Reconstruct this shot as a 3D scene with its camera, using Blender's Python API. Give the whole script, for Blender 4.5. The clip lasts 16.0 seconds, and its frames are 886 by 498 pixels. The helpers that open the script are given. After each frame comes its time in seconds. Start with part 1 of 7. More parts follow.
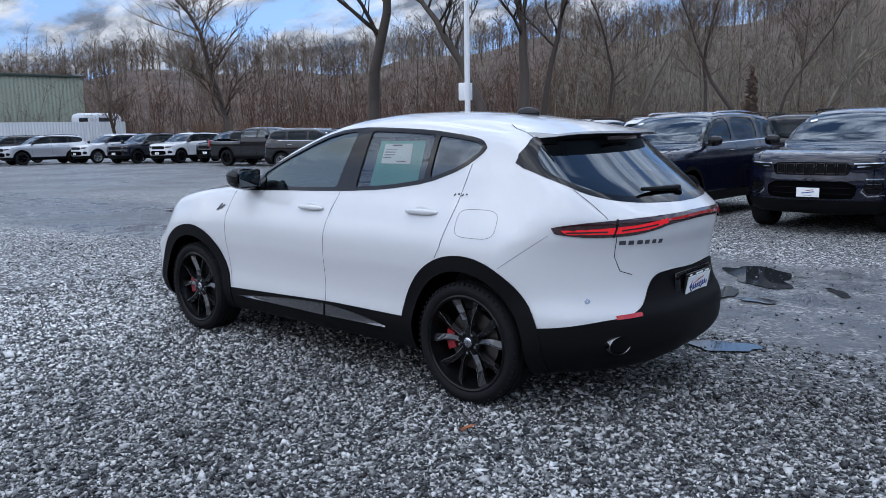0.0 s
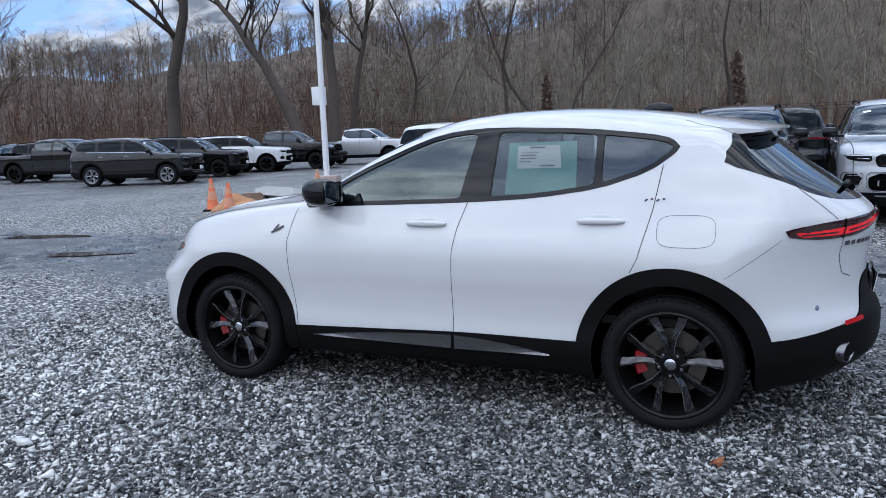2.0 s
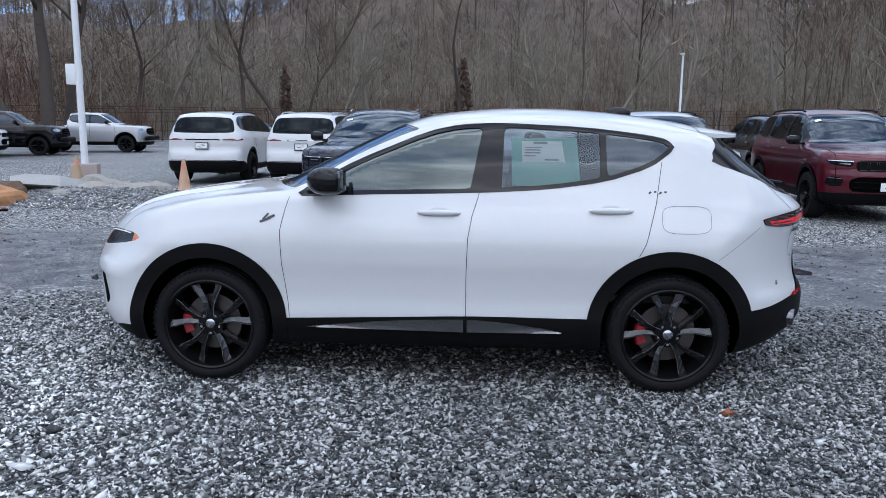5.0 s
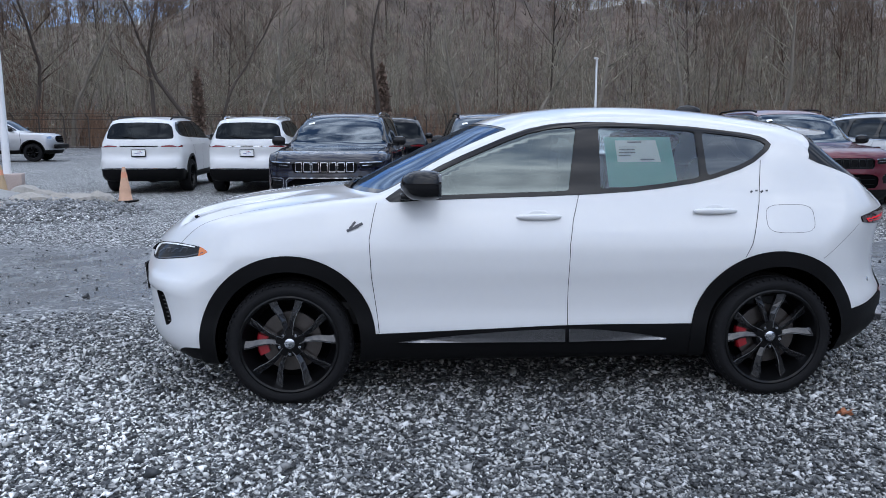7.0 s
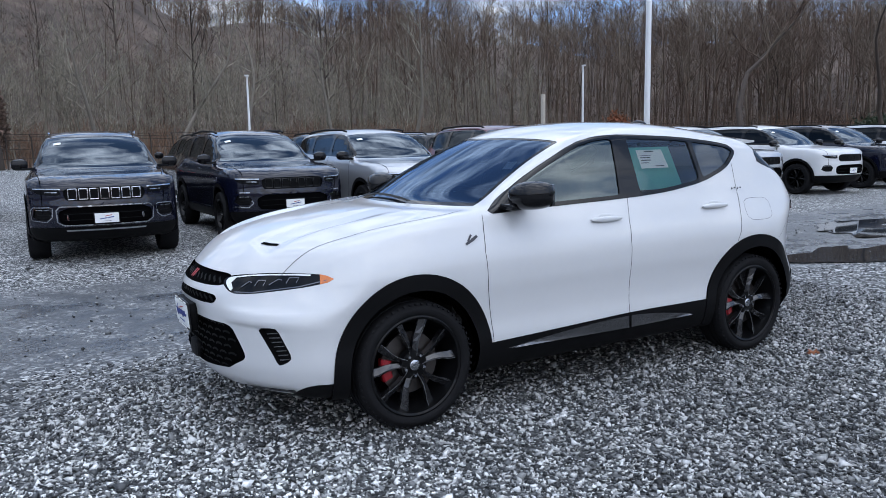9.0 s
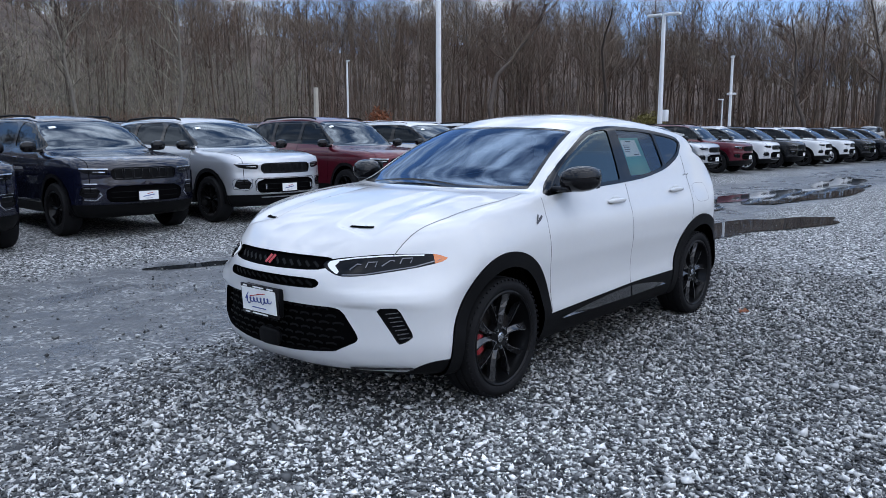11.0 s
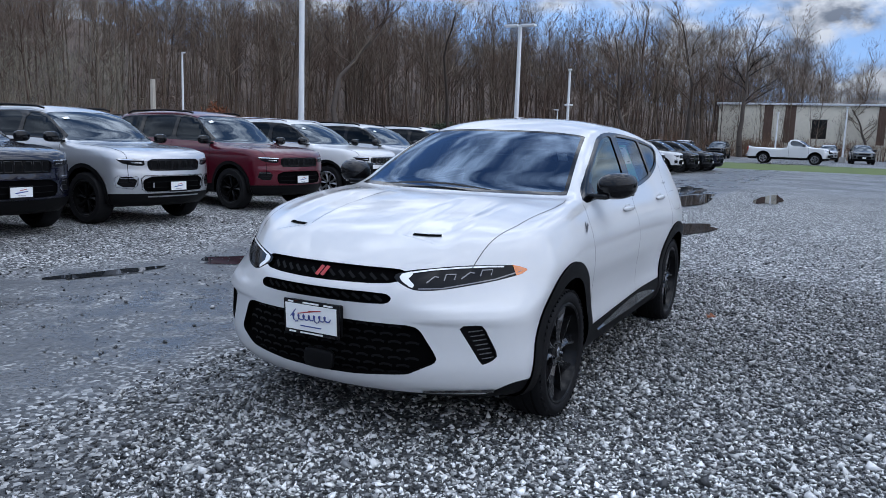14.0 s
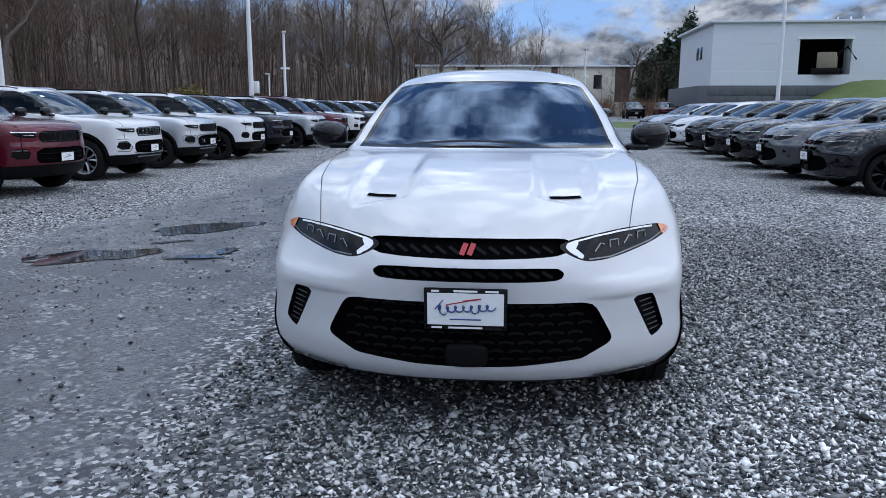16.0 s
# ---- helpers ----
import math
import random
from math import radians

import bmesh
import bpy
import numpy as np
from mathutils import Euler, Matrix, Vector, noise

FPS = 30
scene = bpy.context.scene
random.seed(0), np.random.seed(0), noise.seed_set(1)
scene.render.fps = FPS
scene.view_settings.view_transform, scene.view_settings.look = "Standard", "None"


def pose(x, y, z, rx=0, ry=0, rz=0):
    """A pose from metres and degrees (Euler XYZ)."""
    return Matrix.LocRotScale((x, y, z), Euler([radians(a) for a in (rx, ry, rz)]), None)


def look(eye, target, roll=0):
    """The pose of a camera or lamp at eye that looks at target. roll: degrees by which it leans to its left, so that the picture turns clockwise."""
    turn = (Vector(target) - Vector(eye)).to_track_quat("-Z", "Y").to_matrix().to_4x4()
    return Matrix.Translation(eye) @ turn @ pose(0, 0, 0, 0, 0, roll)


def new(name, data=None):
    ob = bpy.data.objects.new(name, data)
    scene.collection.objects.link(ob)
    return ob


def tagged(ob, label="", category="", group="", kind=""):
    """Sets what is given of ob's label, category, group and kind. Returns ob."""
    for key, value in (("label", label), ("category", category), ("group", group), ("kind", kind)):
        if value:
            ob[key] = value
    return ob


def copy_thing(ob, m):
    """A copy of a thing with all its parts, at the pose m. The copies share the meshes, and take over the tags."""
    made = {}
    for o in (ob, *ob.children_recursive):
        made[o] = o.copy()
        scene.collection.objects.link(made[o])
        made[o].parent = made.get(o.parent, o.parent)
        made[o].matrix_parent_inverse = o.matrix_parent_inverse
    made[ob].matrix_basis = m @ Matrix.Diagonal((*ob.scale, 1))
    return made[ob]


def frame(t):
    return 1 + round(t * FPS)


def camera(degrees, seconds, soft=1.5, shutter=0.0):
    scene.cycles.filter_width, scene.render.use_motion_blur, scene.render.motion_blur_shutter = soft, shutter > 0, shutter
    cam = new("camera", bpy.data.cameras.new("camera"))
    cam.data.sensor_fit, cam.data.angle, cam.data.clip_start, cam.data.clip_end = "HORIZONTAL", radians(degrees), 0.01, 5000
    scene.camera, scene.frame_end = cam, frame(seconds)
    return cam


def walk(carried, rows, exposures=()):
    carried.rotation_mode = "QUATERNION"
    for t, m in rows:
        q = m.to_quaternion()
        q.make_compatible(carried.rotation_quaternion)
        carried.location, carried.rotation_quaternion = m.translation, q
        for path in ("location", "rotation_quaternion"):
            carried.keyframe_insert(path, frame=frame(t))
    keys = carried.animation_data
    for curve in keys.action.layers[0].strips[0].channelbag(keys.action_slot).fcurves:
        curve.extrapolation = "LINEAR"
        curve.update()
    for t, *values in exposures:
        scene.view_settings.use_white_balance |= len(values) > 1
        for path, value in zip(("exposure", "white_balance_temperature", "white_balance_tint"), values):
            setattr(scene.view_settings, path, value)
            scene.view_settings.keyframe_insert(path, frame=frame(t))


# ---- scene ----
# ---- camera ----
cam = camera(60.6, 16.0, soft=0.55)
PATH = [
    (0, (-3.831, 3.986, 1.469), (-2.542, 2.487, 1.166), -1.0),
    (0.5, (-3.438, 4.02, 1.469), (-2.201, 2.478, 1.165), -1.4),
    (1, (-2.935, 4.188, 1.456), (-1.791, 2.576, 1.152), -1.8),
    (1.5, (-2.397, 4.371, 1.472), (-1.389, 2.671, 1.169), -2.1),
    (2, (-1.836, 4.548, 1.496), (-1.002, 2.756, 1.193), -2.3),
    (2.5, (-1.288, 4.79, 1.507), (-0.654, 2.918, 1.201), -2.1),
    (3, (-0.847, 4.896, 1.502), (-0.391, 2.974, 1.191), -1.5),
    (3.5, (-0.516, 5.069, 1.507), (-0.204, 3.119, 1.191), -0.9),
    (4, (-0.426, 5.113, 1.512), (-0.199, 3.151, 1.191), -0.3),
    (4.2, (-0.394, 5.109, 1.521), (-0.2, 3.145, 1.195), -0.1),
    (6.3, (-0.032, 4.978, 1.476), (0.025, 3.005, 1.149), 0.4),
    (6.5, (0.159, 4.947, 1.506), (0.181, 2.974, 1.178), 0.3),
    (7, (0.704, 4.84, 1.478), (0.6, 2.868, 1.163), -0.1),
    (7.5, (1.327, 4.699, 1.468), (1.039, 2.743, 1.168), -0.6),
    (8, (1.948, 4.589, 1.462), (1.431, 2.679, 1.169), -1.0),
    (8.5, (2.554, 4.418, 1.463), (1.785, 2.594, 1.175), -1.2),
    (9, (3.128, 4.243, 1.488), (2.12, 2.538, 1.207), -1.1),
    (9.2, (3.337, 4.127, 1.45), (2.243, 2.476, 1.174), -1.0),
    (11.3, (4.719, 3.239, 1.462), (3.192, 1.983, 1.156), -0.0),
    (11.5, (4.743, 3.222, 1.465), (3.204, 1.983, 1.157), 0.0),
    (12, (4.742, 3.188, 1.46), (3.181, 1.979, 1.144), 0.3),
    (12.5, (4.758, 3.167, 1.459), (3.174, 1.988, 1.141), 1.0),
    (13, (4.838, 3.076, 1.449), (3.218, 1.944, 1.14), 1.8),
    (13.5, (4.931, 2.695, 1.411), (3.256, 1.645, 1.112), 2.2),
    (14, (5.032, 2.127, 1.429), (3.282, 1.202, 1.141), 1.9),
    (14.5, (5.146, 1.527, 1.405), (3.313, 0.787, 1.104), 1.1),
    (15, (5.141, 0.942, 1.378), (3.241, 0.406, 1.059), 0.4),
    (15.5, (5.136, 0.431, 1.342), (3.196, 0.088, 0.998), 0.1),
    (16, (5.066, 0.191, 1.332), (3.109, -0.004, 0.969), 0.1),
]
walk(cam, [(t, look(eye, target, roll)) for t, eye, target, roll in PATH], [(0.0, 1.20, 6400, 10), (4.0, 1.26, 6450, 10), (7.5, 1.24, 6450, 10), (12.0, 1.17, 6400, 10), (16.0, 1.06, 6350, 10)])

# ---- world and sun: broken cloud, the sun veiled ----
SUN_AZ, SUN_EL = 82.0, 33.0      # degrees from +x towards +y; height
world = bpy.data.worlds.new("sky")
scene.world = world
world.use_nodes = True
wt = world.node_tree
wt.nodes.clear()


def wnode(kind, **sets):
    n = wt.nodes.new(kind)
    for k, v in sets.items():
        n.inputs[k.replace("_", " ")].default_value = v
    return n


w_out = wnode("ShaderNodeOutputWorld")
w_bg = wnode("ShaderNodeBackground", Strength=0.145)
w_sky = wt.nodes.new("ShaderNodeTexSky")
w_sky.sky_type, w_sky.sun_disc = "NISHITA", False
w_sky.sun_elevation, w_sky.sun_rotation = radians(SUN_EL), radians(90 - SUN_AZ)
w_sky.air_density, w_sky.dust_density, w_sky.ozone_density = 1.0, 0.3, 2.0
w_co = wt.nodes.new("ShaderNodeTexCoord")
# the blue between the clouds is that of a higher, clearer part of the sky
w_up = wt.nodes.new("ShaderNodeVectorMath"); w_up.operation = "ADD"; w_up.inputs[1].default_value = (0.0, -0.25, 0.42)
wt.links.new(w_co.outputs["Generated"], w_up.inputs[0])
w_nm = wt.nodes.new("ShaderNodeVectorMath"); w_nm.operation = "NORMALIZE"
wt.links.new(w_up.outputs[0], w_nm.inputs[0]); wt.links.new(w_nm.outputs[0], w_sky.inputs["Vector"])
w_sep = wt.nodes.new("ShaderNodeSeparateXYZ")
wt.links.new(w_co.outputs["Generated"], w_sep.inputs[0])
# clouds lie on a flat layer overhead: project the direction on it
w_z = wt.nodes.new("ShaderNodeMath"); w_z.operation = "MAXIMUM"; w_z.inputs[1].default_value = 0.0
wt.links.new(w_sep.outputs[2], w_z.inputs[0])
w_z2 = wt.nodes.new("ShaderNodeMath"); w_z2.operation = "ADD"; w_z2.inputs[1].default_value = 0.30
wt.links.new(w_z.outputs[0], w_z2.inputs[0])
w_div = wt.nodes.new("ShaderNodeVectorMath"); w_div.operation = "DIVIDE"
w_com = wt.nodes.new("ShaderNodeCombineXYZ")
w_band = wt.nodes.new("ShaderNodeMath"); w_band.operation = "MULTIPLY"; w_band.inputs[1].default_value = 0.66   # the clouds lie in bands along x
wt.links.new(w_z2.outputs[0], w_band.inputs[0])
for i in range(3):
    wt.links.new((w_band if i == 1 else w_z2).outputs[0], w_com.inputs[i])
wt.links.new(w_co.outputs["Generated"], w_div.inputs[0])
wt.links.new(w_com.outputs[0], w_div.inputs[1])
w_n1 = wnode("ShaderNodeTexNoise", Scale=2.7, Detail=9.0, Roughness=0.55, Distortion=0.15)
w_n2 = wnode("ShaderNodeTexNoise", Scale=6.0, Detail=8.0, Roughness=0.58, Distortion=0.2)
for n in (w_n1, w_n2):
    wt.links.new(w_div.outputs[0], n.inputs["Vector"])
w_r1 = wt.nodes.new("ShaderNodeValToRGB")
w_r1.color_ramp.elements[0].position, w_r1.color_ramp.elements[1].position = 0.385, 0.525
# towards the horizon the clouds close up
w_low = wt.nodes.new("ShaderNodeMath"); w_low.operation = "MULTIPLY_ADD"; w_low.inputs[1].default_value = -0.40; w_low.inputs[2].default_value = 0.045
wt.links.new(w_z.outputs[0], w_low.inputs[0])
w_low2 = wt.nodes.new("ShaderNodeMath"); w_low2.operation = "MAXIMUM"; w_low2.inputs[1].default_value = -0.03
wt.links.new(w_low.outputs[0], w_low2.inputs[0])
w_cov = wt.nodes.new("ShaderNodeMath"); w_cov.operation = "ADD"
wt.links.new(w_n1.outputs["Fac"], w_cov.inputs[0]); wt.links.new(w_low2.outputs[0], w_cov.inputs[1])
wt.links.new(w_cov.outputs[0], w_r1.inputs[0])
w_r2 = wt.nodes.new("ShaderNodeValToRGB")
w_r2.color_ramp.elements[0].position, w_r2.color_ramp.elements[1].position = 0.39, 0.61
w_r2.color_ramp.elements[0].color = (1.8, 2.15, 2.85, 1)
w_r2.color_ramp.elements[1].color = (6.6, 7.1, 8.0, 1)
wt.links.new(w_n2.outputs["Fac"], w_r2.inputs[0])
w_mix = wt.nodes.new("ShaderNodeMix"); w_mix.data_type = "RGBA"
wt.links.new(w_r1.outputs[0], w_mix.inputs["Factor"])
wt.links.new(w_sky.outputs[0], w_mix.inputs[6])
# an overcast layer is brighter overhead than near the horizon
w_el = wt.nodes.new("ShaderNodeMath"); w_el.operation = "MULTIPLY_ADD"; w_el.inputs[1].default_value = 1.62; w_el.inputs[2].default_value = 0.105
wt.links.new(w_z.outputs[0], w_el.inputs[0])
w_sc = wt.nodes.new("ShaderNodeVectorMath"); w_sc.operation = "SCALE"
wt.links.new(w_r2.outputs[0], w_sc.inputs[0]); wt.links.new(w_el.outputs[0], w_sc.inputs["Scale"])
wt.links.new(w_sc.outputs[0], w_mix.inputs[7])
wt.links.new(w_mix.outputs[2], w_bg.inputs["Color"])
wt.links.new(w_bg.outputs[0], w_out.inputs[0])

sun = new("sun", bpy.data.lights.new("sun", "SUN"))
sun.data.energy, sun.data.angle, sun.data.color = 0.5, radians(105), (1.0, 0.985, 0.965)
sa, se = radians(SUN_AZ), radians(SUN_EL)
sun.matrix_world = look((60 * math.cos(sa) * math.cos(se), 60 * math.sin(sa) * math.cos(se), 60 * math.sin(se)), (0, 0, 0))


# ---- materials ----
def mat(name, colour, rough=0.5, metal=0.0, coat=0.0, vary=0.0, vscale=6.0, bump=0.0, bscale=60.0, spec=0.5, rvary=0.0, random_each=0.0, sheen2=None):
    """A procedural surface: base colour, two scales of variation, fine relief."""
    m = bpy.data.materials.new(name)
    m.use_nodes = True
    t = m.node_tree
    b = t.nodes["Principled BSDF"]
    b.inputs["Base Color"].default_value = (*colour, 1)
    b.inputs["Roughness"].default_value = rough
    b.inputs["Metallic"].default_value = metal
    b.inputs["Coat Weight"].default_value = coat
    b.inputs["Coat Roughness"].default_value = 0.03
    b.inputs["Specular IOR Level"].default_value = spec
    co = t.nodes.new("ShaderNodeTexCoord")
    if vary or random_each:
        n1 = t.nodes.new("ShaderNodeTexNoise")
        n1.inputs["Scale"].default_value, n1.inputs["Detail"].default_value = vscale, 6
        n2 = t.nodes.new("ShaderNodeTexNoise")
        n2.inputs["Scale"].default_value, n2.inputs["Detail"].default_value = vscale * 9, 4
        for n in (n1, n2):
            t.links.new(co.outputs["Object"], n.inputs["Vector"])
        add = t.nodes.new("ShaderNodeMath"); add.operation = "ADD"
        t.links.new(n1.outputs[0], add.inputs[0]); t.links.new(n2.outputs[0], add.inputs[1])
        mul = t.nodes.new("ShaderNodeMath"); mul.operation = "MULTIPLY_ADD"
        mul.inputs[1].default_value, mul.inputs[2].default_value = vary, 1 - vary
        t.links.new(add.outputs[0], mul.inputs[0])
        last = mul
        if random_each:
            inf = t.nodes.new("ShaderNodeNewGeometry")
            m2 = t.nodes.new("ShaderNodeMath"); m2.operation = "MULTIPLY_ADD"
            m2.inputs[1].default_value, m2.inputs[2].default_value = random_each, 1 - random_each / 2
            t.links.new(inf.outputs["Random Per Island"], m2.inputs[0])
            m3 = t.nodes.new("ShaderNodeMath"); m3.operation = "MULTIPLY"
            t.links.new(m2.outputs[0], m3.inputs[0]); t.links.new(mul.outputs[0], m3.inputs[1])
            last = m3
        hsv = t.nodes.new("ShaderNodeHueSaturation")
        hsv.inputs["Color"].default_value = (*colour, 1)
        t.links.new(last.outputs[0], hsv.inputs["Value"])
        t.links.new(hsv.outputs[0], b.inputs["Base Color"])
        if rvary:
            mr = t.nodes.new("ShaderNodeMath"); mr.operation = "MULTIPLY_ADD"
            mr.inputs[1].default_value, mr.inputs[2].default_value = rvary, rough - rvary / 2
            t.links.new(n1.outputs[0], mr.inputs[0]); t.links.new(mr.outputs[0], b.inputs["Roughness"])
    if bump:
        nb = t.nodes.new("ShaderNodeTexNoise")
        nb.inputs["Scale"].default_value, nb.inputs["Detail"].default_value = bscale, 5
        t.links.new(co.outputs["Object"], nb.inputs["Vector"])
        bp = t.nodes.new("ShaderNodeBump")
        bp.inputs["Strength"].default_value, bp.inputs["Distance"].default_value = bump, 0.01
        t.links.new(nb.outputs[0], bp.inputs["Height"])
        t.links.new(bp.outputs[0], b.inputs["Normal"])
    return m


def glass_mat(name, tint, ior=1.5, sheen=(0.72, 0.82, 0.92)):
    """Thin car glass: what lies behind shows through a tint, with a mirror sheen that grows at grazing angles."""
    m = bpy.data.materials.new(name)
    m.use_nodes = True
    t = m.node_tree
    t.nodes.clear()
    o = t.nodes.new("ShaderNodeOutputMaterial")
    tr = t.nodes.new("ShaderNodeBsdfTransparent"); tr.inputs[0].default_value = (*tint, 1)
    gl = t.nodes.new("ShaderNodeBsdfGlossy"); gl.inputs["Roughness"].default_value = 0.015; gl.inputs[0].default_value = (*sheen, 1)
    fr = t.nodes.new("ShaderNodeFresnel"); fr.inputs[0].default_value = ior
    mx = t.nodes.new("ShaderNodeMixShader")
    t.links.new(fr.outputs[0], mx.inputs[0]); t.links.new(tr.outputs[0], mx.inputs[1]); t.links.new(gl.outputs[0], mx.inputs[2])
    t.links.new(mx.outputs[0], o.inputs[0])
    return m


def emit_mat(name, colour, strength):
    m = mat(name, colour, 0.2)
    m.node_tree.nodes["Principled BSDF"].inputs["Emission Color"].default_value = (*colour, 1)
    m.node_tree.nodes["Principled BSDF"].inputs["Emission Strength"].default_value = strength
    return m


SHUT = mat("panel_gap", (0.10, 0.10, 0.105), 0.8)
WHITE = mat("white_car_paint", (0.58, 0.585, 0.59), 0.35, coat=1.0, vary=0.03, vscale=2.5, spec=0.2)
GLOSS_BLACK = mat("gloss_black_trim", (0.004, 0.004, 0.005), 0.15, coat=0.55, spec=0.05)
PLASTIC = mat("black_cladding_plastic", (0.0055, 0.0055, 0.006), 0.50, spec=0.08, vary=0.25, vscale=8, bump=0.05, bscale=400)
DARK = mat("matt_black", (0.002, 0.002, 0.0023), 0.85, vary=0.2, spec=0.02)
RUBBER = mat("tyre_rubber", (0.010, 0.010, 0.011), 0.70, spec=0.10, vary=0.3, vscale=7, bump=0.12, bscale=180)
RIM = mat("dark_wheel_paint", (0.004, 0.004, 0.0045), 0.3, coat=0.2, spec=0.1)
RIM_BLADE = mat("dark_grey_spoke_paint", (0.014, 0.014, 0.016), 0.25, metal=0.3, coat=0.8, vary=0.2, vscale=20)
RIM_FACE = mat("machined_wheel_face", (0.16, 0.16, 0.165), 0.16, metal=0.9, vary=0.25, vscale=30)
SILVER_RIM = mat("silver_wheel_paint", (0.38, 0.39, 0.41), 0.3, metal=0.8)
CHROME = mat("chrome", (0.5, 0.51, 0.53), 0.1, metal=1.0)
PIPE = mat("tail_pipe_steel", (0.16, 0.16, 0.17), 0.22, metal=1.0)
MIRROR_DARK = mat("dark_mirror_glass", (0.10, 0.11, 0.12), 0.04, metal=1.0)
STEEL = mat("brake_steel", (0.10, 0.09, 0.085), 0.4, metal=0.9, vary=0.4, vscale=12)
RED = mat("red_caliper_paint", (0.26, 0.008, 0.014), 0.3, coat=0.5)
TAIL_LIT = emit_mat("lit_red_tail_lamp", (0.62, 0.012, 0.02), 0.16)
TAIL = mat("red_lamp_lens", (0.42, 0.008, 0.012), 0.12, coat=1.0)
TAIL_DARK = mat("smoked_lamp_lens", (0.03, 0.008, 0.01), 0.08, coat=0.6)
TAIL_DEEP = mat("deep_red_lamp_lens", (0.16, 0.006, 0.01), 0.15, coat=0.6)
AMBER = mat("amber_lamp_lens", (0.60, 0.15, 0.012), 0.15, coat=1.0)
LENS = mat("headlamp_lens", (0.006, 0.0065, 0.008), 0.15, coat=0.15, spec=0.10)
DRL = emit_mat("lit_running_lamp", (0.60, 0.63, 0.67), 0.14)
REFLECTOR = mat("lamp_reflector", (0.45, 0.47, 0.5), 0.12, metal=1.0)
GLASS = glass_mat("clear_car_glass", (0.08, 0.11, 0.12), 1.95, (0.84, 0.97, 0.97))
GLASS_DOOR = glass_mat("rear_door_glass", (0.84, 0.90, 0.89), 1.75)
GLASS_PRIVACY = glass_mat("privacy_car_glass", (0.02, 0.022, 0.025), 1.30)
GLASS_SCREEN = glass_mat("windscreen_glass", (0.08, 0.11, 0.14), 1.9, (0.50, 0.68, 0.95))
GLASS_DARK = glass_mat("tinted_car_glass", (0.04, 0.045, 0.05), 1.85)
TRIM_IN = mat("dark_cabin_trim", (0.013, 0.013, 0.014), 0.7, vary=0.3, vscale=5)
SEAT = mat("black_seat_cloth", (0.02, 0.02, 0.022), 0.85, vary=0.3, vscale=9, bump=0.1, bscale=200)
HEADLINER = mat("grey_headliner", (0.22, 0.22, 0.215), 0.9, vary=0.1)
PAPER = mat("white_paper", (0.78, 0.79, 0.78), 0.5, vary=0.05)
TEAL = mat("teal_plastic_sheet", (0.12, 0.42, 0.36), 0.35, vary=0.25, vscale=8)
INK = mat("dark_print", (0.05, 0.05, 0.06), 0.6)
INK_BLUE = mat("blue_print", (0.05, 0.07, 0.25), 0.5)
INK_RED = mat("red_print", (0.36, 0.025, 0.03), 0.5)
PAINTS = {
    "black": mat("black_car_paint", (0.004, 0.0045, 0.006), 0.25, coat=1.0, spec=0.05),
    "navy": mat("dark_blue_car_paint", (0.004, 0.005, 0.014), 0.25, coat=1.0, spec=0.05),
    "white": mat("bright_white_car_paint", (0.62, 0.625, 0.63), 0.35, coat=0.8, spec=0.2),
    "silver": mat("silver_car_paint", (0.46, 0.47, 0.49), 0.3, metal=0.6, coat=1.0),
    "grey": mat("grey_car_paint", (0.060, 0.063, 0.070), 0.3, metal=0.5, coat=1.0),
    "red": mat("dark_red_car_paint", (0.085, 0.005, 0.014), 0.3, metal=0.3, coat=0.8, spec=0.15),
    "khaki": mat("grey_green_car_paint", (0.07, 0.075, 0.075), 0.3, metal=0.3, coat=1.0),
}


def twig_mat(name, tones, patch=0.09, each=0.9):
    """Bare wood whose tone drifts from stand to stand, and from twig to twig."""
    m = bpy.data.materials.new(name)
    m.use_nodes = True
    t = m.node_tree
    b = t.nodes["Principled BSDF"]
    b.inputs["Roughness"].default_value, b.inputs["Specular IOR Level"].default_value = 0.95, 0.15
    geo = t.nodes.new("ShaderNodeNewGeometry")
    n = t.nodes.new("ShaderNodeTexNoise")
    n.inputs["Scale"].default_value, n.inputs["Detail"].default_value, n.inputs["Roughness"].default_value = patch, 4, 0.65
    t.links.new(geo.outputs["Position"], n.inputs["Vector"])
    r = t.nodes.new("ShaderNodeValToRGB")
    for i, c in enumerate(tones):
        e = r.color_ramp.elements[i] if i < 2 else r.color_ramp.elements.new(0.9)
        e.color = (*c, 1)
    for i, e in enumerate(r.color_ramp.elements):
        e.position = 0.34 + 0.32 * i / (len(tones) - 1)
    for e, c in zip(r.color_ramp.elements, tones):
        e.color = (*c, 1)
    t.links.new(n.outputs[0], r.inputs[0])
    v = t.nodes.new("ShaderNodeMath"); v.operation = "MULTIPLY_ADD"
    v.inputs[1].default_value, v.inputs[2].default_value = each, 1 - each / 2
    t.links.new(geo.outputs["Random Per Island"], v.inputs[0])
    h = t.nodes.new("ShaderNodeHueSaturation")
    t.links.new(r.outputs[0], h.inputs["Color"]); t.links.new(v.outputs[0], h.inputs["Value"])
    t.links.new(h.outputs[0], b.inputs["Base Color"])
    return m


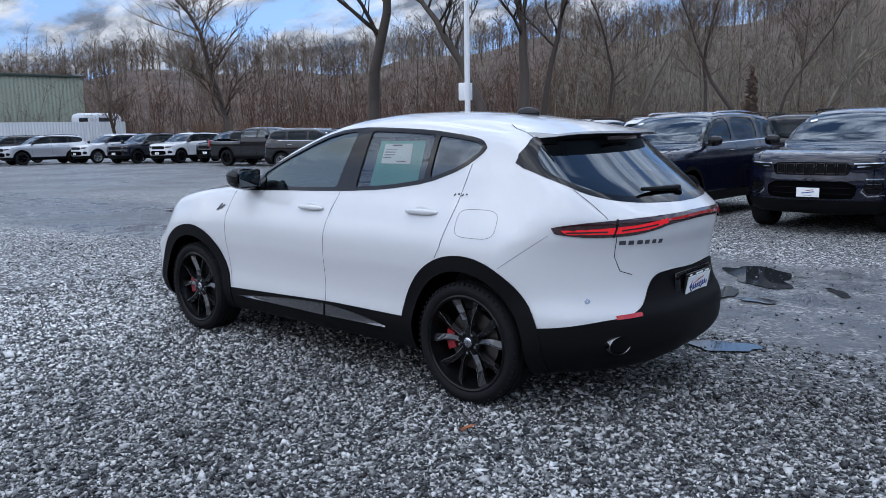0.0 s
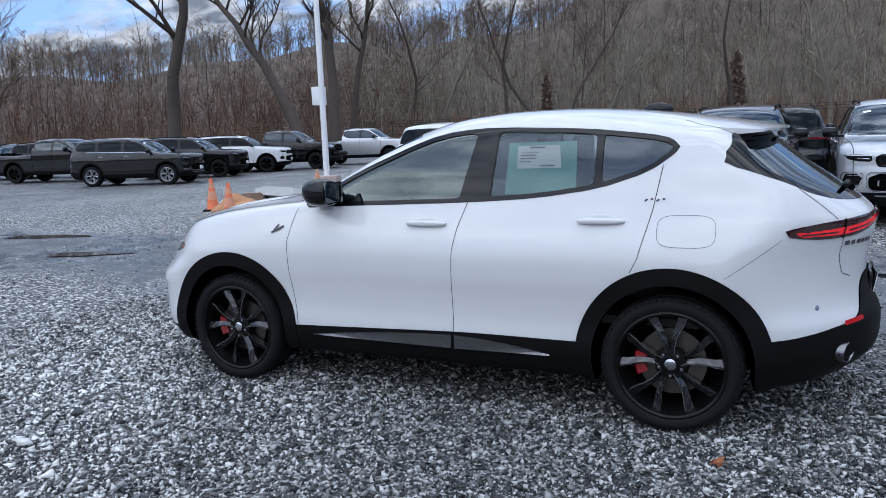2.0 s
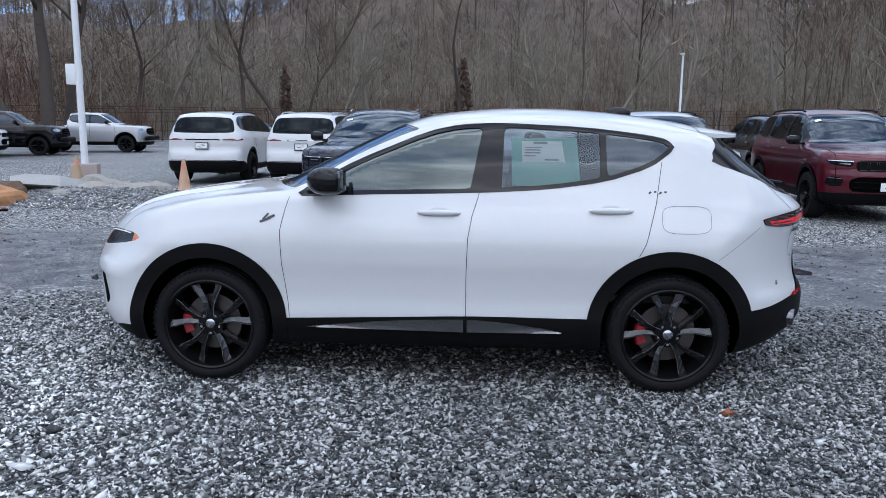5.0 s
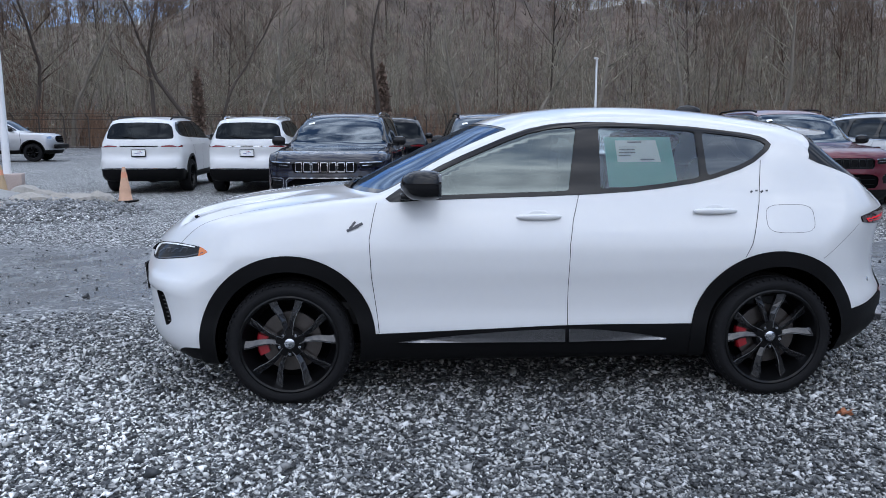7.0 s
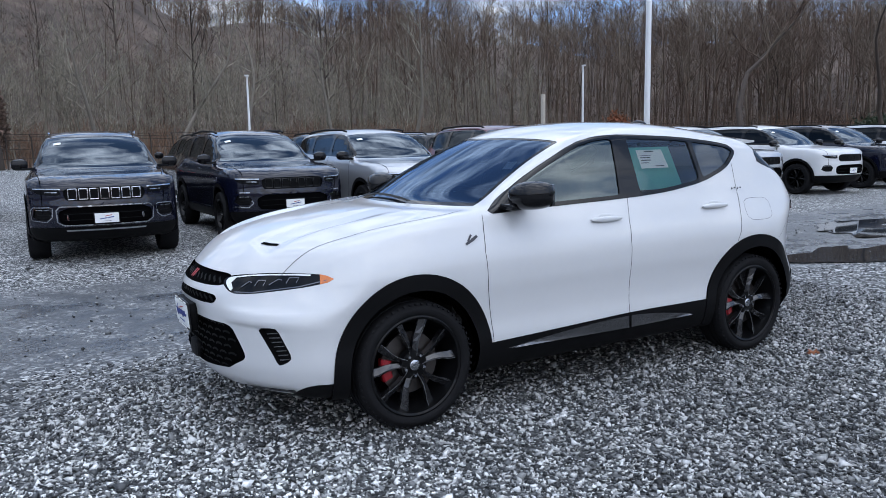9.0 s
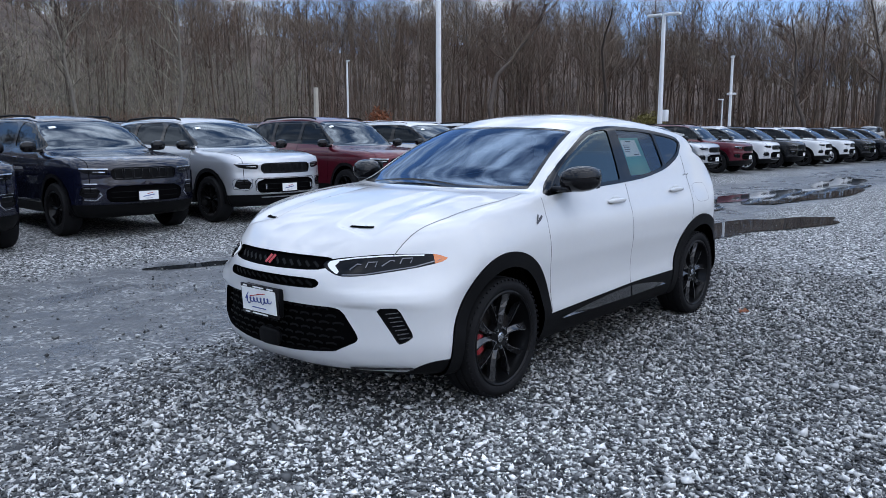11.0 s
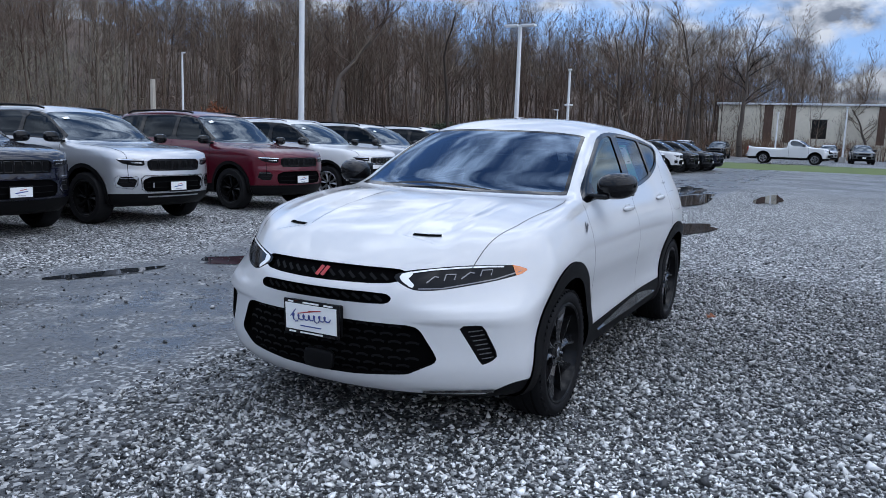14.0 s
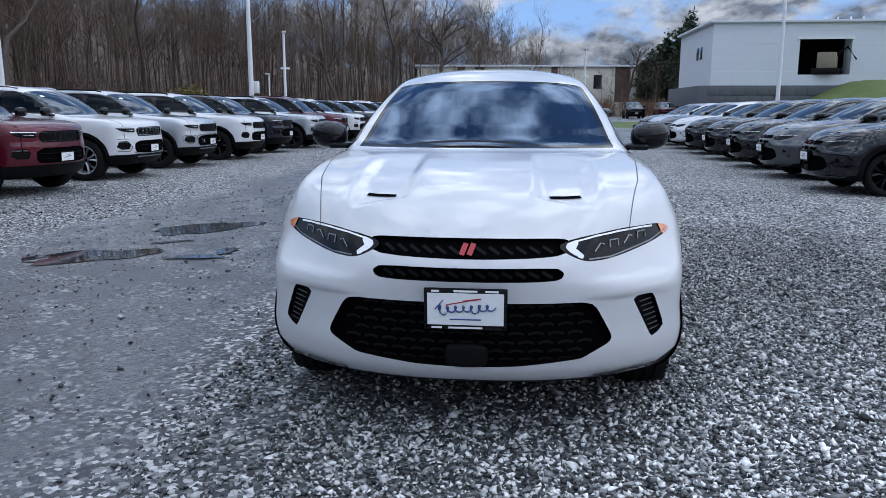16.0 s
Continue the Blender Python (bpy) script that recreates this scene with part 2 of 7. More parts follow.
CONCRETE = mat("concrete", (0.34, 0.33, 0.31), 0.85, vary=0.35, vscale=3, bump=0.4, bscale=30)
ROCK = mat("rock", (0.30, 0.28, 0.25), 0.85, vary=0.5, vscale=2.5, bump=0.7, bscale=14)
ROCK_BROWN = mat("brown_rock", (0.11, 0.065, 0.04), 0.85, vary=0.5, vscale=3, bump=0.6, bscale=14)
RUBBLE = mat("rubble_stone", (0.21, 0.215, 0.22), 0.85, random_each=1.1, vary=0.3, vscale=9)
ROCK_TAN = mat("tan_rock", (0.42, 0.21, 0.10), 0.8, vary=0.4, vscale=3, bump=0.5, bscale=14)
ORANGE = mat("orange_cone_plastic", (0.72, 0.17, 0.07), 0.6, vary=0.35, vscale=7, bump=0.1)
CONE_WHITE = mat("dirty_reflective_band", (0.62, 0.27, 0.16), 0.6, vary=0.4, vscale=9)
POLE = mat("white_pole_paint", (0.72, 0.73, 0.74), 0.4, vary=0.12, vscale=1.5)
WIRE = mat("weathered_fence_steel", (0.045, 0.034, 0.027), 0.8, vary=0.3)
BARK = mat("grey_brown_bark", (0.066, 0.052, 0.043), 0.95, vary=0.4, vscale=1.2, bump=0.5, bscale=12)
BARK_PALE = mat("pale_bark", (0.16, 0.14, 0.115), 0.95, vary=0.4, vscale=0.8, bump=0.4, bscale=12)
TWIGS = twig_mat("bare_twigs", [(0.060, 0.044, 0.036), (0.115, 0.080, 0.062), (0.150, 0.122, 0.094), (0.090, 0.058, 0.044)])
TWIGS_PALE = twig_mat("pale_bare_twigs", [(0.145, 0.125, 0.095), (0.235, 0.215, 0.170), (0.175, 0.160, 0.120)], 0.12, 1.0)
TWIGS_RED = twig_mat("reddish_bare_twigs", [(0.060, 0.036, 0.027), (0.110, 0.064, 0.045), (0.075, 0.050, 0.040)], 0.12)
TWIGS_DARK = twig_mat("dark_bare_twigs", [(0.038, 0.030, 0.026), (0.070, 0.054, 0.045)], 0.15)
VINE = mat("dry_vine", (0.120, 0.080, 0.060), 0.95, random_each=0.9, vary=0.3, vscale=0.6)
BRUSH = mat("dry_brush", (0.16, 0.095, 0.06), 0.95, random_each=0.9, vary=0.3, vscale=0.2)
LEAVES = mat("yellow_green_leaves", (0.13, 0.11, 0.03), 0.8, random_each=0.8, vary=0.2)
LEAF_RUST = mat("rust_leaves", (0.20, 0.07, 0.03), 0.8, random_each=0.8, vary=0.2)
PINE = mat("pine_needles", (0.03, 0.045, 0.022), 0.8, random_each=0.8, vary=0.2)


# ---- mesh helpers ----
def mesh_from(name, verts, faces, normals=None, smooth=True):
    me = bpy.data.meshes.new(name)
    me.from_pydata([tuple(v) for v in verts], [], faces)
    if smooth:
        me.shade_smooth()
    if normals is not None:
        me.normals_split_custom_set_from_vertices([tuple(n) for n in normals])
    return me


def big_mesh(name, V, T):
    """A mesh from numpy arrays of vertices and triangles."""
    me = bpy.data.meshes.new(name)
    V = np.ascontiguousarray(V, dtype=np.float32); T = np.ascontiguousarray(T, dtype=np.int32)
    me.vertices.add(len(V)); me.loops.add(T.size); me.polygons.add(len(T))
    me.vertices.foreach_set("co", V.ravel())
    me.loops.foreach_set("vertex_index", T.ravel())
    me.polygons.foreach_set("loop_start", np.arange(0, T.size, 3, dtype=np.int32))
    me.update(calc_edges=True)
    return me


def link(name, me, material, parent=None, label=""):
    ob = new(name, me)
    if material is not None:
        me.materials.append(material)
    if parent is not None:
        ob.parent = parent
    if label:
        ob["label"] = label
    return ob


def part(name, bm, material, parent, label="", smooth=True):
    """One bmesh as one mesh object under a thing or a part."""
    me = bpy.data.meshes.new(name)
    bmesh.ops.recalc_face_normals(bm, faces=bm.faces)
    bm.to_mesh(me)
    bm.free()
    if smooth:
        me.shade_smooth()
        me.set_sharp_from_angle(angle=radians(38))
    return link(name, me, material, parent, label)


def thing(name, label, category, m=None, group="", kind=""):
    ob = new(name)
    if m is not None:
        ob.matrix_world = m
    return tagged(ob, label, category, group, kind)


def add_box(bm, centre, size, bevel=0.0, m=None):
    r = bmesh.ops.create_cube(bm, size=1.0)
    bmesh.ops.scale(bm, vec=size, verts=r["verts"])
    if bevel:
        e = list({e for v in r["verts"] for e in v.link_edges})
        bb = bmesh.ops.bevel(bm, geom=e, offset=bevel, segments=2, profile=0.5, affect="EDGES")
        vs = [v for v in bm.verts if v.is_valid and (v in bb["verts"] or v in set(r["verts"]))]
    else:
        vs = r["verts"]
    vs = list({v for v in vs if v.is_valid})
    if m is not None:
        bmesh.ops.transform(bm, matrix=m, verts=vs)
    bmesh.ops.translate(bm, vec=centre, verts=vs)
    return vs


def box(centre, size, bevel=0.0, m=None):
    bm = bmesh.new()
    add_box(bm, centre, size, bevel, m)
    return bm


def tube(points, radii, sides=8, caps=True):
    """A tapered tube through the points."""
    bm = bmesh.new()
    rings = []
    pts = [Vector(p) for p in points]
    if not hasattr(radii, "__len__"):
        radii = [radii] * len(pts)
    for i, p in enumerate(pts):
        d = (pts[min(i + 1, len(pts) - 1)] - pts[max(i - 1, 0)]).normalized()
        a = d.orthogonal().normalized() if abs(d.z) < 0.9 else Vector((1, 0, 0))
        a = (a - d * a.dot(d)).normalized()
        b = d.cross(a)
        rings.append([bm.verts.new(p + radii[i] * (math.cos(2 * math.pi * k / sides) * a + math.sin(2 * math.pi * k / sides) * b)) for k in range(sides)])
    for r0, r1 in zip(rings, rings[1:]):
        for k in range(sides):
            bm.faces.new((r0[k], r0[(k + 1) % sides], r1[(k + 1) % sides], r1[k]))
    if caps:
        bm.faces.new(rings[0][::-1]); bm.faces.new(rings[-1])
    return bm


def lathe(profile, sides=48, axis="y"):
    """Turns (radius, along) pairs about an axis."""
    bm = bmesh.new()
    rings = []
    for r, a in profile:
        ring = []
        for k in range(sides):
            c, s = math.cos(2 * math.pi * k / sides), math.sin(2 * math.pi * k / sides)
            ring.append(bm.verts.new((r * c, a, r * s) if axis == "y" else (r * c, r * s, a)))
        rings.append(ring)
    for r0, r1 in zip(rings, rings[1:]):
        for k in range(sides):
            bm.faces.new((r0[k], r0[(k + 1) % sides], r1[(k + 1) % sides], r1[k]))
    return bm


def blob(centre, size, power=2.5, nu=20, nv=14):
    """A superellipsoid."""
    bm = bmesh.new()
    bmesh.ops.create_uvsphere(bm, u_segments=nu, v_segments=nv, radius=1)
    for v in bm.verts:
        n = (abs(v.co.x) ** power + abs(v.co.y) ** power + abs(v.co.z) ** power) ** (1 / power)
        v.co = Vector(centre) + Vector((v.co.x / n * size[0], v.co.y / n * size[1], v.co.z / n * size[2]))
    return bm


def prism(pts, depth, place):
    """A flat polygon (u, v) given depth; place(u, v, w) puts it in space."""
    bm = bmesh.new()
    a = [bm.verts.new(place(u, v, 0)) for u, v in pts]
    b = [bm.verts.new(place(u, v, depth)) for u, v in pts]
    bm.faces.new(a); bm.faces.new(b[::-1])
    for i in range(len(pts)):
        j = (i + 1) % len(pts)
        bm.faces.new((a[i], b[i], b[j], a[j]))
    return bm


# ---- shells: a smooth car body cut into panels ----
def curve(pts, soft=0.0, n=900):
    """A smooth function through (x, value) pairs, in rising x."""
    pts = sorted(pts)
    x = np.array([p[0] for p in pts], float); y = np.array([p[1] for p in pts], float)
    h, d = np.diff(x), np.diff(y) / np.diff(x)
    m = np.zeros(len(x)); m[0], m[-1] = d[0], d[-1]
    for i in range(1, len(x) - 1):
        m[i] = (d[i - 1] * h[i] + d[i] * h[i - 1]) / (h[i] + h[i - 1])
        if d[i - 1] * d[i] <= 0:
            m[i] *= 0.3
    g = np.linspace(x[0], x[-1], n)
    k = np.clip(np.searchsorted(x, g) - 1, 0, len(h) - 1)
    t = (g - x[k]) / h[k]
    v = (2 * t ** 3 - 3 * t ** 2 + 1) * y[k] + (t ** 3 - 2 * t ** 2 + t) * h[k] * m[k] + (-2 * t ** 3 + 3 * t ** 2) * y[k + 1] + (t ** 3 - t ** 2) * h[k] * m[k + 1]
    if soft:
        w = max(1, int(soft / (g[1] - g[0])))
        ker = np.hanning(2 * w + 3); ker /= ker.sum()
        v = np.convolve(np.pad(v, w + 1, mode="edge"), ker, mode="valid")
    return lambda q: np.interp(q, g, v)


def smax(a, b, k):
    h = np.clip(0.5 + 0.5 * (a - b) / k, 0, 1)
    return b * (1 - h) + a * h + k * h * (1 - h)


def step(a, b, x):
    t = np.clip((x - a) / (b - a), 0, 1)
    return t * t * (3 - 2 * t)


def polygon(pts, rounds=2):
    """The signed distance to a closed outline in two coordinates, its corners cut round."""
    p = [np.array(q, float) for q in pts]
    for _ in range(rounds):
        p = [v for i in range(len(p)) for v in (p[i] * 0.8 + p[(i + 1) % len(p)] * 0.2, p[i] * 0.2 + p[(i + 1) % len(p)] * 0.8)]
    p = np.array(p); q = np.roll(p, -1, axis=0)

    def field(u, v):
        u, v = np.asarray(u, float), np.asarray(v, float)
        best = np.full(u.shape, 1e9); inside = np.zeros(u.shape, bool)
        for (ax, ay), (bx, by) in zip(p, q):
            ex, ey = bx - ax, by - ay
            t = np.clip(((u - ax) * ex + (v - ay) * ey) / (ex * ex + ey * ey + 1e-12), 0, 1)
            best = np.minimum(best, (u - ax - t * ex) ** 2 + (v - ay - t * ey) ** 2)
            inside ^= ((ay > v) != (by > v)) & (u < (bx - ax) * (v - ay) / (by - ay + 1e-12) + ax)
        return np.where(inside, -1, 1) * np.sqrt(best)
    return field


class Shell:
    """Vertices with true normals, from which panels are cut along smooth outlines."""

    def __init__(self, g, front, rear, height, nx, nc, nr, level=0.0):
        u = np.concatenate([np.linspace(90, 0, nc, endpoint=False), np.zeros(nx), np.linspace(0, -90, nc + 1)[1:]])
        x = np.concatenate([np.full(nc, front), np.linspace(front, rear, nx), np.full(nc, rear)])
        u = np.radians(u)
        th = np.linspace(0, 2 * np.pi, nr, endpoint=False)
        U, TH = np.meshgrid(u, th, indexing="ij")
        X = np.repeat(x[:, None], nr, 1)
        D = np.stack([np.sin(U), np.cos(U) * np.cos(TH), np.cos(U) * np.sin(TH)], -1).reshape(-1, 3)
        O = np.stack([X, np.zeros_like(X), np.full_like(X, height)], -1).reshape(-1, 3)
        lo, hi = np.zeros(len(O)), np.full(len(O), 2.2)
        for s in np.linspace(0.05, 2.2, 80):
            P = O + s * D
            inside = g(P[:, 0], P[:, 1], P[:, 2]) < level
            done = hi < 2.2
            hi = np.where(~done & ~inside, s, hi)
            lo = np.where(~done & inside, s, lo)
        for _ in range(22):
            mid = 0.5 * (lo + hi)
            P = O + mid[:, None] * D
            inside = g(P[:, 0], P[:, 1], P[:, 2]) < level
            lo, hi = np.where(inside, mid, lo), np.where(inside, hi, mid)
        V = O + (0.5 * (lo + hi))[:, None] * D
        e = 0.003
        N = np.stack([g(V[:, 0] + a, V[:, 1] + b, V[:, 2] + c) - g(V[:, 0] - a, V[:, 1] - b, V[:, 2] - c) for a, b, c in ((e, 0, 0), (0, e, 0), (0, 0, e))], -1)
        N /= np.linalg.norm(N, axis=1)[:, None] + 1e-9
        self.V, self.N = list(V), list(N)
        n = len(u)
        self.faces = [((i + 1) * nr + j, (i + 1) * nr + (j + 1) % nr, i * nr + (j + 1) % nr, i * nr + j) for i in range(n - 1) for j in range(nr)]

    def cut(self, faces, field):
        """Splits faces along field = 0: those outside, those inside (field < 0)."""
        V = np.array(self.V)
        d = field(V[:, 0], V[:, 1], V[:, 2])
        d = np.where(np.abs(d) < 1e-5, 1e-5, d)
        neg = d < 0
        out, ins, made = [], [], {}

        def between(a, b):
            k = (a, b) if a < b else (b, a)
            if k not in made:
                t = d[k[0]] / (d[k[0]] - d[k[1]])
                self.V.append(self.V[k[0]] * (1 - t) + self.V[k[1]] * t)
                nn = self.N[k[0]] * (1 - t) + self.N[k[1]] * t
                self.N.append(nn / (np.linalg.norm(nn) + 1e-9))
                made[k] = len(self.V) - 1
            return made[k]
        for f in faces:
            c = sum(neg[i] for i in f)
            if c == 0:
                out.append(f)
            elif c == len(f):
                ins.append(f)
            else:
                fa, fb = [], []
                for i, a in enumerate(f):
                    b = f[(i + 1) % len(f)]
                    (fb if neg[a] else fa).append(a)
                    if neg[a] != neg[b]:
                        k = between(a, b)
                        fa.append(k); fb.append(k)
                if len(fa) > 2:
                    out.append(tuple(fa))
                if len(fb) > 2:
                    ins.append(tuple(fb))
        return out, ins

    def panel(self, name, faces, material, parent, offset=0.0, lip=0.0, label="", material_lip=None):
        """One panel: the faces moved out by offset, with an edge turned in by lip."""
        used = sorted({i for f in faces for i in f})
        if not used:
            return None
        at = {k: i for i, k in enumerate(used)}
        N = [self.N[k] for k in used]
        V = [self.V[k] + offset * self.N[k] for k in used]
        F = [tuple(at[i] for i in f) for f in faces]
        if lip:
            count = {}
            for f in F:
                for i, a in enumerate(f):
                    b = f[(i + 1) % len(f)]
                    if (b, a) in count:
                        del count[(b, a)]
                    else:
                        count[(a, b)] = 1
            for a, b in list(count):
                e = V[b] - V[a]
                n = np.cross(e, N[a]); n = n / (np.linalg.norm(n) + 1e-9)
                k = len(V)
                V += [V[a], V[b], V[b] - lip * N[b], V[a] - lip * N[a]]
                N += [n, n, n, n]
                F.append((k, k + 1, k + 2, k + 3))
        me = mesh_from(name, V, F, N)
        return link(name, me, material, parent, label)

    def near(self, faces, test):
        """Sorts faces by a test on their middle."""
        a, b = [], []
        for f in faces:
            c = sum(self.V[i] for i in f) / len(f)
            (a if test(c) else b).append(f)
        return a, b


def tree_of(shell, faces):
    from mathutils.bvhtree import BVHTree
    return BVHTree.FromPolygons([tuple(v) for v in shell.V], faces)


def ribbon(bvh, pts, way, width, lift=0.0012, reach=3.0):
    """A narrow strip laid on the body along points seen from one side."""
    way = Vector(way).normalized()
    bm = bmesh.new()
    dense = []
    for a, b in zip(pts, pts[1:]):
        a, b = Vector(a), Vector(b)
        k = max(1, int((b - a).length / 0.02))
        dense += [a.lerp(b, i / k) for i in range(k)]
    dense.append(Vector(pts[-1]))
    on = []
    for p in dense:
        h = bvh.ray_cast(p - way * reach, way)
        if h[0] is not None:
            n = h[1] if h[1].dot(way) < 0 else -h[1]
            on.append((h[0] + n * lift, n))
    prev = None
    for i, (p, n) in enumerate(on):
        t = on[min(i + 1, len(on) - 1)][0] - on[max(i - 1, 0)][0]
        s = t.cross(n).normalized() * (width / 2)
        row = (bm.verts.new(p + s), bm.verts.new(p - s))
        if prev:
            bm.faces.new((prev[0], prev[1], row[1], row[0]))
        prev = row
    return bm


# ---- vehicles ----
def tyre_wheel(root, x, y, z, radius, width, rim_r, side, style, caliper, fine):
    """One wheel: tyre, rim with its spokes, disc and caliper; side is +1 or -1."""
    sg = 48 if fine else 16
    w = width / 2
    at = Matrix.Translation((x, y, z)) @ Matrix.Diagonal((1, side, 1, 1))
    bm = lathe([(rim_r - 0.006, w * 0.80), (rim_r + 0.010, w * 0.97), (rim_r + 0.035, w * 1.02), (radius - 0.035, w * 1.0), (radius - 0.012, w * 0.88), (radius - 0.003, w * 0.72), (radius - 0.003, w * 0.46), (radius - 0.010, w * 0.45), (radius - 0.010, w * 0.40), (radius, w * 0.39), (radius, w * 0.06), (radius - 0.008, w * 0.05),
                (radius - 0.008, -w * 0.05), (radius, -w * 0.06), (radius, -w * 0.39), (radius - 0.010, -w * 0.42), (radius - 0.003, -w * 0.72), (radius - 0.012, -w * 0.88), (radius - 0.035, -w), (rim_r, -w * 0.8)], sg)
    if not fine:
        bm.free()
        bm = lathe([(rim_r - 0.006, w * 0.80), (rim_r + 0.02, w), (radius - 0.03, w), (radius, w * 0.7), (radius, -w * 0.7), (radius - 0.03, -w), (rim_r, -w * 0.8)], sg)
    if fine:   # shoulder blocks
        for k in range(60):
            a = 2 * math.pi * k / 60
            add_box(bm, (0, 0, 0), (0.012, 0.016, 0.010), 0, None)
            bmesh.ops.transform(bm, matrix=Matrix.Rotation(a, 4, "Y") @ Matrix.Translation((0, w * 0.90, radius - 0.014)) @ Matrix.Rotation(0.5, 4, "X"), verts=bm.verts[-8:])
    bmesh.ops.transform(bm, matrix=at, verts=bm.verts)
    wheel = part("wheel", bm, RUBBER, root, "black rubber tyre on its rim")
    face = w * 0.74
    bm = lathe([(rim_r + 0.004, w * 0.92), (rim_r - 0.004, w * 0.95), (rim_r - 0.014, w * 0.90), (rim_r - 0.020, w * 0.66), (rim_r - 0.045, w * 0.2), (rim_r - 0.05, -w * 0.8), (rim_r, -w * 0.85)][:7 if fine else 5], sg)
    bmesh.ops.transform(bm, matrix=at, verts=bm.verts)
    part("rim", bm, RIM if style != "silver" else SILVER_RIM, wheel)
    # five arms that fork towards the rim; each blade has a ridge and a thin bright edge
    n = 5
    joined = bmesh.new()
    for k in range(n):
        a0 = 2 * math.pi * k / n + math.pi / 2 - 0.06
        for sgn in (1, -1):
            bm = bmesh.new() if fine else joined
            rows, rim_edge = [], []
            for s in (0.0, 0.2, 0.4, 0.6, 0.8, 1.0) if fine else (0.0, 0.5, 1.0):
                r = 0.040 + s * (rim_r - 0.052)
                a = a0 + sgn * (0.26 - 0.12 * math.sin(math.pi * min(1.0, s * 1.25) ** 0.8) * (1 - 0.55 * s) + 0.03 * s)
                hw = 0.010 + 0.013 * s ** 1.5
                yy = face * (0.82 + 0.10 * s)
                c, sn = math.cos(a), math.sin(a)
                at_ = lambda q, dy: (r * c - q * sn, yy + dy, r * sn + q * c)
                out_, in_ = hw * sgn, -hw * sgn
                rim_edge.append([at_(out_ - sgn * 0.0035, 0.0012), at_(out_, 0.0012)])
                rows.append([bm.verts.new(at_(q, dy)) for q, dy in ((in_, -0.040), (in_, -0.016), (out_ * 0.55, 0.0), (out_, 0.0), (out_, -0.040))])
            m_ = len(rows[0])
            for r0, r1 in zip(rows, rows[1:]):
                for i in range(m_):
                    bm.faces.new((r0[i], r0[(i + 1) % m_], r1[(i + 1) % m_], r1[i]))
            bm.faces.new(rows[-1]); bm.faces.new(rows[0][::-1])
            bmesh.ops.recalc_face_normals(bm, faces=bm.faces[:])
            if fine:
                bmesh.ops.transform(bm, matrix=at, verts=bm.verts)
                part("spoke", bm, RIM_BLADE, wheel, "dark grey forked wheel spoke", smooth=False)
                bm = bmesh.new()
                er = [bm.verts.new(v) for row in rim_edge for v in row]
                for i in range(0, len(er) - 2, 2):
                    bm.faces.new((er[i], er[i + 1], er[i + 3], er[i + 2]))
                bmesh.ops.solidify(bm, geom=bm.faces[:], thickness=0.001)
                bmesh.ops.transform(bm, matrix=at, verts=bm.verts)
                part("spoke_edge", bm, SILVER_RIM if sgn > 0 else RIM_FACE, wheel, "", smooth=False)
    if not fine:
        bmesh.ops.transform(joined, matrix=at, verts=joined.verts)
        part("spokes", joined, SILVER_RIM if style == "silver" else RIM, wheel, "", smooth=False)
    if fine:
        bm = lathe([(0.001, face * 0.93), (0.030, face * 0.92), (0.034, face * 0.86), (0.075, face * 0.80), (0.085, face * 0.4)], 24)
        bmesh.ops.transform(bm, matrix=at, verts=bm.verts)
        part("hub", bm, RIM, wheel)
        bm = lathe([(0.001, face * 0.96), (0.024, face * 0.955), (0.028, face * 0.92)], 24)
        bmesh.ops.transform(bm, matrix=at, verts=bm.verts)
        part("centre_cap", bm, REFLECTOR, wheel, "silver centre cap")
        for k in range(5):
            a = 2 * math.pi * (k + 0.5) / 5 + math.pi / 2
            bm = lathe([(0.001, 0.014), (0.008, 0.013), (0.010, 0.0), (0.010, -0.02)], 8)
            bmesh.ops.transform(bm, matrix=at @ Matrix.Translation((0.056 * math.cos(a), face * 0.84, 0.056 * math.sin(a))), verts=bm.verts)
            part("lug_nut", bm, REFLECTOR, wheel)
        bm = lathe([(0.06, 0.0), (0.165, 0.0), (0.165, -0.02), (0.06, -0.02)], 40)
        bmesh.ops.transform(bm, matrix=at @ Matrix.Translation((0, w * 0.12, 0)), verts=bm.verts)
        part("brake_disc", bm, STEEL, wheel, "rusty steel brake disc")
    bm = lathe([(0.001, -w * 0.45), (rim_r - 0.03, -w * 0.45), (rim_r - 0.03, -w * 0.7)], 20)
    bmesh.ops.transform(bm, matrix=at, verts=bm.verts)
    part("wheel_back", bm, DARK, wheel)
    if caliper:
        bm = bmesh.new()
        rows = []
        for i in range(7):
            a = radians(164 + 40 * i / 6)
            c, s = math.cos(a) * caliper, math.sin(a)
            rows.append([bm.verts.new((r * c, yy, r * s)) for r, yy in ((0.122, w * 0.05), (0.122, w * 0.36), (0.132, w * 0.42), (0.170, w * 0.42), (0.180, w * 0.34), (0.180, w * 0.05))])
        for r0, r1 in zip(rows, rows[1:]):
            for i in range(6):
                bm.faces.new((r0[i], r0[(i + 1) % 6], r1[(i + 1) % 6], r1[i]))
        bm.faces.new(rows[0]); bm.faces.new(rows[-1])
        bmesh.ops.transform(bm, matrix=at, verts=bm.verts)
        part("caliper", bm, RED, wheel, "red brake caliper")
    return wheel


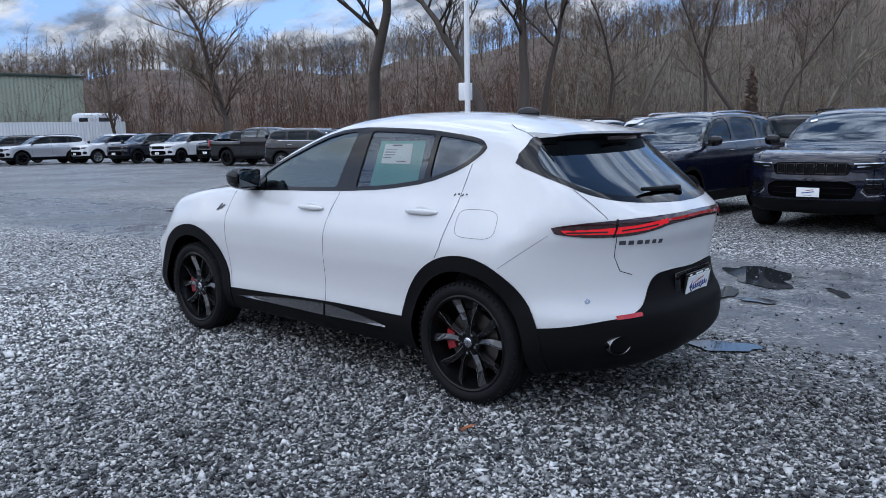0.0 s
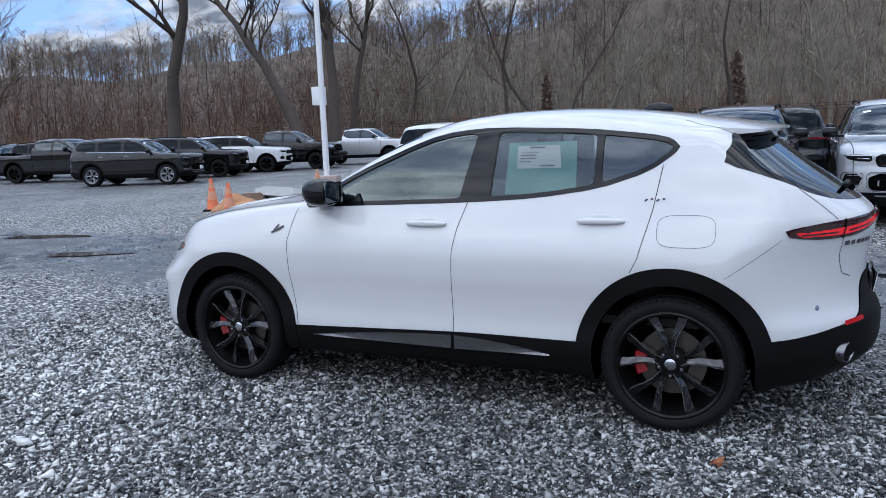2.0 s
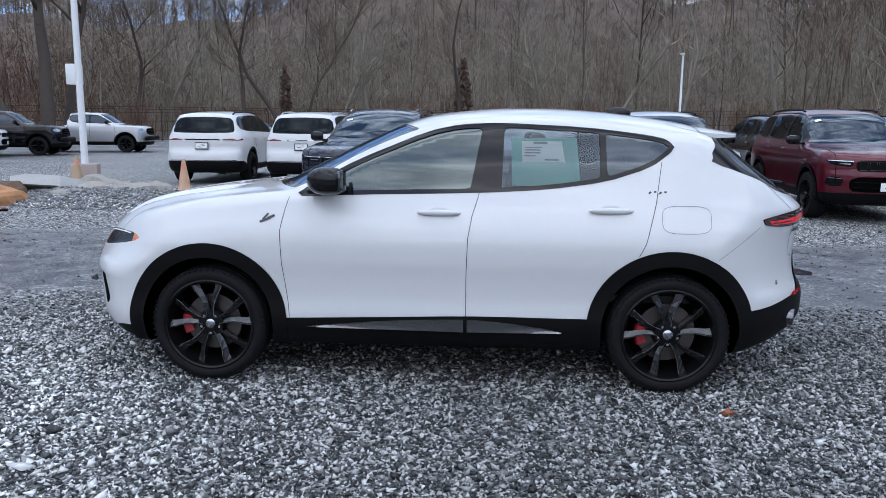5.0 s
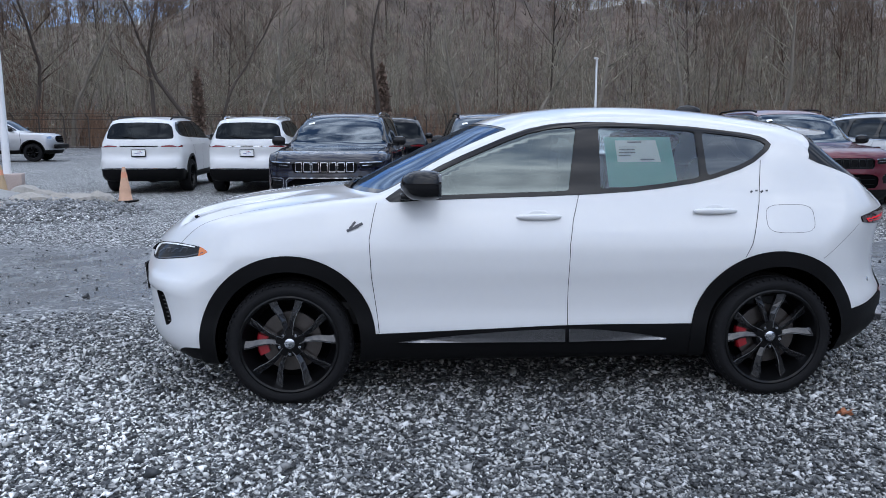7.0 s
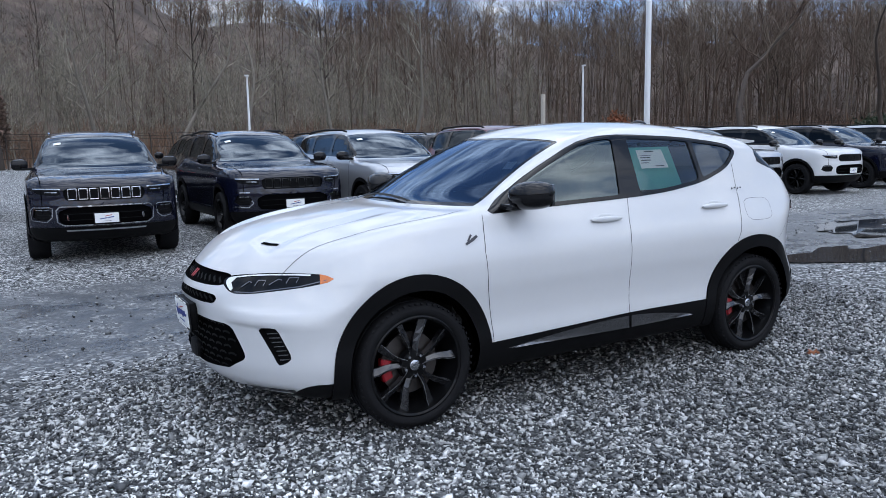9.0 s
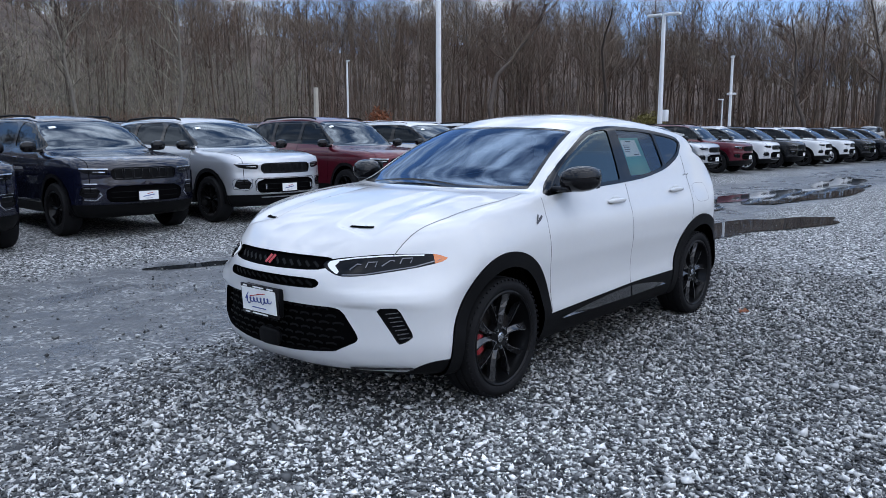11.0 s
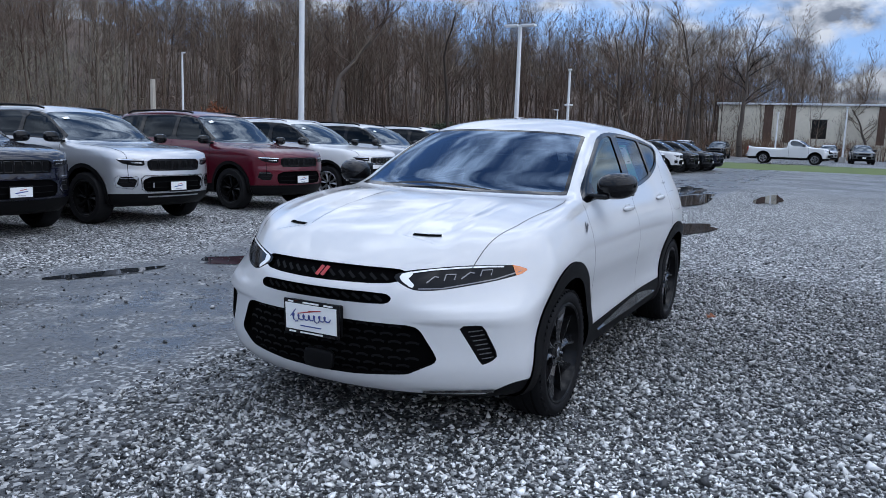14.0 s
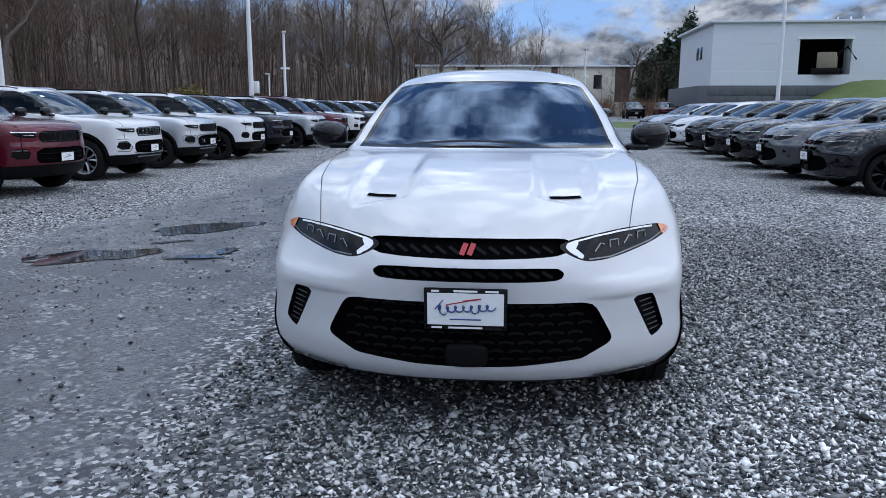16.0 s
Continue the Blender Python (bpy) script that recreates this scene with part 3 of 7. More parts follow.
def plate(root, m, big):
    """A dealer's plate in a black frame, its print as plain bars. m: x to the plate's right, z up, -y towards the viewer."""
    W, H = 0.318, 0.165
    bm = bmesh.new()
    add_box(bm, (0, 0.002, 0), (W, 0.012, H), 0.004 if big else 0)
    bmesh.ops.transform(bm, matrix=m, verts=bm.verts)
    holder = part("plate_frame", bm, GLOSS_BLACK, root, "black dealer plate frame")
    bm = box((0, -0.0065, 0.002), (W - 0.028, 0.004, H - 0.040))
    bmesh.ops.transform(bm, matrix=m, verts=bm.verts)
    part("plate", bm, PAPER, holder, "white dealer plate with blue script")
    bars = [(-0.02, 0.030, 0.11, 0.004, INK_RED, 12), (0.025, 0.040, 0.07, 0.005, INK_RED, 8), (0.0, -0.038, 0.12, 0.005, INK_BLUE, 0), (-0.10, 0.02, 0.05, 0.004, INK_BLUE, 50)] if big else [(0, 0.0, 0.17, 0.012, INK_BLUE, 8), (0.02, 0.03, 0.09, 0.008, INK_RED, 10), (0, -0.04, 0.10, 0.004, INK, 0)]
    if big:   # flowing script as one bent line
        pts = []
        for i in range(60):
            s = i / 59
            pts.append((-0.105 + 0.21 * s + 0.010 * math.cos(s * 44), -0.011, 0.000 + 0.016 * math.sin(s * 44) * (1.4 if i < 10 or 38 < i < 44 else 0.8) + 0.012 * s))
        bm = tube(pts, 0.0032, 5)
        bmesh.ops.transform(bm, matrix=m, verts=bm.verts)
        part("script", bm, INK_BLUE, holder)
        for px, pz, pw in ((0, 0.0725, 0.09), (-0.115, 0.0725, 0.03), (0.1, 0.0725, 0.05), (0.0, -0.0725, 0.13), (-0.11, -0.0725, 0.04)):
            bm = box((px, -0.0052, pz), (pw, 0.003, 0.007))
            bmesh.ops.transform(bm, matrix=m, verts=bm.verts)
            part("lettering", bm, PAPER, holder)
    for px, pz, pw, ph, mm, tilt in bars:
        bm = box((0, 0, 0), (pw, 0.003, ph))
        bmesh.ops.transform(bm, matrix=m @ Matrix.Translation((px, -0.0088, pz)) @ Matrix.Rotation(radians(-tilt), 4, "Y"), verts=bm.verts)
        part("print", bm, mm, holder)
    return holder


def crossover_shape():
    zc = curve([(2.40, 0.60), (2.30, 0.715), (2.22, 0.80), (2.16, 0.862), (2.08, 0.925), (1.98, 0.977), (1.82, 1.026), (1.55, 1.074), (1.25, 1.106), (1.10, 1.120), (1.02, 1.145), (0.8, 1.255), (0.5, 1.400), (0.27, 1.500), (0.1, 1.552), (-0.2, 1.594), (-0.6, 1.606), (-1.0, 1.586), (-1.4, 1.535), (-1.75, 1.468), (-2.1, 1.40)], 0.05)
    W = curve([(2.4, 0.86), (2.0, 0.905), (1.7, 0.918), (1.32, 0.925), (0.9, 0.908), (0.3, 0.902), (-0.5, 0.902), (-0.95, 0.91), (-1.32, 0.93), (-1.7, 0.915), (-2.0, 0.885), (-2.4, 0.83)], 0.08)
    prof = curve([(0.15, -0.16), (0.24, -0.055), (0.32, -0.018), (0.40, -0.006), (0.52, -0.016), (0.62, -0.012), (0.74, 0.0), (0.84, -0.002), (0.92, -0.020), (0.985, -0.048), (1.05, -0.078), (1.11, -0.108), (1.3, -0.190), (1.5, -0.285), (1.6, -0.335)], 0.03)
    xf = curve([(0.15, 1.95), (0.25, 2.15), (0.30, 2.205), (0.36, 2.232), (0.5, 2.238), (0.62, 2.246), (0.70, 2.262), (0.78, 2.256), (0.84, 2.215), (0.92, 2.16), (1.1, 2.05), (1.6, 1.7)], 0.03)
    xr = curve([(0.15, -1.95), (0.27, -2.15), (0.34, -2.23), (0.44, -2.262), (0.54, -2.255), (0.60, -2.222), (0.72, -2.196), (0.86, -2.205), (0.96, -2.228), (1.03, -2.226), (1.075, -2.18), (1.15, -2.085), (1.3, -1.885), (1.42, -1.735), (1.6, -1.5)], 0.025)

    def top(x, y):
        a = np.abs(y)
        xe = x + 0.47 * y * y * step(-0.5, 0.15, x)
        z = zc(xe) - 0.075 * np.clip(a / 0.62, 0, 1.3) ** 2.6 * step(0.5, -0.3, x) * step(-2.2, -1.2, x)
        z = z - 0.022 * step(0.24, 0.30, a) * step(0.56, 0.44, a) * step(1.15, 1.55, x) * step(1.985, 1.93, x)
        z = z + 0.012 * step(0.70, 0.50, a) * step(0.9, 1.3, x) * step(2.2, 1.9, x)
        return z

    def g(x, y, z):
        a = np.abs(y)
        side = a - W(x) - prof(z) + 0.030 * step(0.80, 0.96, z) * step(1.0, 1.8, x)
        hi = step(0.60, 0.80, z)
        bow = 0.50 * a ** 2.5 * (1 - hi) + 0.70 * a ** 2.12 * hi
        ledge = 0.014 * step(0.600, 0.622, z) * step(0.70, 0.66, z) * step(0.40, 0.60, a) * step(0.90, 0.78, a)
        front = x - (xf(z) - bow + ledge)
        bend = step(1.0, 1.25, z)
        rear = (xr(z) + 0.72 * a ** 2.84 * (1 - bend) + 0.36 * a ** 2.0 * bend) - x
        rear = rear * (1 - 0.3 * bend)
        up = (z - top(x, y)) * (1 - 0.10 * step(1.15, 0.9, x) * step(0.2, 0.4, x))
        r = smax(side, front, 0.10)
        r = smax(r, rear, 0.09)
        r = smax(r, up, 0.055)
        return smax(r, 0.225 - z, 0.03)
    return g, top


def crossover(paint, fine, label, group=""):
    """The five-door crossover with a sloping roof, black cladding and a light bar across its tail."""
    g, top = crossover_shape()
    car = thing("car", label, "car", group=group)
    sh = Shell(g, 1.5, -1.5, 0.62, *((150, 52, 250) if fine else (34, 12, 60)))
    body = sh.faces
    bvh = tree_of(sh, body)
    F = lambda p, lo: (lambda x, y, z: np.maximum(p(np.abs(y), z), lo - x))
    B = lambda p, hi: (lambda x, y, z: np.maximum(p(np.abs(y), z), x - hi))
    S = lambda p: (lambda x, y, z: np.maximum(p(x, z), 0.35 - np.abs(y)))
    glass_front, glass_back = (GLASS, GLASS_DOOR) if fine else (GLASS_DARK, GLASS_DARK)

    # wheel arches: open, with a ring of cladding
    hubs = ((1.318, 0.36), (-1.318, 0.36))
    for hx, hz in hubs:
        ring = lambda x, y, z, r: np.maximum(np.hypot(x - hx, np.maximum(z - hz, (z - hz) * 0.6)) - r, 0.45 - np.abs(y))
        body, inner = sh.cut(body, lambda x, y, z: ring(x, y, z, 0.463))
        clad, hole = sh.cut(inner, lambda x, y, z: ring(x, y, z, 0.380))
        for sgn in (1, -1):
            a, _ = sh.near(clad, lambda c: c[1] * sgn > 0)
            sh.panel("wheel_arch_cladding", a, PLASTIC, car, 0.010, 0.06, "black plastic wheel arch cladding")
            bm = bmesh.new()
            rows = []
            for i in range(17):
                t = math.pi * (i / 16 * 1.16 - 0.08)
                rows.append([bm.verts.new((hx + 0.385 * math.cos(t), sgn * yy, hz + 0.385 * math.sin(t))) for yy in (0.90 if i not in (0, 16) else 0.86, 0.55)])
            for r0, r1 in zip(rows, rows[1:]):
                bm.faces.new((r0[0], r0[1], r1[1], r1[0]))
            bm.faces.new([r[1] for r in rows])
            part("wheel_arch_liner", bm, DARK, car)

    # black sills and lower bumpers
    sill_f = curve([(-1.1, 0.430), (-0.9, 0.426), (-0.17, 0.424), (0.3, 0.409), (0.85, 0.393), (1.1, 0.39)])
    body, sill = sh.cut(body, lambda x, y, z: np.maximum(np.maximum(z - sill_f(x), np.abs(x) - 1.25), 0.5 - np.abs(y)))
    rear_f = curve([(0.0, 0.735), (0.33, 0.735), (0.385, 0.71), (0.46, 0.60), (0.53, 0.555), (0.68, 0.522), (0.80, 0.497), (0.95, 0.475)])
    body, tailb = sh.cut(body, lambda x, y, z: np.maximum(z - rear_f(np.abs(y)), x + 1.5))
    body, chin = sh.cut(body, lambda x, y, z: np.maximum(z - (0.252 + 0.075 * step(0.69, 0.88, np.abs(y))), 1.4 - x))
    body, belly = sh.cut(body, lambda x, y, z: z - 0.262)
    for sgn in (1, -1):
        a, _ = sh.near(sill, lambda c: c[1] * sgn > 0)
        sh.panel("sill", a, PLASTIC, car, 0.006, 0.03, "black plastic door sill")
    sh.panel("rear_bumper", tailb, PLASTIC, car, 0.006, 0.03, "black lower rear bumper")
    sh.panel("front_splitter", chin, PLASTIC, car, -0.004, 0.03, "black lower front edge")
    sh.panel("underbody", belly, DARK, car, -0.01)

    # side glass with black surround
    dlo = polygon([(0.83, 1.085), (0.54, 1.098), (-0.25, 1.118), (-0.62, 1.140), (-0.95, 1.186), (-1.20, 1.268), (-1.345, 1.375), (-1.30, 1.425), (-1.19, 1.450), (-0.85, 1.490), (-0.36, 1.512), (-0.13, 1.502), (0.06, 1.462), (0.46, 1.298), (0.70, 1.170)], 1)
    pillar_b = polygon([(-0.175, 1.05), (-0.365, 1.05), (-0.385, 1.58), (-0.275, 1.58)], 0)
    pillar_c = polygon([(-0.925, 1.05), (-0.965, 1.05), (-0.955, 1.58), (-0.92, 1.58)], 0)
    sail = polygon([(0.90, 1.0), (0.55, 1.0), (0.545, 1.17), (0.62, 1.23), (0.9, 1.35)], 0)
    body, win = sh.cut(body, S(dlo))
    frame_, pane = sh.cut(win, lambda x, y, z: np.maximum(np.maximum(dlo(x, z) + 0.024, -pillar_b(x, z)), np.maximum(-pillar_c(x, z), -sail(x, z))))
    for sgn in (1, -1):
        a, _ = sh.near(frame_, lambda c: c[1] * sgn > 0)
        sh.panel("window_surround", a, GLOSS_BLACK, car, 0.002, 0.02, "gloss black window surround")
        one, _ = sh.near(pane, lambda c: c[1] * sgn > 0)
        for lo, hi, gm in ((-0.28, 2, glass_front), (-0.94, -0.28, glass_back), (-3, -0.94, GLASS_DARK)):
            p, _ = sh.near(one, lambda c: lo < c[0] < hi)
            ob = sh.panel("side_window", p, gm, car, -0.004, 0, "reflective side window glass")
            if ob:
                ob.visible_shadow = False

    # windscreen and rear window
    xe = lambda x, y: x + 0.47 * y * y
    shield = lambda x, y, z: np.maximum(np.maximum(xe(x, y) - 1.075, 0.265 - xe(x, y)), np.maximum(np.abs(y) - (0.705 - (1.075 - xe(x, y)) * 0.17), 1.0 - z))
    body, ws = sh.cut(body, shield)
    band, ws = sh.cut(ws, lambda x, y, z: np.maximum(shield(x, y, z) + 0.022, xe(x, y) - 1.02))
    sh.panel("windscreen_border", band, GLOSS_BLACK, car, -0.002, 0.01, "black border of the windscreen")
    ob = sh.panel("windscreen", ws, GLASS_SCREEN if fine else GLASS_DARK, car, -0.003, 0, "windscreen reflecting the cloudy sky")
    ob.visible_shadow = False
    hatch = polygon([(0.0, 1.455), (0.52, 1.45), (0.62, 1.435), (0.70, 1.37), (0.745, 1.28), (0.735, 1.225), (0.66, 1.155), (0.54, 1.115), (0.40, 1.098), (0.0, 1.085), (-0.4, 1.10), (-0.4, 1.45)], 1)
    body, hg = sh.cut(body, B(hatch, -1.45))
    rim_, hgl = sh.cut(hg, lambda x, y, z: np.maximum(hatch(np.abs(y), z) + 0.03, z - 1.40))
    rim_, hgl2 = sh.cut(rim_, lambda x, y, z: np.maximum(hatch(np.abs(y), z) + 0.03, np.abs(y) - 0.52))
    sh.panel("rear_window_surround", rim_, GLOSS_BLACK, car, 0.002, 0.02, "gloss black rear window surround")
    ob = sh.panel("rear_window", hgl + hgl2, GLASS_DARK, car, -0.002, 0, "dark rear window")
    ob.visible_shadow = False

    # lamps
    head = polygon([(0.848, 0.827), (0.825, 0.845), (0.78, 0.858), (0.60, 0.857), (0.40, 0.832), (0.345, 0.812), (0.375, 0.785), (0.455, 0.748), (0.56, 0.752), (0.74, 0.788), (0.81, 0.810)], 1)
    body, hl = sh.cut(body, F(head, 1.55))
    lit = polygon([(0.43, 0.829), (0.41, 0.826), (0.370, 0.812), (0.392, 0.790), (0.440, 0.760), (0.462, 0.763), (0.418, 0.800), (0.43, 0.817)], 0)
    amber = polygon([(0.772, 0.88), (0.86, 0.88), (0.86, 0.80), (0.81, 0.80)], 0)
    dark_, drl = sh.cut(hl, F(lit, 1.4))
    dark_, amb = sh.cut(dark_, F(amber, 1.4))
    for sgn in (1, -1):
        a, _ = sh.near(dark_, lambda c: c[1] * sgn > 0)
        lamp = sh.panel("headlight", a, LENS, car, -0.003, 0.02, "slim clear headlight with lit running strip")
        b, _ = sh.near(drl, lambda c: c[1] * sgn > 0)
        sh.panel("running_light", b, DRL, lamp, 0.0, 0.01, "lit white running light")
        part("running_strip", ribbon(bvh, [(0, sgn * yy, zz) for yy, zz in ((0.415, 0.822), (0.50, 0.837), (0.60, 0.847), (0.70, 0.851), (0.755, 0.850))], (-1, 0, 0), 0.0075, 0.001), DRL, lamp, "lit white running strip")
        c_, _ = sh.near(amb, lambda c: c[1] * sgn > 0)
        sh.panel("side_marker", c_, AMBER, lamp, 0.001, 0.01, "amber side marker")
        if fine:
            for i in range(4):
                yy, zz = 0.515 + 0.062 * i, 0.796 + 0.009 * i
                if i % 2:
                    ln = [(0, sgn * (yy - 0.018), zz - 0.013), (0, sgn * (yy - 0.018), zz + 0.013), (0, sgn * (yy + 0.018), zz + 0.015), (0, sgn * (yy + 0.018), zz - 0.009)]
                else:
                    ln = [(0, sgn * (yy - 0.020), zz - 0.014), (0, sgn * (yy + 0.004), zz + 0.014), (0, sgn * (yy + 0.020), zz + 0.010)]
                part("lamp_cell", ribbon(bvh, ln, (-1, 0, 0), 0.006, 0.001), RIM_FACE, lamp)
            part("lamp_sill", ribbon(bvh, [(0, sgn * 0.47, 0.757), (0, sgn * 0.56, 0.760), (0, sgn * 0.74, 0.797), (0, sgn * 0.82, 0.829)], (-1, 0, 0), 0.006, 0.001), RIM_FACE, lamp)
    tl = polygon([(0.838, 0.982), (0.80, 1.003), (0.70, 1.020), (0.45, 1.034), (0.0, 1.042), (-0.45, 1.034), (-0.45, 0.99), (0.0, 1.000), (0.30, 0.992), (0.42, 0.965), (0.55, 0.945), (0.70, 0.942), (0.80, 0.958)], 1)
    body, tlf = sh.cut(body, B(tl, -1.6))
    red = polygon([(0.80, 0.982), (0.66, 0.988), (0.50, 1.000), (0.34, 1.020), (0.30, 1.018), (0.33, 0.998), (0.46, 0.972), (0.60, 0.958), (0.78, 0.960)], 0)
    dk, rd = sh.cut(tlf, B(red, -1.5))
    bar = sh.panel("tail_light_bar", dk, TAIL_DARK, car, 0.006, 0.02, "smoked tail light bar across the hatch")
    for sgn in (1, -1):
        a, _ = sh.near(rd, lambda c: c[1] * sgn > 0.02)
        sh.panel("red_lens", a, TAIL_LIT if fine else TAIL, bar, 0.007, 0.01, "red tail light lens")
    part("red_strip", ribbon(bvh, [(0, -0.34, 1.012), (0, 0.0, 1.020), (0, 0.34, 1.012)], (1, 0, 0), 0.013, 0.010), TAIL, bar, "thin red light strip")
    for sgn in (1, -1):
        part("lamp_divider", ribbon(bvh, [(0, sgn * 0.60, 1.03), (0, sgn * 0.615, 0.942)], (1, 0, 0), 0.010, 0.010), GLOSS_BLACK, bar)
        part("lamp_bar", ribbon(bvh, [(0, sgn * 0.64, 0.972), (0, sgn * 0.78, 0.970)], (1, 0, 0), 0.008, 0.010), TAIL_DARK, bar)
        part("lamp_bar", ribbon(bvh, [(0, sgn * 0.40, 0.995), (0, sgn * 0.585, 0.975)], (1, 0, 0), 0.008, 0.010), TAIL_DARK, bar)

    # grilles
    openings = [("upper_grille", [(0.395, 0.832), (0.33, 0.838), (0.0, 0.842), (-0.33, 0.838), (-0.33, 0.772), (0.0, 0.768), (0.33, 0.772), (0.40, 0.79)], 0.02),
                ("middle_slot", [(0.372, 0.718), (0.34, 0.735), (0.0, 0.738), (-0.3, 0.735), (-0.3, 0.688), (0.0, 0.684), (0.34, 0.684), (0.372, 0.698)], 0.03),
                ("lower_grille", [(0.0, 0.600), (0.45, 0.597), (0.485, 0.588), (0.505, 0.57), (0.560, 0.472), (0.572, 0.447), (0.563, 0.425), (0.45, 0.366), (0.2, 0.341), (0.0, 0.334), (-0.3, 0.345), (-0.3, 0.597)], 0.035),
                ("bumper_slot", [(0.655, 0.590), (0.665, 0.601), (0.735, 0.606), (0.748, 0.595), (0.798, 0.467), (0.796, 0.450), (0.752, 0.416), (0.740, 0.424)], 0.03)]
    for name, pts, deep in openings:
        field = polygon(pts, 0 if name in ("bumper_slot", "lower_grille") else 1)
        body, ins = sh.cut(body, F(field, 1.4))
        if name == "bumper_slot":
            for sgn in (1, -1):
                a, _ = sh.near(ins, lambda c: c[1] * sgn > 0)
                gr = sh.panel(name, a, PLASTIC, car, -deep, -deep, "black vertical slot in the bumper")
                if fine:
                    for i in range(7):
                        z = 0.445 + 0.021 * i
                        bm = ribbon(bvh, [(0, sgn * (0.750 - 0.42 * (z - 0.43)), z), (0, sgn * (0.785 - 0.34 * (z - 0.45)), z + 0.008)], (-1, 0, 0), 0.006, -0.010)
                        part("fin", bm, RIM_FACE, gr)
        else:
            gr = sh.panel(name, ins, DARK, car, -deep, -deep, "black honeycomb grille")
            if fine and name == "lower_grille":
                for i in range(7):
                    z = 0.362 + 0.036 * i
                    lim = 0.545 - 0.35 * max(0, 0.43 - z) / 0.07 * 0.25 - max(0, z - 0.45) * 0.42
                    for j in range(-7, 8):
                        y0 = j * 0.078 + (0.039 if i % 2 else 0)
                        if abs(y0) + 0.036 > lim:
                            continue
                        bm = ribbon(bvh, [(0, y0 - 0.030, z), (0, y0 - 0.012, z + 0.007), (0, y0 + 0.012, z + 0.007), (0, y0 + 0.030, z)], (-1, 0, 0), 0.011, -0.014)
                        part("grille_cell", bm, PLASTIC, gr)
            if fine and name != "lower_grille":
                for i in range(-6, 7):
                    z0 = 0.805 if name == "upper_grille" else 0.711
                    bm = ribbon(bvh, [(0, i * 0.052 - 0.02, z0 + 0.012), (0, i * 0.052 + 0.02, z0 - 0.012)], (-1, 0, 0), 0.014, -0.012)
                    part("grille_cell", bm, PLASTIC, gr)
    # the painted shell that is left, and an inner lining
    sh.panel("body", body, paint, car, 0.0, 0.0, "white painted bodywork" if fine else "")
    if fine:
        ins = Shell(g, 1.4, -1.4, 0.75, 60, 18, 90, level=-0.055)
        lin = ins.faces
        for fld in (S(dlo), shield, B(hatch, -1.3)):
            lin, _ = ins.cut(lin, (lambda q: (lambda x, y, z: q(x, y, z) - 0.005))(fld))
        for hx in (1.32, -1.32):
            lin, _ = ins.cut(lin, lambda x, y, z: np.maximum(np.hypot(x - hx, z - 0.40) - 0.50, 0.4 - np.abs(y)))
        roof_, low = ins.near(lin, lambda c: c[2] > 1.30)
        ins.panel("cabin_lining", low, TRIM_IN, car)
        ins.panel("headliner", roof_, HEADLINER, car)
        part("cabin_floor", box((-0.2, 0, 0.52), (2.6, 1.55, 0.04)), TRIM_IN, car)
        part("firewall", box((0.98, 0, 0.72), (0.06, 1.5, 0.62)), TRIM_IN, car)
        dash = blob((0.68, 0, 0.94), (0.32, 0.74, 0.13), 4)
        part("dashboard", dash, TRIM_IN, car)
        for sy in (0.38, -0.38):
            part("seat_base", box((-0.15, sy, 0.70), (0.52, 0.50, 0.22), 0.06), SEAT, car)
            part("seat_back", box((-0.47, sy, 1.02), (0.16, 0.48, 0.62), 0.06, Matrix.Rotation(radians(-16), 4, "Y")), SEAT, car)
            part("headrest", box((-0.585, sy, 1.37), (0.10, 0.26, 0.17), 0.04), SEAT, car)
        part("rear_seat", box((-1.02, 0, 0.72), (0.5, 1.3, 0.24), 0.06), SEAT, car)
        part("rear_seat_back", box((-1.36, 0, 1.00), (0.14, 1.25, 0.55), 0.05, Matrix.Rotation(radians(-20), 4, "Y")), SEAT, car)
        for sy in (0.36, -0.36):
            part("rear_headrest", box((-1.47, sy, 1.29), (0.09, 0.25, 0.15), 0.03), SEAT, car)
        pts = [(0.36 + 0.075 * math.sin(a), 0.38 + 0.185 * math.cos(a), 1.0 + 0.17 * math.sin(a)) for a in np.linspace(0, 2 * math.pi, 25)]
        part("steering_wheel", tube(pts, 0.016, 8), TRIM_IN, car, "black steering wheel")
        part("interior_mirror", box((0.32, 0, 1.37), (0.03, 0.22, 0.06), 0.012), GLOSS_BLACK, car)

    # wheels
    for hx, face_in in ((1.318, -1), (-1.318, -1)):
        for sgn in (1, -1):
            tyre_wheel(car, hx, sgn * 0.795, 0.338, 0.340, 0.225, 0.264, sgn, "dark", face_in if fine else 0, fine)

    # shut lines and small parts
    for sgn in (1, -1):
        way = (0, -sgn, 0)
        P = lambda pts: [(x, 0, z) for x, z in pts]
        lines = [[(0.845, 1.085), (0.862, 1.02), (0.884, 0.90), (0.874, 0.70), (0.845, 0.48), (0.838, 0.40)],
                 [(-0.245, 1.12), (-0.205, 0.99), (-0.184, 0.87), (-0.177, 0.65), (-0.178, 0.425)],
                 [(-1.262, 1.30), (-1.225, 1.08), (-1.165, 0.86), (-1.13, 0.79)],
                 [(-1.56, 0.78), (-1.70, 0.88), (-1.80, 0.955)]]
        if fine:
            a = np.linspace(0, 2 * math.pi, 33)
            lines.append([(-1.385 + 0.133 * np.sign(math.cos(t)) * abs(math.cos(t)) ** 0.55, 0.992 + 0.073 * np.sign(math.sin(t)) * abs(math.sin(t)) ** 0.55) for t in a])
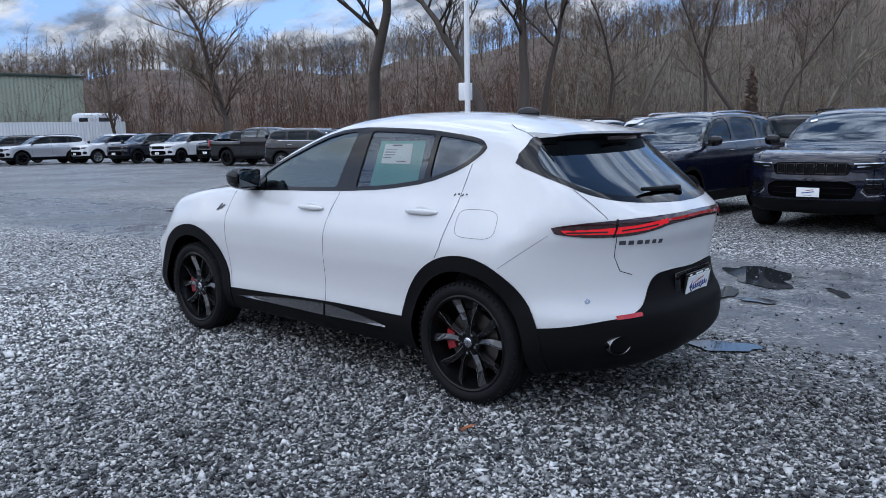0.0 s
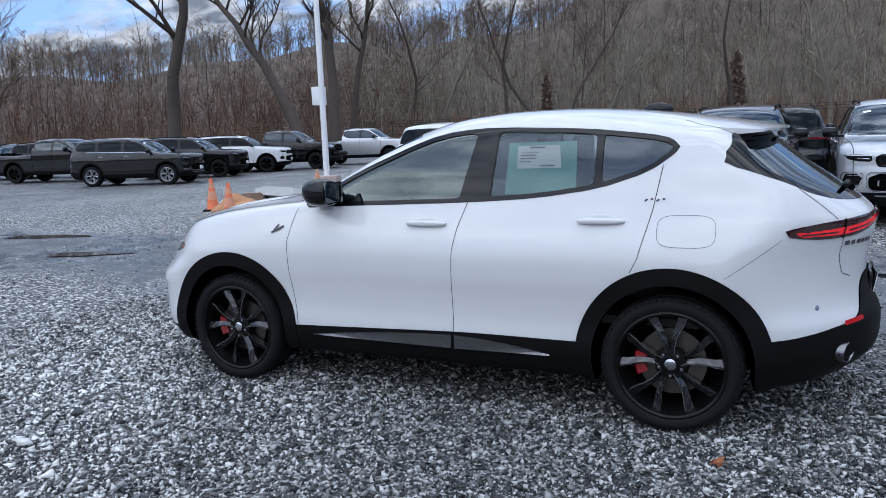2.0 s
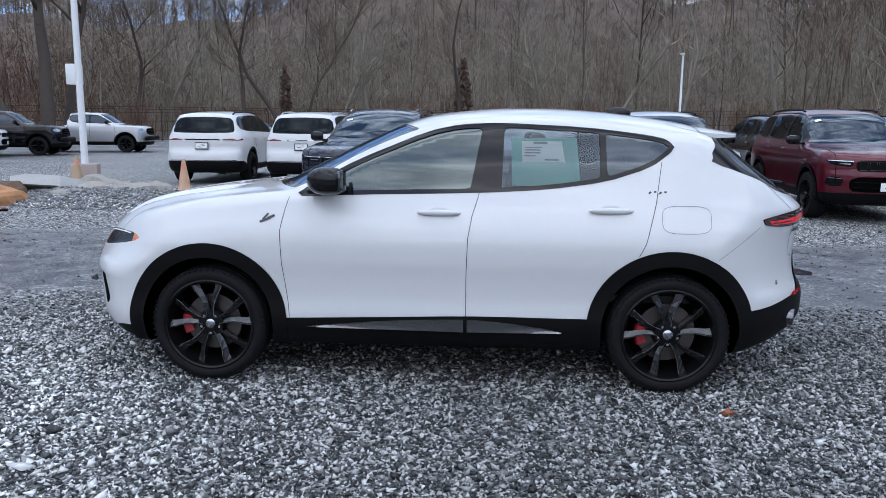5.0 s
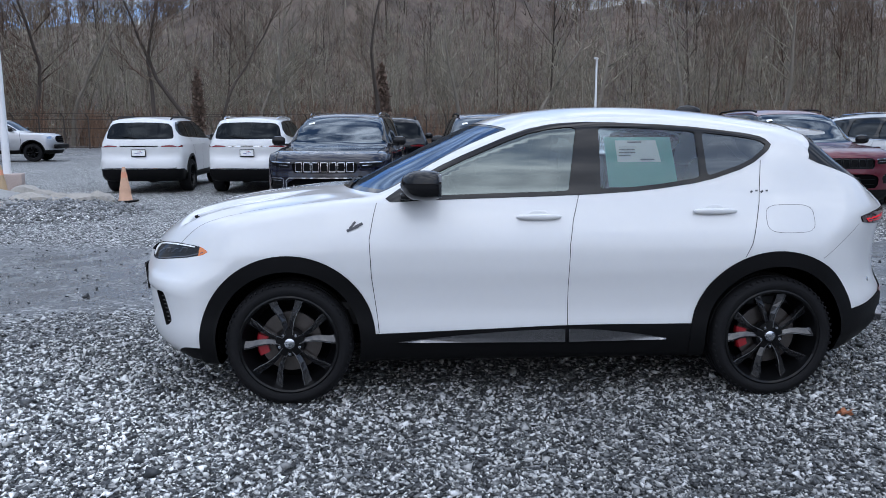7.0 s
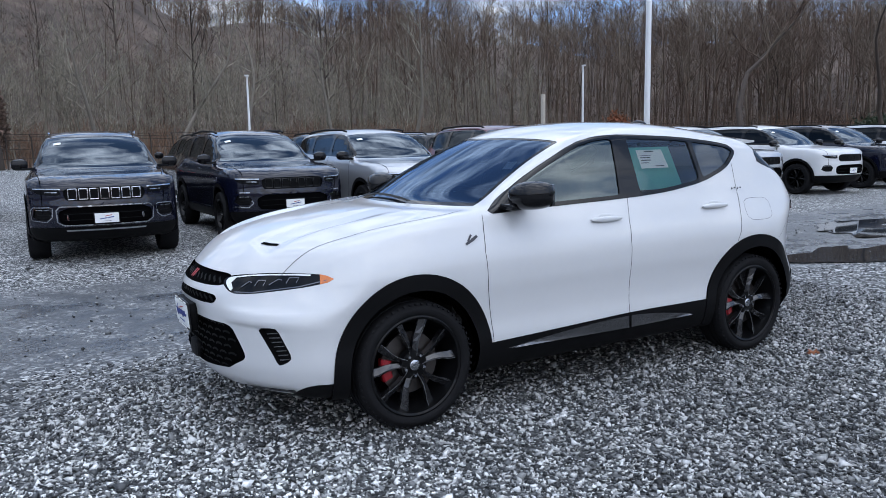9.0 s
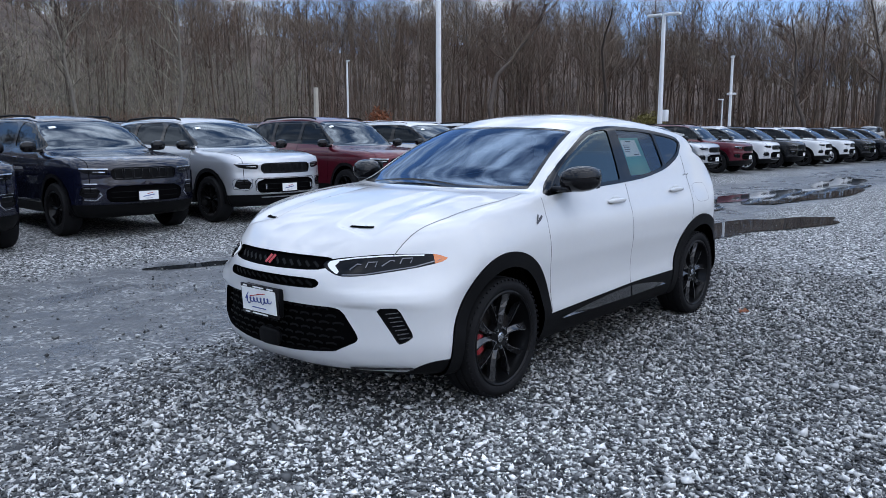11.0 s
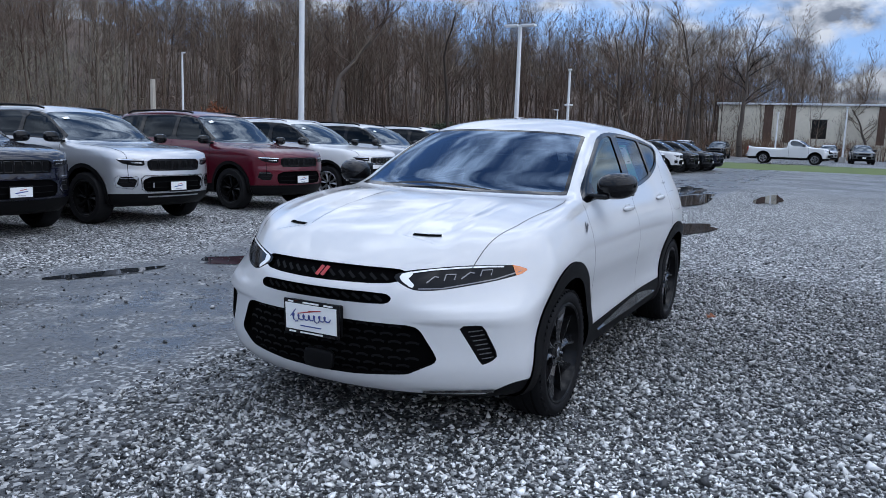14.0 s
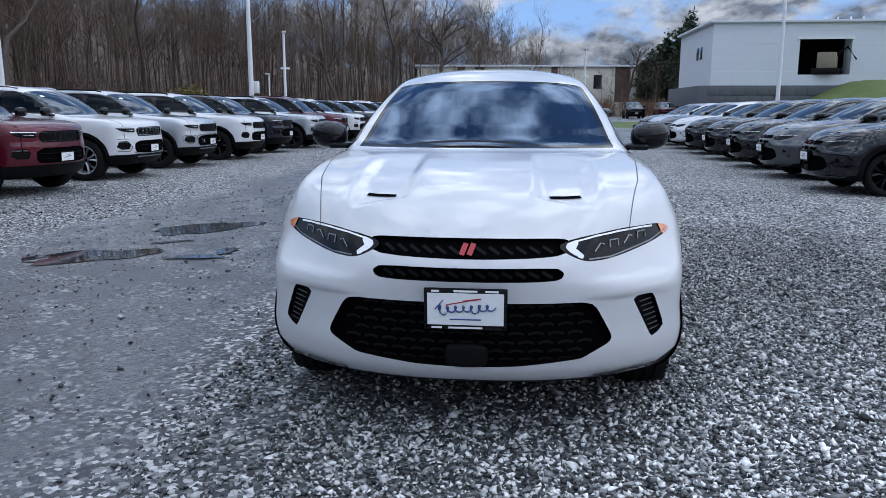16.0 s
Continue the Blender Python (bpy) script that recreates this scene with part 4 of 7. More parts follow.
        for i, ln in enumerate(lines):
            part("shut_line" if i < 4 else "fuel_flap_line", ribbon(bvh, P(ln), way, 0.0032 if i < 3 else 0.0022), DARK if i < 3 else SHUT, car)
        part("bonnet_line", ribbon(bvh, [(1.935, sgn * 0.645, 0), (1.6, sgn * 0.722, 0), (1.2, sgn * 0.765, 0), (1.02, sgn * 0.755, 0), (0.93, sgn * 0.73, 0)], (0, 0, -1), 0.0045), SHUT, car)
        part("hatch_line", ribbon(bvh, [(0, sgn * 0.69, 1.175), (0, sgn * 0.66, 1.11), (0, sgn * 0.635, 1.03)], (1, 0, 0), 0.0036), DARK, car)
        part("hatch_line", ribbon(bvh, [(0, sgn * 0.600, 0.945), (0, sgn * 0.590, 0.84), (0, sgn * 0.560, 0.765), (0, sgn * 0.50, 0.742)], (1, 0, 0), 0.0036), DARK, car)
        part("roof_line", ribbon(bvh, [(-1.33, sgn * 0.47, 0), (-1.42, sgn * 0.55, 0), (-1.60, sgn * 0.615, 0), (-1.72, sgn * 0.64, 0)], (0, 0, -1), 0.005), DARK, car)
        # mirror
        bm = blob((0.615, sgn * 0.930, 1.180), (0.118, 0.108, 0.078), 2.5)
        for v in bm.verts:
            k = (v.co.y * sgn - 0.84) / 0.2
            v.co.x -= 0.045 * k
            v.co.z += 0.012 * k
            v.co.x = max(v.co.x, 0.520)
        mir = part("door_mirror", bm, GLOSS_BLACK, car, "gloss black door mirror")
        part("mirror_glass", box((0.517, sgn * 0.930, 1.186), (0.004, 0.17, 0.118), 0.01), MIRROR_DARK, mir)
        part("mirror_foot", box((0.655, sgn * 0.85, 1.125), (0.13, 0.12, 0.035), 0.012), GLOSS_BLACK, mir)
        # handles
        for hx, hz in ((-0.02, 1.010), (-0.978, 1.034)):
            h = bvh.ray_cast(Vector((hx, sgn * 3, hz)), Vector((0, -sgn, 0)))
            bm = blob((0, 0, 0), (0.122, 0.020, 0.017), 2.6)
            bmesh.ops.translate(bm, vec=h[0] + Vector((0, sgn * 0.012, 0)), verts=bm.verts)
            hd = part("door_handle", bm, paint, car, "body-coloured door handle")
            bm = blob((0, 0, 0), (0.052, 0.006, 0.024), 2.4)
            bmesh.ops.translate(bm, vec=h[0] + Vector((0, sgn * 0.001, 0.010)), verts=bm.verts)
            part("handle_recess", bm, paint, hd)
        # chrome sill strip in two lengths, grey
        for lo, hi in ((0.735, -0.165), (-0.185, -0.72)):
            bm = bmesh.new()
            rows = []
            for i in range(17):
                x = lo + (hi - lo) * i / 16
                up = 0.345 + 0.062 * (1 - abs((x + 0.17) / 0.92 if x > -0.17 else (x + 0.17) / 0.56) ** 1.7)
                dn = 0.333 + 0.012 * abs(x + 0.17)
                row = []
                for zz in (up, (up * 2 + dn) / 3, dn):
                    h = bvh.ray_cast(Vector((x, sgn * 3, zz)), Vector((0, -sgn, 0)))
                    row.append(bm.verts.new(h[0] + Vector((0, sgn * (0.010 if zz != dn else 0.020), 0))))
                rows.append(row)
            for r0, r1 in zip(rows, rows[1:]):
                for k in range(2):
                    bm.faces.new((r0[k], r0[k + 1], r1[k + 1], r1[k]))
            part("sill_strip", bm, RIM_FACE, car, "grey metal strip on the sill", smooth=True)
        part("bumper_fin", ribbon(bvh, [(2.10, 0, 0.282), (2.02, 0, 0.288), (1.93, 0, 0.290)], way, 0.022, 0.008), RIM_FACE, car, "grey fin at the foot of the bumper")
        # tail pipe, rear reflector, front badge
        h = bvh.ray_cast(Vector((-3, sgn * 0.610, 0.398)), Vector((1, 0, 0)))
        bm = lathe([(0.001, -0.055), (0.050, -0.055), (0.056, 0.010), (0.059, 0.014), (0.062, 0.010), (0.062, -0.05)], 32)
        bmesh.ops.transform(bm, matrix=Matrix.Translation(h[0] + Vector((-0.006, sgn * 0.002, 0))) @ Vector((-1, sgn * 0.42, -0.05)).to_track_quat("Y", "Z").to_matrix().to_4x4() @ Matrix.Diagonal((1.12, 1, 0.80, 1)), verts=bm.verts)
        part("tail_pipe", bm, PIPE, car, "oval chrome tail pipe")
        part("rear_reflector", ribbon(bvh, [(0, sgn * 0.50, 0.545), (0, sgn * 0.62, 0.536)], (1, 0, 0), 0.022, 0.010), TAIL, car, "red rear reflector")
        if fine:
            for i, (u0, v0, u1, v1, wd) in enumerate(((1.0, 0.945, 0.94, 0.968, 0.014), (0.985, 0.957, 0.955, 0.992, 0.012), (0.96, 0.963, 0.918, 0.982, 0.015))):
                part("wing_badge", ribbon(bvh, [(u0, 0, v0), (u1, 0, v1)], way, wd, 0.004), INK, car, "dark wing badge")
            for i in range(4):
                part("quarter_badge", ribbon(bvh, [(-1.185 - 0.028 * i, 0, 1.128 + 0.010 * i % 0.02), (-1.198 - 0.028 * i, 0, 1.138)], way, 0.010, 0.002), INK, car)
            # bonnet vent
        part("bonnet_vent", ribbon(bvh, [(1.922, sgn * 0.320, 0), (1.902, sgn * 0.39, 0), (1.876, sgn * 0.450, 0)], (0, 0, -1), 0.022, 0.003), DARK, car, "black slit in the bonnet")
        part("wiper", ribbon(bvh, [(1.02, sgn * 0.05 + 0.25, 0), (0.98, sgn * 0.05 - 0.40, 0)], (0, 0, -1), 0.02, 0.012), PLASTIC, car)
    # spoiler: the roof carried on past the rear window
    bm = bmesh.new()
    rows = []
    for j in range(25):
        y = -0.585 + 1.17 * j / 24
        x1 = -1.815 + 0.33 * abs(y) ** 2.0
        row = []
        for i in range(6):
            x = -1.50 + (x1 + 1.50) * i / 5
            row.append(Vector((x, y, float(top(np.array([x]), np.array([y]))[0]) + 0.003 + 0.004 * (i / 5) ** 2)))
        rows.append(row)
    tops = [[bm.verts.new(v) for v in r] for r in rows]
    bots = [[bm.verts.new(v - Vector((0, 0, 0.012 + 0.028 * (5 - i) / 5))) for i, v in enumerate(r)] for r in rows]
    for a, b, fl in ((tops[:-1], tops[1:], 1), (bots[:-1], bots[1:], -1)):
        for r0, r1 in zip(a, b):
            for i in range(5):
                q = (r0[i], r0[i + 1], r1[i + 1], r1[i])
                bm.faces.new(q if fl > 0 else q[::-1])
    for r, s in zip(range(24), range(1, 25)):
        bm.faces.new((tops[r][5], bots[r][5], bots[s][5], tops[s][5]))
    for r in (0, 24):
        for i in range(5):
            bm.faces.new((tops[r][i], tops[r][i + 1], bots[r][i + 1], bots[r][i]))
    part("roof_spoiler", bm, paint, car, "body-coloured roof spoiler")
    part("brake_light", box((-1.765, 0, 1.425), (0.02, 0.34, 0.02), 0.004), TAIL_DARK, car)
    part("rear_wiper", tube([(-2.115, 0.02, 1.125), (-2.10, -0.02, 1.15), (-2.07, 0.36, 1.165)], [0.022, 0.018, 0.010], 8), PLASTIC, car, "black rear wiper")
    bm = blob((-1.12, 0, 1.578), (0.085, 0.028, 0.040), 2.0)
    part("roof_antenna", bm, GLOSS_BLACK, car, "black shark fin antenna")
    for i in (-1, 0):
        part("nose_badge", ribbon(bvh, [(0, 0.030 * i + 0.024, 0.826), (0, 0.030 * i + 0.008, 0.786)], (-1, 0, 0), 0.021, -0.004), INK_RED, car, "two slanted red stripes")
    plate(car, pose(2.285, 0, 0.585, 0, 0, 90) @ pose(0, 0, 0, 4), fine)
    plate(car, pose(-2.226, 0.0, 0.625, 0, 0, -90) @ pose(0, 0, 0, 10), fine)
    part("plate_mount", box((2.262, 0, 0.585), (0.04, 0.30, 0.15), 0.006), PLASTIC, car)
    part("radar_cover", blob((2.225, 0, 0.385), (0.02, 0.085, 0.048), 4), PLASTIC, car)
    for i, wd in enumerate((0.03, 0.026, 0.03, 0.026, 0.024, 0.026)):
        part("tailgate_letter", ribbon(bvh, [(0, 0.585 - 0.042 * i, 0.912 - 0.001 * i), (0, 0.585 - 0.042 * i - wd, 0.912 - 0.001 * i)], (1, 0, 0), 0.022, 0.003), INK, car)
    if fine:
        for sgn in (1, -1):
            for yy, zz in ((0.70, 0.62),):
                h = bvh.ray_cast(Vector((-3, sgn * yy, zz)), Vector((1, 0, 0)))
                bm = lathe([(0.0145, 0.0), (0.012, 0.002), (0.001, 0.002)], 16)
                bmesh.ops.transform(bm, matrix=Matrix.Translation(h[0]) @ h[1].to_track_quat("Y", "Z").to_matrix().to_4x4(), verts=bm.verts)
                part("parking_sensor", bm, REFLECTOR, car)
        # papers inside the glass
        q = lambda x, z, y0: Vector((x, y0 - 0.45 * (z - 1.35), z))
        for name, m_, x0, x1, z0, z1, y0 in (("window_sheet", TEAL, -0.43, -0.80, 1.155, 1.425, 0.628), ("window_sticker", PAPER, -0.487, -0.712, 1.29, 1.408, 0.642)):
            bm = bmesh.new()
            sk = 0.02
            bm.faces.new([bm.verts.new(q(*p, y0)) for p in ((x0, z0), (x1 - sk, z0), (x1, z1), (x0 + sk * 0.3, z1))])
            bmesh.ops.solidify(bm, geom=bm.faces[:], thickness=0.001)
            st = part(name, bm, m_, car, "teal plastic sheet behind the window" if m_ is TEAL else "white price sticker inside the window", smooth=False)
        for (cx, cz, ww, hh) in ((-0.59, 1.398, 0.08, 0.008), (-0.545, 1.358, 0.09, 0.006), (-0.545, 1.342, 0.09, 0.006), (-0.53, 1.325, 0.07, 0.005), (-0.655, 1.303, 0.08, 0.006), (-0.55, 1.372, 0.10, 0.003)):
            bm = bmesh.new()
            bm.faces.new([bm.verts.new(q(cx + a * ww / 2, cz + b * hh / 2, 0.6445)) for a, b in ((1, -1), (-1, -1), (-1, 1), (1, 1))])
            part("sticker_print", bm, INK, st, smooth=False)
        h = bvh.ray_cast(Vector((0.47, 0.54, 3)), Vector((0, 0, -1)))
        bm = box((0, 0, 0), (0.06, 0.085, 0.003))
        bmesh.ops.transform(bm, matrix=Matrix.Translation(h[0] - h[1] * 0.012) @ h[1].to_track_quat("Z", "X").to_matrix().to_4x4() @ Matrix.Rotation(radians(90), 4, "Z"), verts=bm.verts)
        part("windscreen_tag", bm, PAPER, car, "small white tag inside the windscreen")
        part("rear_plate_panel", box((-2.204, 0, 0.625), (0.02, 0.46, 0.19), 0.008), GLOSS_BLACK, car)
    return car


def suv_shape(tall=1.76, bed=False, cab=-0.68):
    """Boxy sport utility, or with bed a crew-cab pickup."""
    if bed:
        zc = curve([(3.1, 0.9), (2.95, 1.12), (2.8, 1.22), (2.4, 1.29), (1.75, 1.34), (1.60, 1.37), (1.30, 1.55), (0.95, 1.78), (0.75, 1.86), (0.3, 1.90), (cab + 0.13, 1.88), (cab, 1.84), (cab - 0.12, 1.40), (cab - 0.22, 1.36), (-3.1, 1.37)], 0.05)
        W = curve([(3.1, 0.92), (2.6, 1.0), (1.9, 1.03), (0, 1.0), (-1.85, 1.03), (-3.1, 1.0)])
        prof = curve([(0.2, -0.15), (0.4, -0.03), (0.55, 0.0), (0.9, 0.0), (1.15, -0.01), (1.33, -0.03), (1.5, -0.10), (1.9, -0.26)], 0.03)
        xf = curve([(0.2, 2.7), (0.4, 2.9), (0.6, 2.95), (1.0, 2.93), (1.25, 2.85), (1.9, 2.2)], 0.04)
        xr = curve([(0.2, -2.8), (0.5, -2.93), (1.3, -2.90), (1.9, -2.85)], 0.04)
        low, ends = 0.35, (2.0, -2.1)
    else:
        k = tall - 1.76
        zc = curve([(2.6, 0.8), (2.50, 0.98), (2.40, 1.065), (2.2, 1.118), (1.8, 1.155), (1.35, 1.185), (1.20, 1.205), (0.9, 1.40), (0.55, 1.60 + k), (0.35, 1.68 + k), (0.0, 1.74 + k), (-0.6, 1.765 + k), (-1.4, 1.75 + k), (-2.0, 1.71 + k), (-2.5, 1.66 + k)], 0.05)
        W = curve([(2.5, 0.87), (2.0, 0.93), (1.5, 0.95), (0.9, 0.93), (0, 0.925), (-0.9, 0.93), (-1.42, 0.95), (-2.0, 0.93), (-2.5, 0.88)], 0.08)
        prof = curve([(0.2, -0.16), (0.33, -0.04), (0.45, 0.0), (0.6, -0.008), (0.85, 0.0), (1.0, -0.004), (1.10, -0.02), (1.18, -0.05), (1.25, -0.085), (1.5, -0.185), (1.75, -0.30), (1.85, -0.36)], 0.03)
        xf = curve([(0.2, 2.2), (0.36, 2.38), (0.5, 2.445), (0.72, 2.455), (0.85, 2.44), (1.02, 2.425), (1.10, 2.38), (1.3, 2.1), (1.8, 1.5)], 0.03)
        xr = curve([(0.2, -2.2), (0.40, -2.40), (0.55, -2.45), (0.75, -2.44), (0.85, -2.40), (1.1, -2.395), (1.22, -2.36), (1.5, -2.21), (1.72, -2.09), (1.85, -2.0)], 0.03)
        low, ends = 0.28, (1.7, -1.7)

    def g(x, y, z):
        a = np.abs(y)
        xe = x + 0.28 * y * y * step(-0.4, 0.3, x)
        up = z - zc(xe) + 0.06 * np.clip(a / 0.7, 0, 1.3) ** 2.6 * step(0.6, 0.0, x)
        r = smax(a - W(x) - prof(z), x - (xf(z) - 0.38 * a ** 2.6), 0.10)
        r = smax(r, (xr(z) + (0.22 if not bed else 0.06) * a ** 2.6) - x, 0.08)
        r = smax(r, up, 0.06)
        return smax(r, low - z, 0.04)
    return g, ends


def suv(paint, label, style="black", chrome=False, tall=1.76, group="", wheels="black"):
    """A five-door sport utility with a slotted grille and roof rails."""
    g, ends = suv_shape(tall)
    k = tall - 1.76
    car = thing("car", label, "car", group=group)
    sh = Shell(g, *ends, 0.8, 34, 11, 62)
    body = sh.faces
    bvh = tree_of(sh, body)
    F = lambda p, lo: (lambda x, y, z: np.maximum(p(np.abs(y), z), lo - x))
    B = lambda p, hi: (lambda x, y, z: np.maximum(p(np.abs(y), z), x - hi))
    S = lambda p: (lambda x, y, z: np.maximum(p(x, z), 0.35 - np.abs(y)))
    for hx in (1.545, -1.42):
        ring = lambda x, y, z, r: np.maximum(np.hypot(x - hx, z - 0.40) - r, 0.5 - np.abs(y))
        body, inner = sh.cut(body, lambda x, y, z: ring(x, y, z, 0.50))
        clad, hole = sh.cut(inner, lambda x, y, z: ring(x, y, z, 0.44))
        for sgn in (1, -1):
            a, _ = sh.near(clad, lambda c: c[1] * sgn > 0)
            sh.panel("wheel_arch_cladding", a, PLASTIC, car, 0.012, 0.08)
            bm = bmesh.new()
            rows = []
            for i in range(13):
                t = math.pi * (i / 12 * 1.1 - 0.05)
                rows.append([bm.verts.new((hx + 0.445 * math.cos(t), sgn * yy, 0.40 + 0.445 * math.sin(t))) for yy in (0.93, 0.55)])
            for r0, r1 in zip(rows, rows[1:]):
                bm.faces.new((r0[0], r0[1], r1[1], r1[0]))
            bm.faces.new([r[1] for r in rows])
            part("wheel_arch_liner", bm, DARK, car)
    body, low = sh.cut(body, lambda x, y, z: z - (0.46 + 0.02 * step(1.8, 2.2, x) + 0.11 * step(-1.85, -2.1, x)))
    sh.panel("lower_cladding", low, PLASTIC, car, 0.004, 0.03, "black lower cladding")
    dlo = polygon([(1.02, 1.215), (0.5, 1.235), (-0.5, 1.255), (-1.6, 1.285), (-2.02, 1.33), (-2.06, 1.50 + k), (-1.9, 1.62 + k), (-1.4, 1.655 + k), (-0.4, 1.675 + k), (0.15, 1.655 + k), (0.40, 1.59 + k), (0.75, 1.40)], 1)
    body, win = sh.cut(body, S(dlo))
    bands = [polygon([(-0.10, 1.1), (-0.24, 1.1), (-0.26, 2), (-0.16, 2)], 0), polygon([(-1.10, 1.1), (-1.22, 1.1), (-1.28, 2), (-1.18, 2)], 0)]
    frame_, pane = sh.cut(win, lambda x, y, z: np.maximum(dlo(x, z) + 0.022, np.maximum(-bands[0](x, z), -bands[1](x, z))))
    for sgn in (1, -1):
        a, _ = sh.near(frame_, lambda c: c[1] * sgn > 0)
        sh.panel("window_surround", a, GLOSS_BLACK, car, 0.002, 0.02)
        one, _ = sh.near(pane, lambda c: c[1] * sgn > 0)
        for lo, hi in ((-0.17, 3), (-1.16, -0.17), (-3, -1.16)):
            p, _ = sh.near(one, lambda c: lo < c[0] < hi)
            sh.panel("side_window", p, GLASS_PRIVACY, car, -0.004)
        if chrome or style == "lux":
            a = [(0.98, 1.222), (0.5, 1.240), (-0.5, 1.260), (-1.6, 1.290)]
            part("belt_moulding", ribbon(bvh, [(x, 0, z - 0.012) for x, z in a], (0, -sgn, 0), 0.02, 0.006), CHROME, car)
    xe = lambda x, y: x + 0.28 * y * y
    shield = lambda x, y, z: np.maximum(np.maximum(xe(x, y) - 1.19, 0.40 - xe(x, y)), np.maximum(np.abs(y) - (0.79 - (1.19 - xe(x, y)) * 0.16), 1.1 - z))
    body, ws = sh.cut(body, shield)
    sh.panel("windscreen", ws, GLASS_DARK, car, -0.003, 0.01, "windscreen reflecting the sky")
    hatch = polygon([(0.0, 1.62 + k), (0.60, 1.60 + k), (0.68, 1.55 + k), (0.76, 1.28), (0.70, 1.24), (0.0, 1.235), (-0.5, 1.24), (-0.5, 1.62 + k)], 1)
    body, hg = sh.cut(body, B(hatch, -1.6))
    sh.panel("rear_window", hg, GLASS_PRIVACY, car, -0.002, 0.01, "dark rear window")
    # front: lamps, seven slots, lower intake
    body, hl = sh.cut(body, F(polygon([(0.50, 0.985), (0.86, 0.995), (0.90, 0.955), (0.82, 0.900), (0.50, 0.885)], 1), 1.6))
    body, gr = sh.cut(body, F(polygon([(-0.4, 0.990), (0.46, 0.990), (0.495, 0.975), (0.485, 0.835), (0.44, 0.815), (-0.4, 0.815)], 1), 1.6))
    body, fog = sh.cut(body, F(polygon([(0.635, 0.715), (0.66, 0.73), (0.85, 0.73), (0.87, 0.70), (0.86, 0.58), (0.70, 0.56), (0.64, 0.61)], 1), 1.6))
    body, lo_ = sh.cut(body, F(polygon([(-0.4, 0.735), (0.53, 0.735), (0.565, 0.70), (0.565, 0.56), (0.52, 0.50), (-0.4, 0.50)], 1), 1.6))
    for sgn in (1, -1):
        a, _ = sh.near(hl, lambda c: c[1] * sgn > 0)
        lamp = sh.panel("headlight", a, LENS, car, -0.004, 0.02, "slim headlight")
        part("running_light", ribbon(bvh, [(0, sgn * 0.52, 0.972), (0, sgn * 0.84, 0.980)], (-1, 0, 0), 0.016, 0.002), REFLECTOR, lamp)
        part("lamp_cell", ribbon(bvh, [(0, sgn * 0.56, 0.930), (0, sgn * 0.70, 0.935)], (-1, 0, 0), 0.012, 0.001), REFLECTOR, lamp)
        a, _ = sh.near(fog, lambda c: c[1] * sgn > 0)
        fl = sh.panel("fog_light_housing", a, PLASTIC, car, -0.02, -0.02)
        part("fog_light", ribbon(bvh, [(0, sgn * 0.67, 0.705), (0, sgn * 0.84, 0.707)], (-1, 0, 0), 0.010, -0.010), REFLECTOR, fl)
        part("pocket_slat", ribbon(bvh, [(0, sgn * 0.67, 0.645), (0, sgn * 0.85, 0.647)], (-1, 0, 0), 0.012, -0.014), GLOSS_BLACK, fl)
        if style == "led" or (chrome and style != "hooks"):
            part("led_strip", ribbon(bvh, [(0, sgn * 0.66, 0.768), (0, sgn * 0.85, 0.770)], (-1, 0, 0), 0.016, 0.003), REFLECTOR, fl, "row of small bright lamps")
            part("pocket_trim", ribbon(bvh, [(0, sgn * 0.86, 0.555), (0, sgn * 0.68, 0.542), (0, sgn * 0.615, 0.61), (0, sgn * 0.64, 0.645)], (-1, 0, 0), 0.020, 0.006), CHROME, fl, "bright hooked trim")
        elif style == "hooks":
            part("pocket_trim", ribbon(bvh, [(0, sgn * 0.635, 0.61), (0, sgn * 0.625, 0.725), (0, sgn * 0.66, 0.74), (0, sgn * 0.85, 0.74), (0, sgn * 0.88, 0.70), (0, sgn * 0.87, 0.575), (0, sgn * 0.70, 0.552), (0, sgn * 0.635, 0.61)], (-1, 0, 0), 0.012, 0.006), CHROME, fl)
        body, tl_ = sh.cut(body, lambda x, y, z: np.maximum(polygon([(0.42, 1.100), (0.98, 1.110), (0.98, 1.055), (0.42, 1.065)], 1)(y * sgn, z), x + 2.02))
        tl_o = sh.panel("tail_light", tl_, TAIL_DEEP, car, 0.006, 0.02, "slim dark red tail light")
        h = 0.93
        bm = blob((0.92, sgn * 1.01, 1.27), (0.07, 0.110, 0.080), 3, 12, 8)
        part("door_mirror", bm, GLOSS_BLACK if style != "paint" else paint, car, "black door mirror")
        part("mirror_arm", box((0.95, sgn * 0.905, 1.21), (0.07, 0.16, 0.035)), GLOSS_BLACK, car)
        for hx in (0.05, -0.98):
            hh = bvh.ray_cast(Vector((hx, sgn * 3, 1.10)), Vector((0, -sgn, 0)))
            part("door_handle", blob(hh[0] + Vector((0, sgn * 0.01, 0)), (0.11, 0.02, 0.016), 3, 10, 6), paint if not chrome else CHROME, car)
        rail = [(0.15, sgn * 0.60, 1.705 + k), (0.0, sgn * 0.615, 1.735 + k), (-0.8, sgn * 0.62, 1.758 + k), (-1.7, sgn * 0.61, 1.73 + k), (-1.85, sgn * 0.60, 1.68 + k)]
        part("roof_rail", tube(rail, 0.018, 6), PLASTIC if not chrome else CHROME, car)
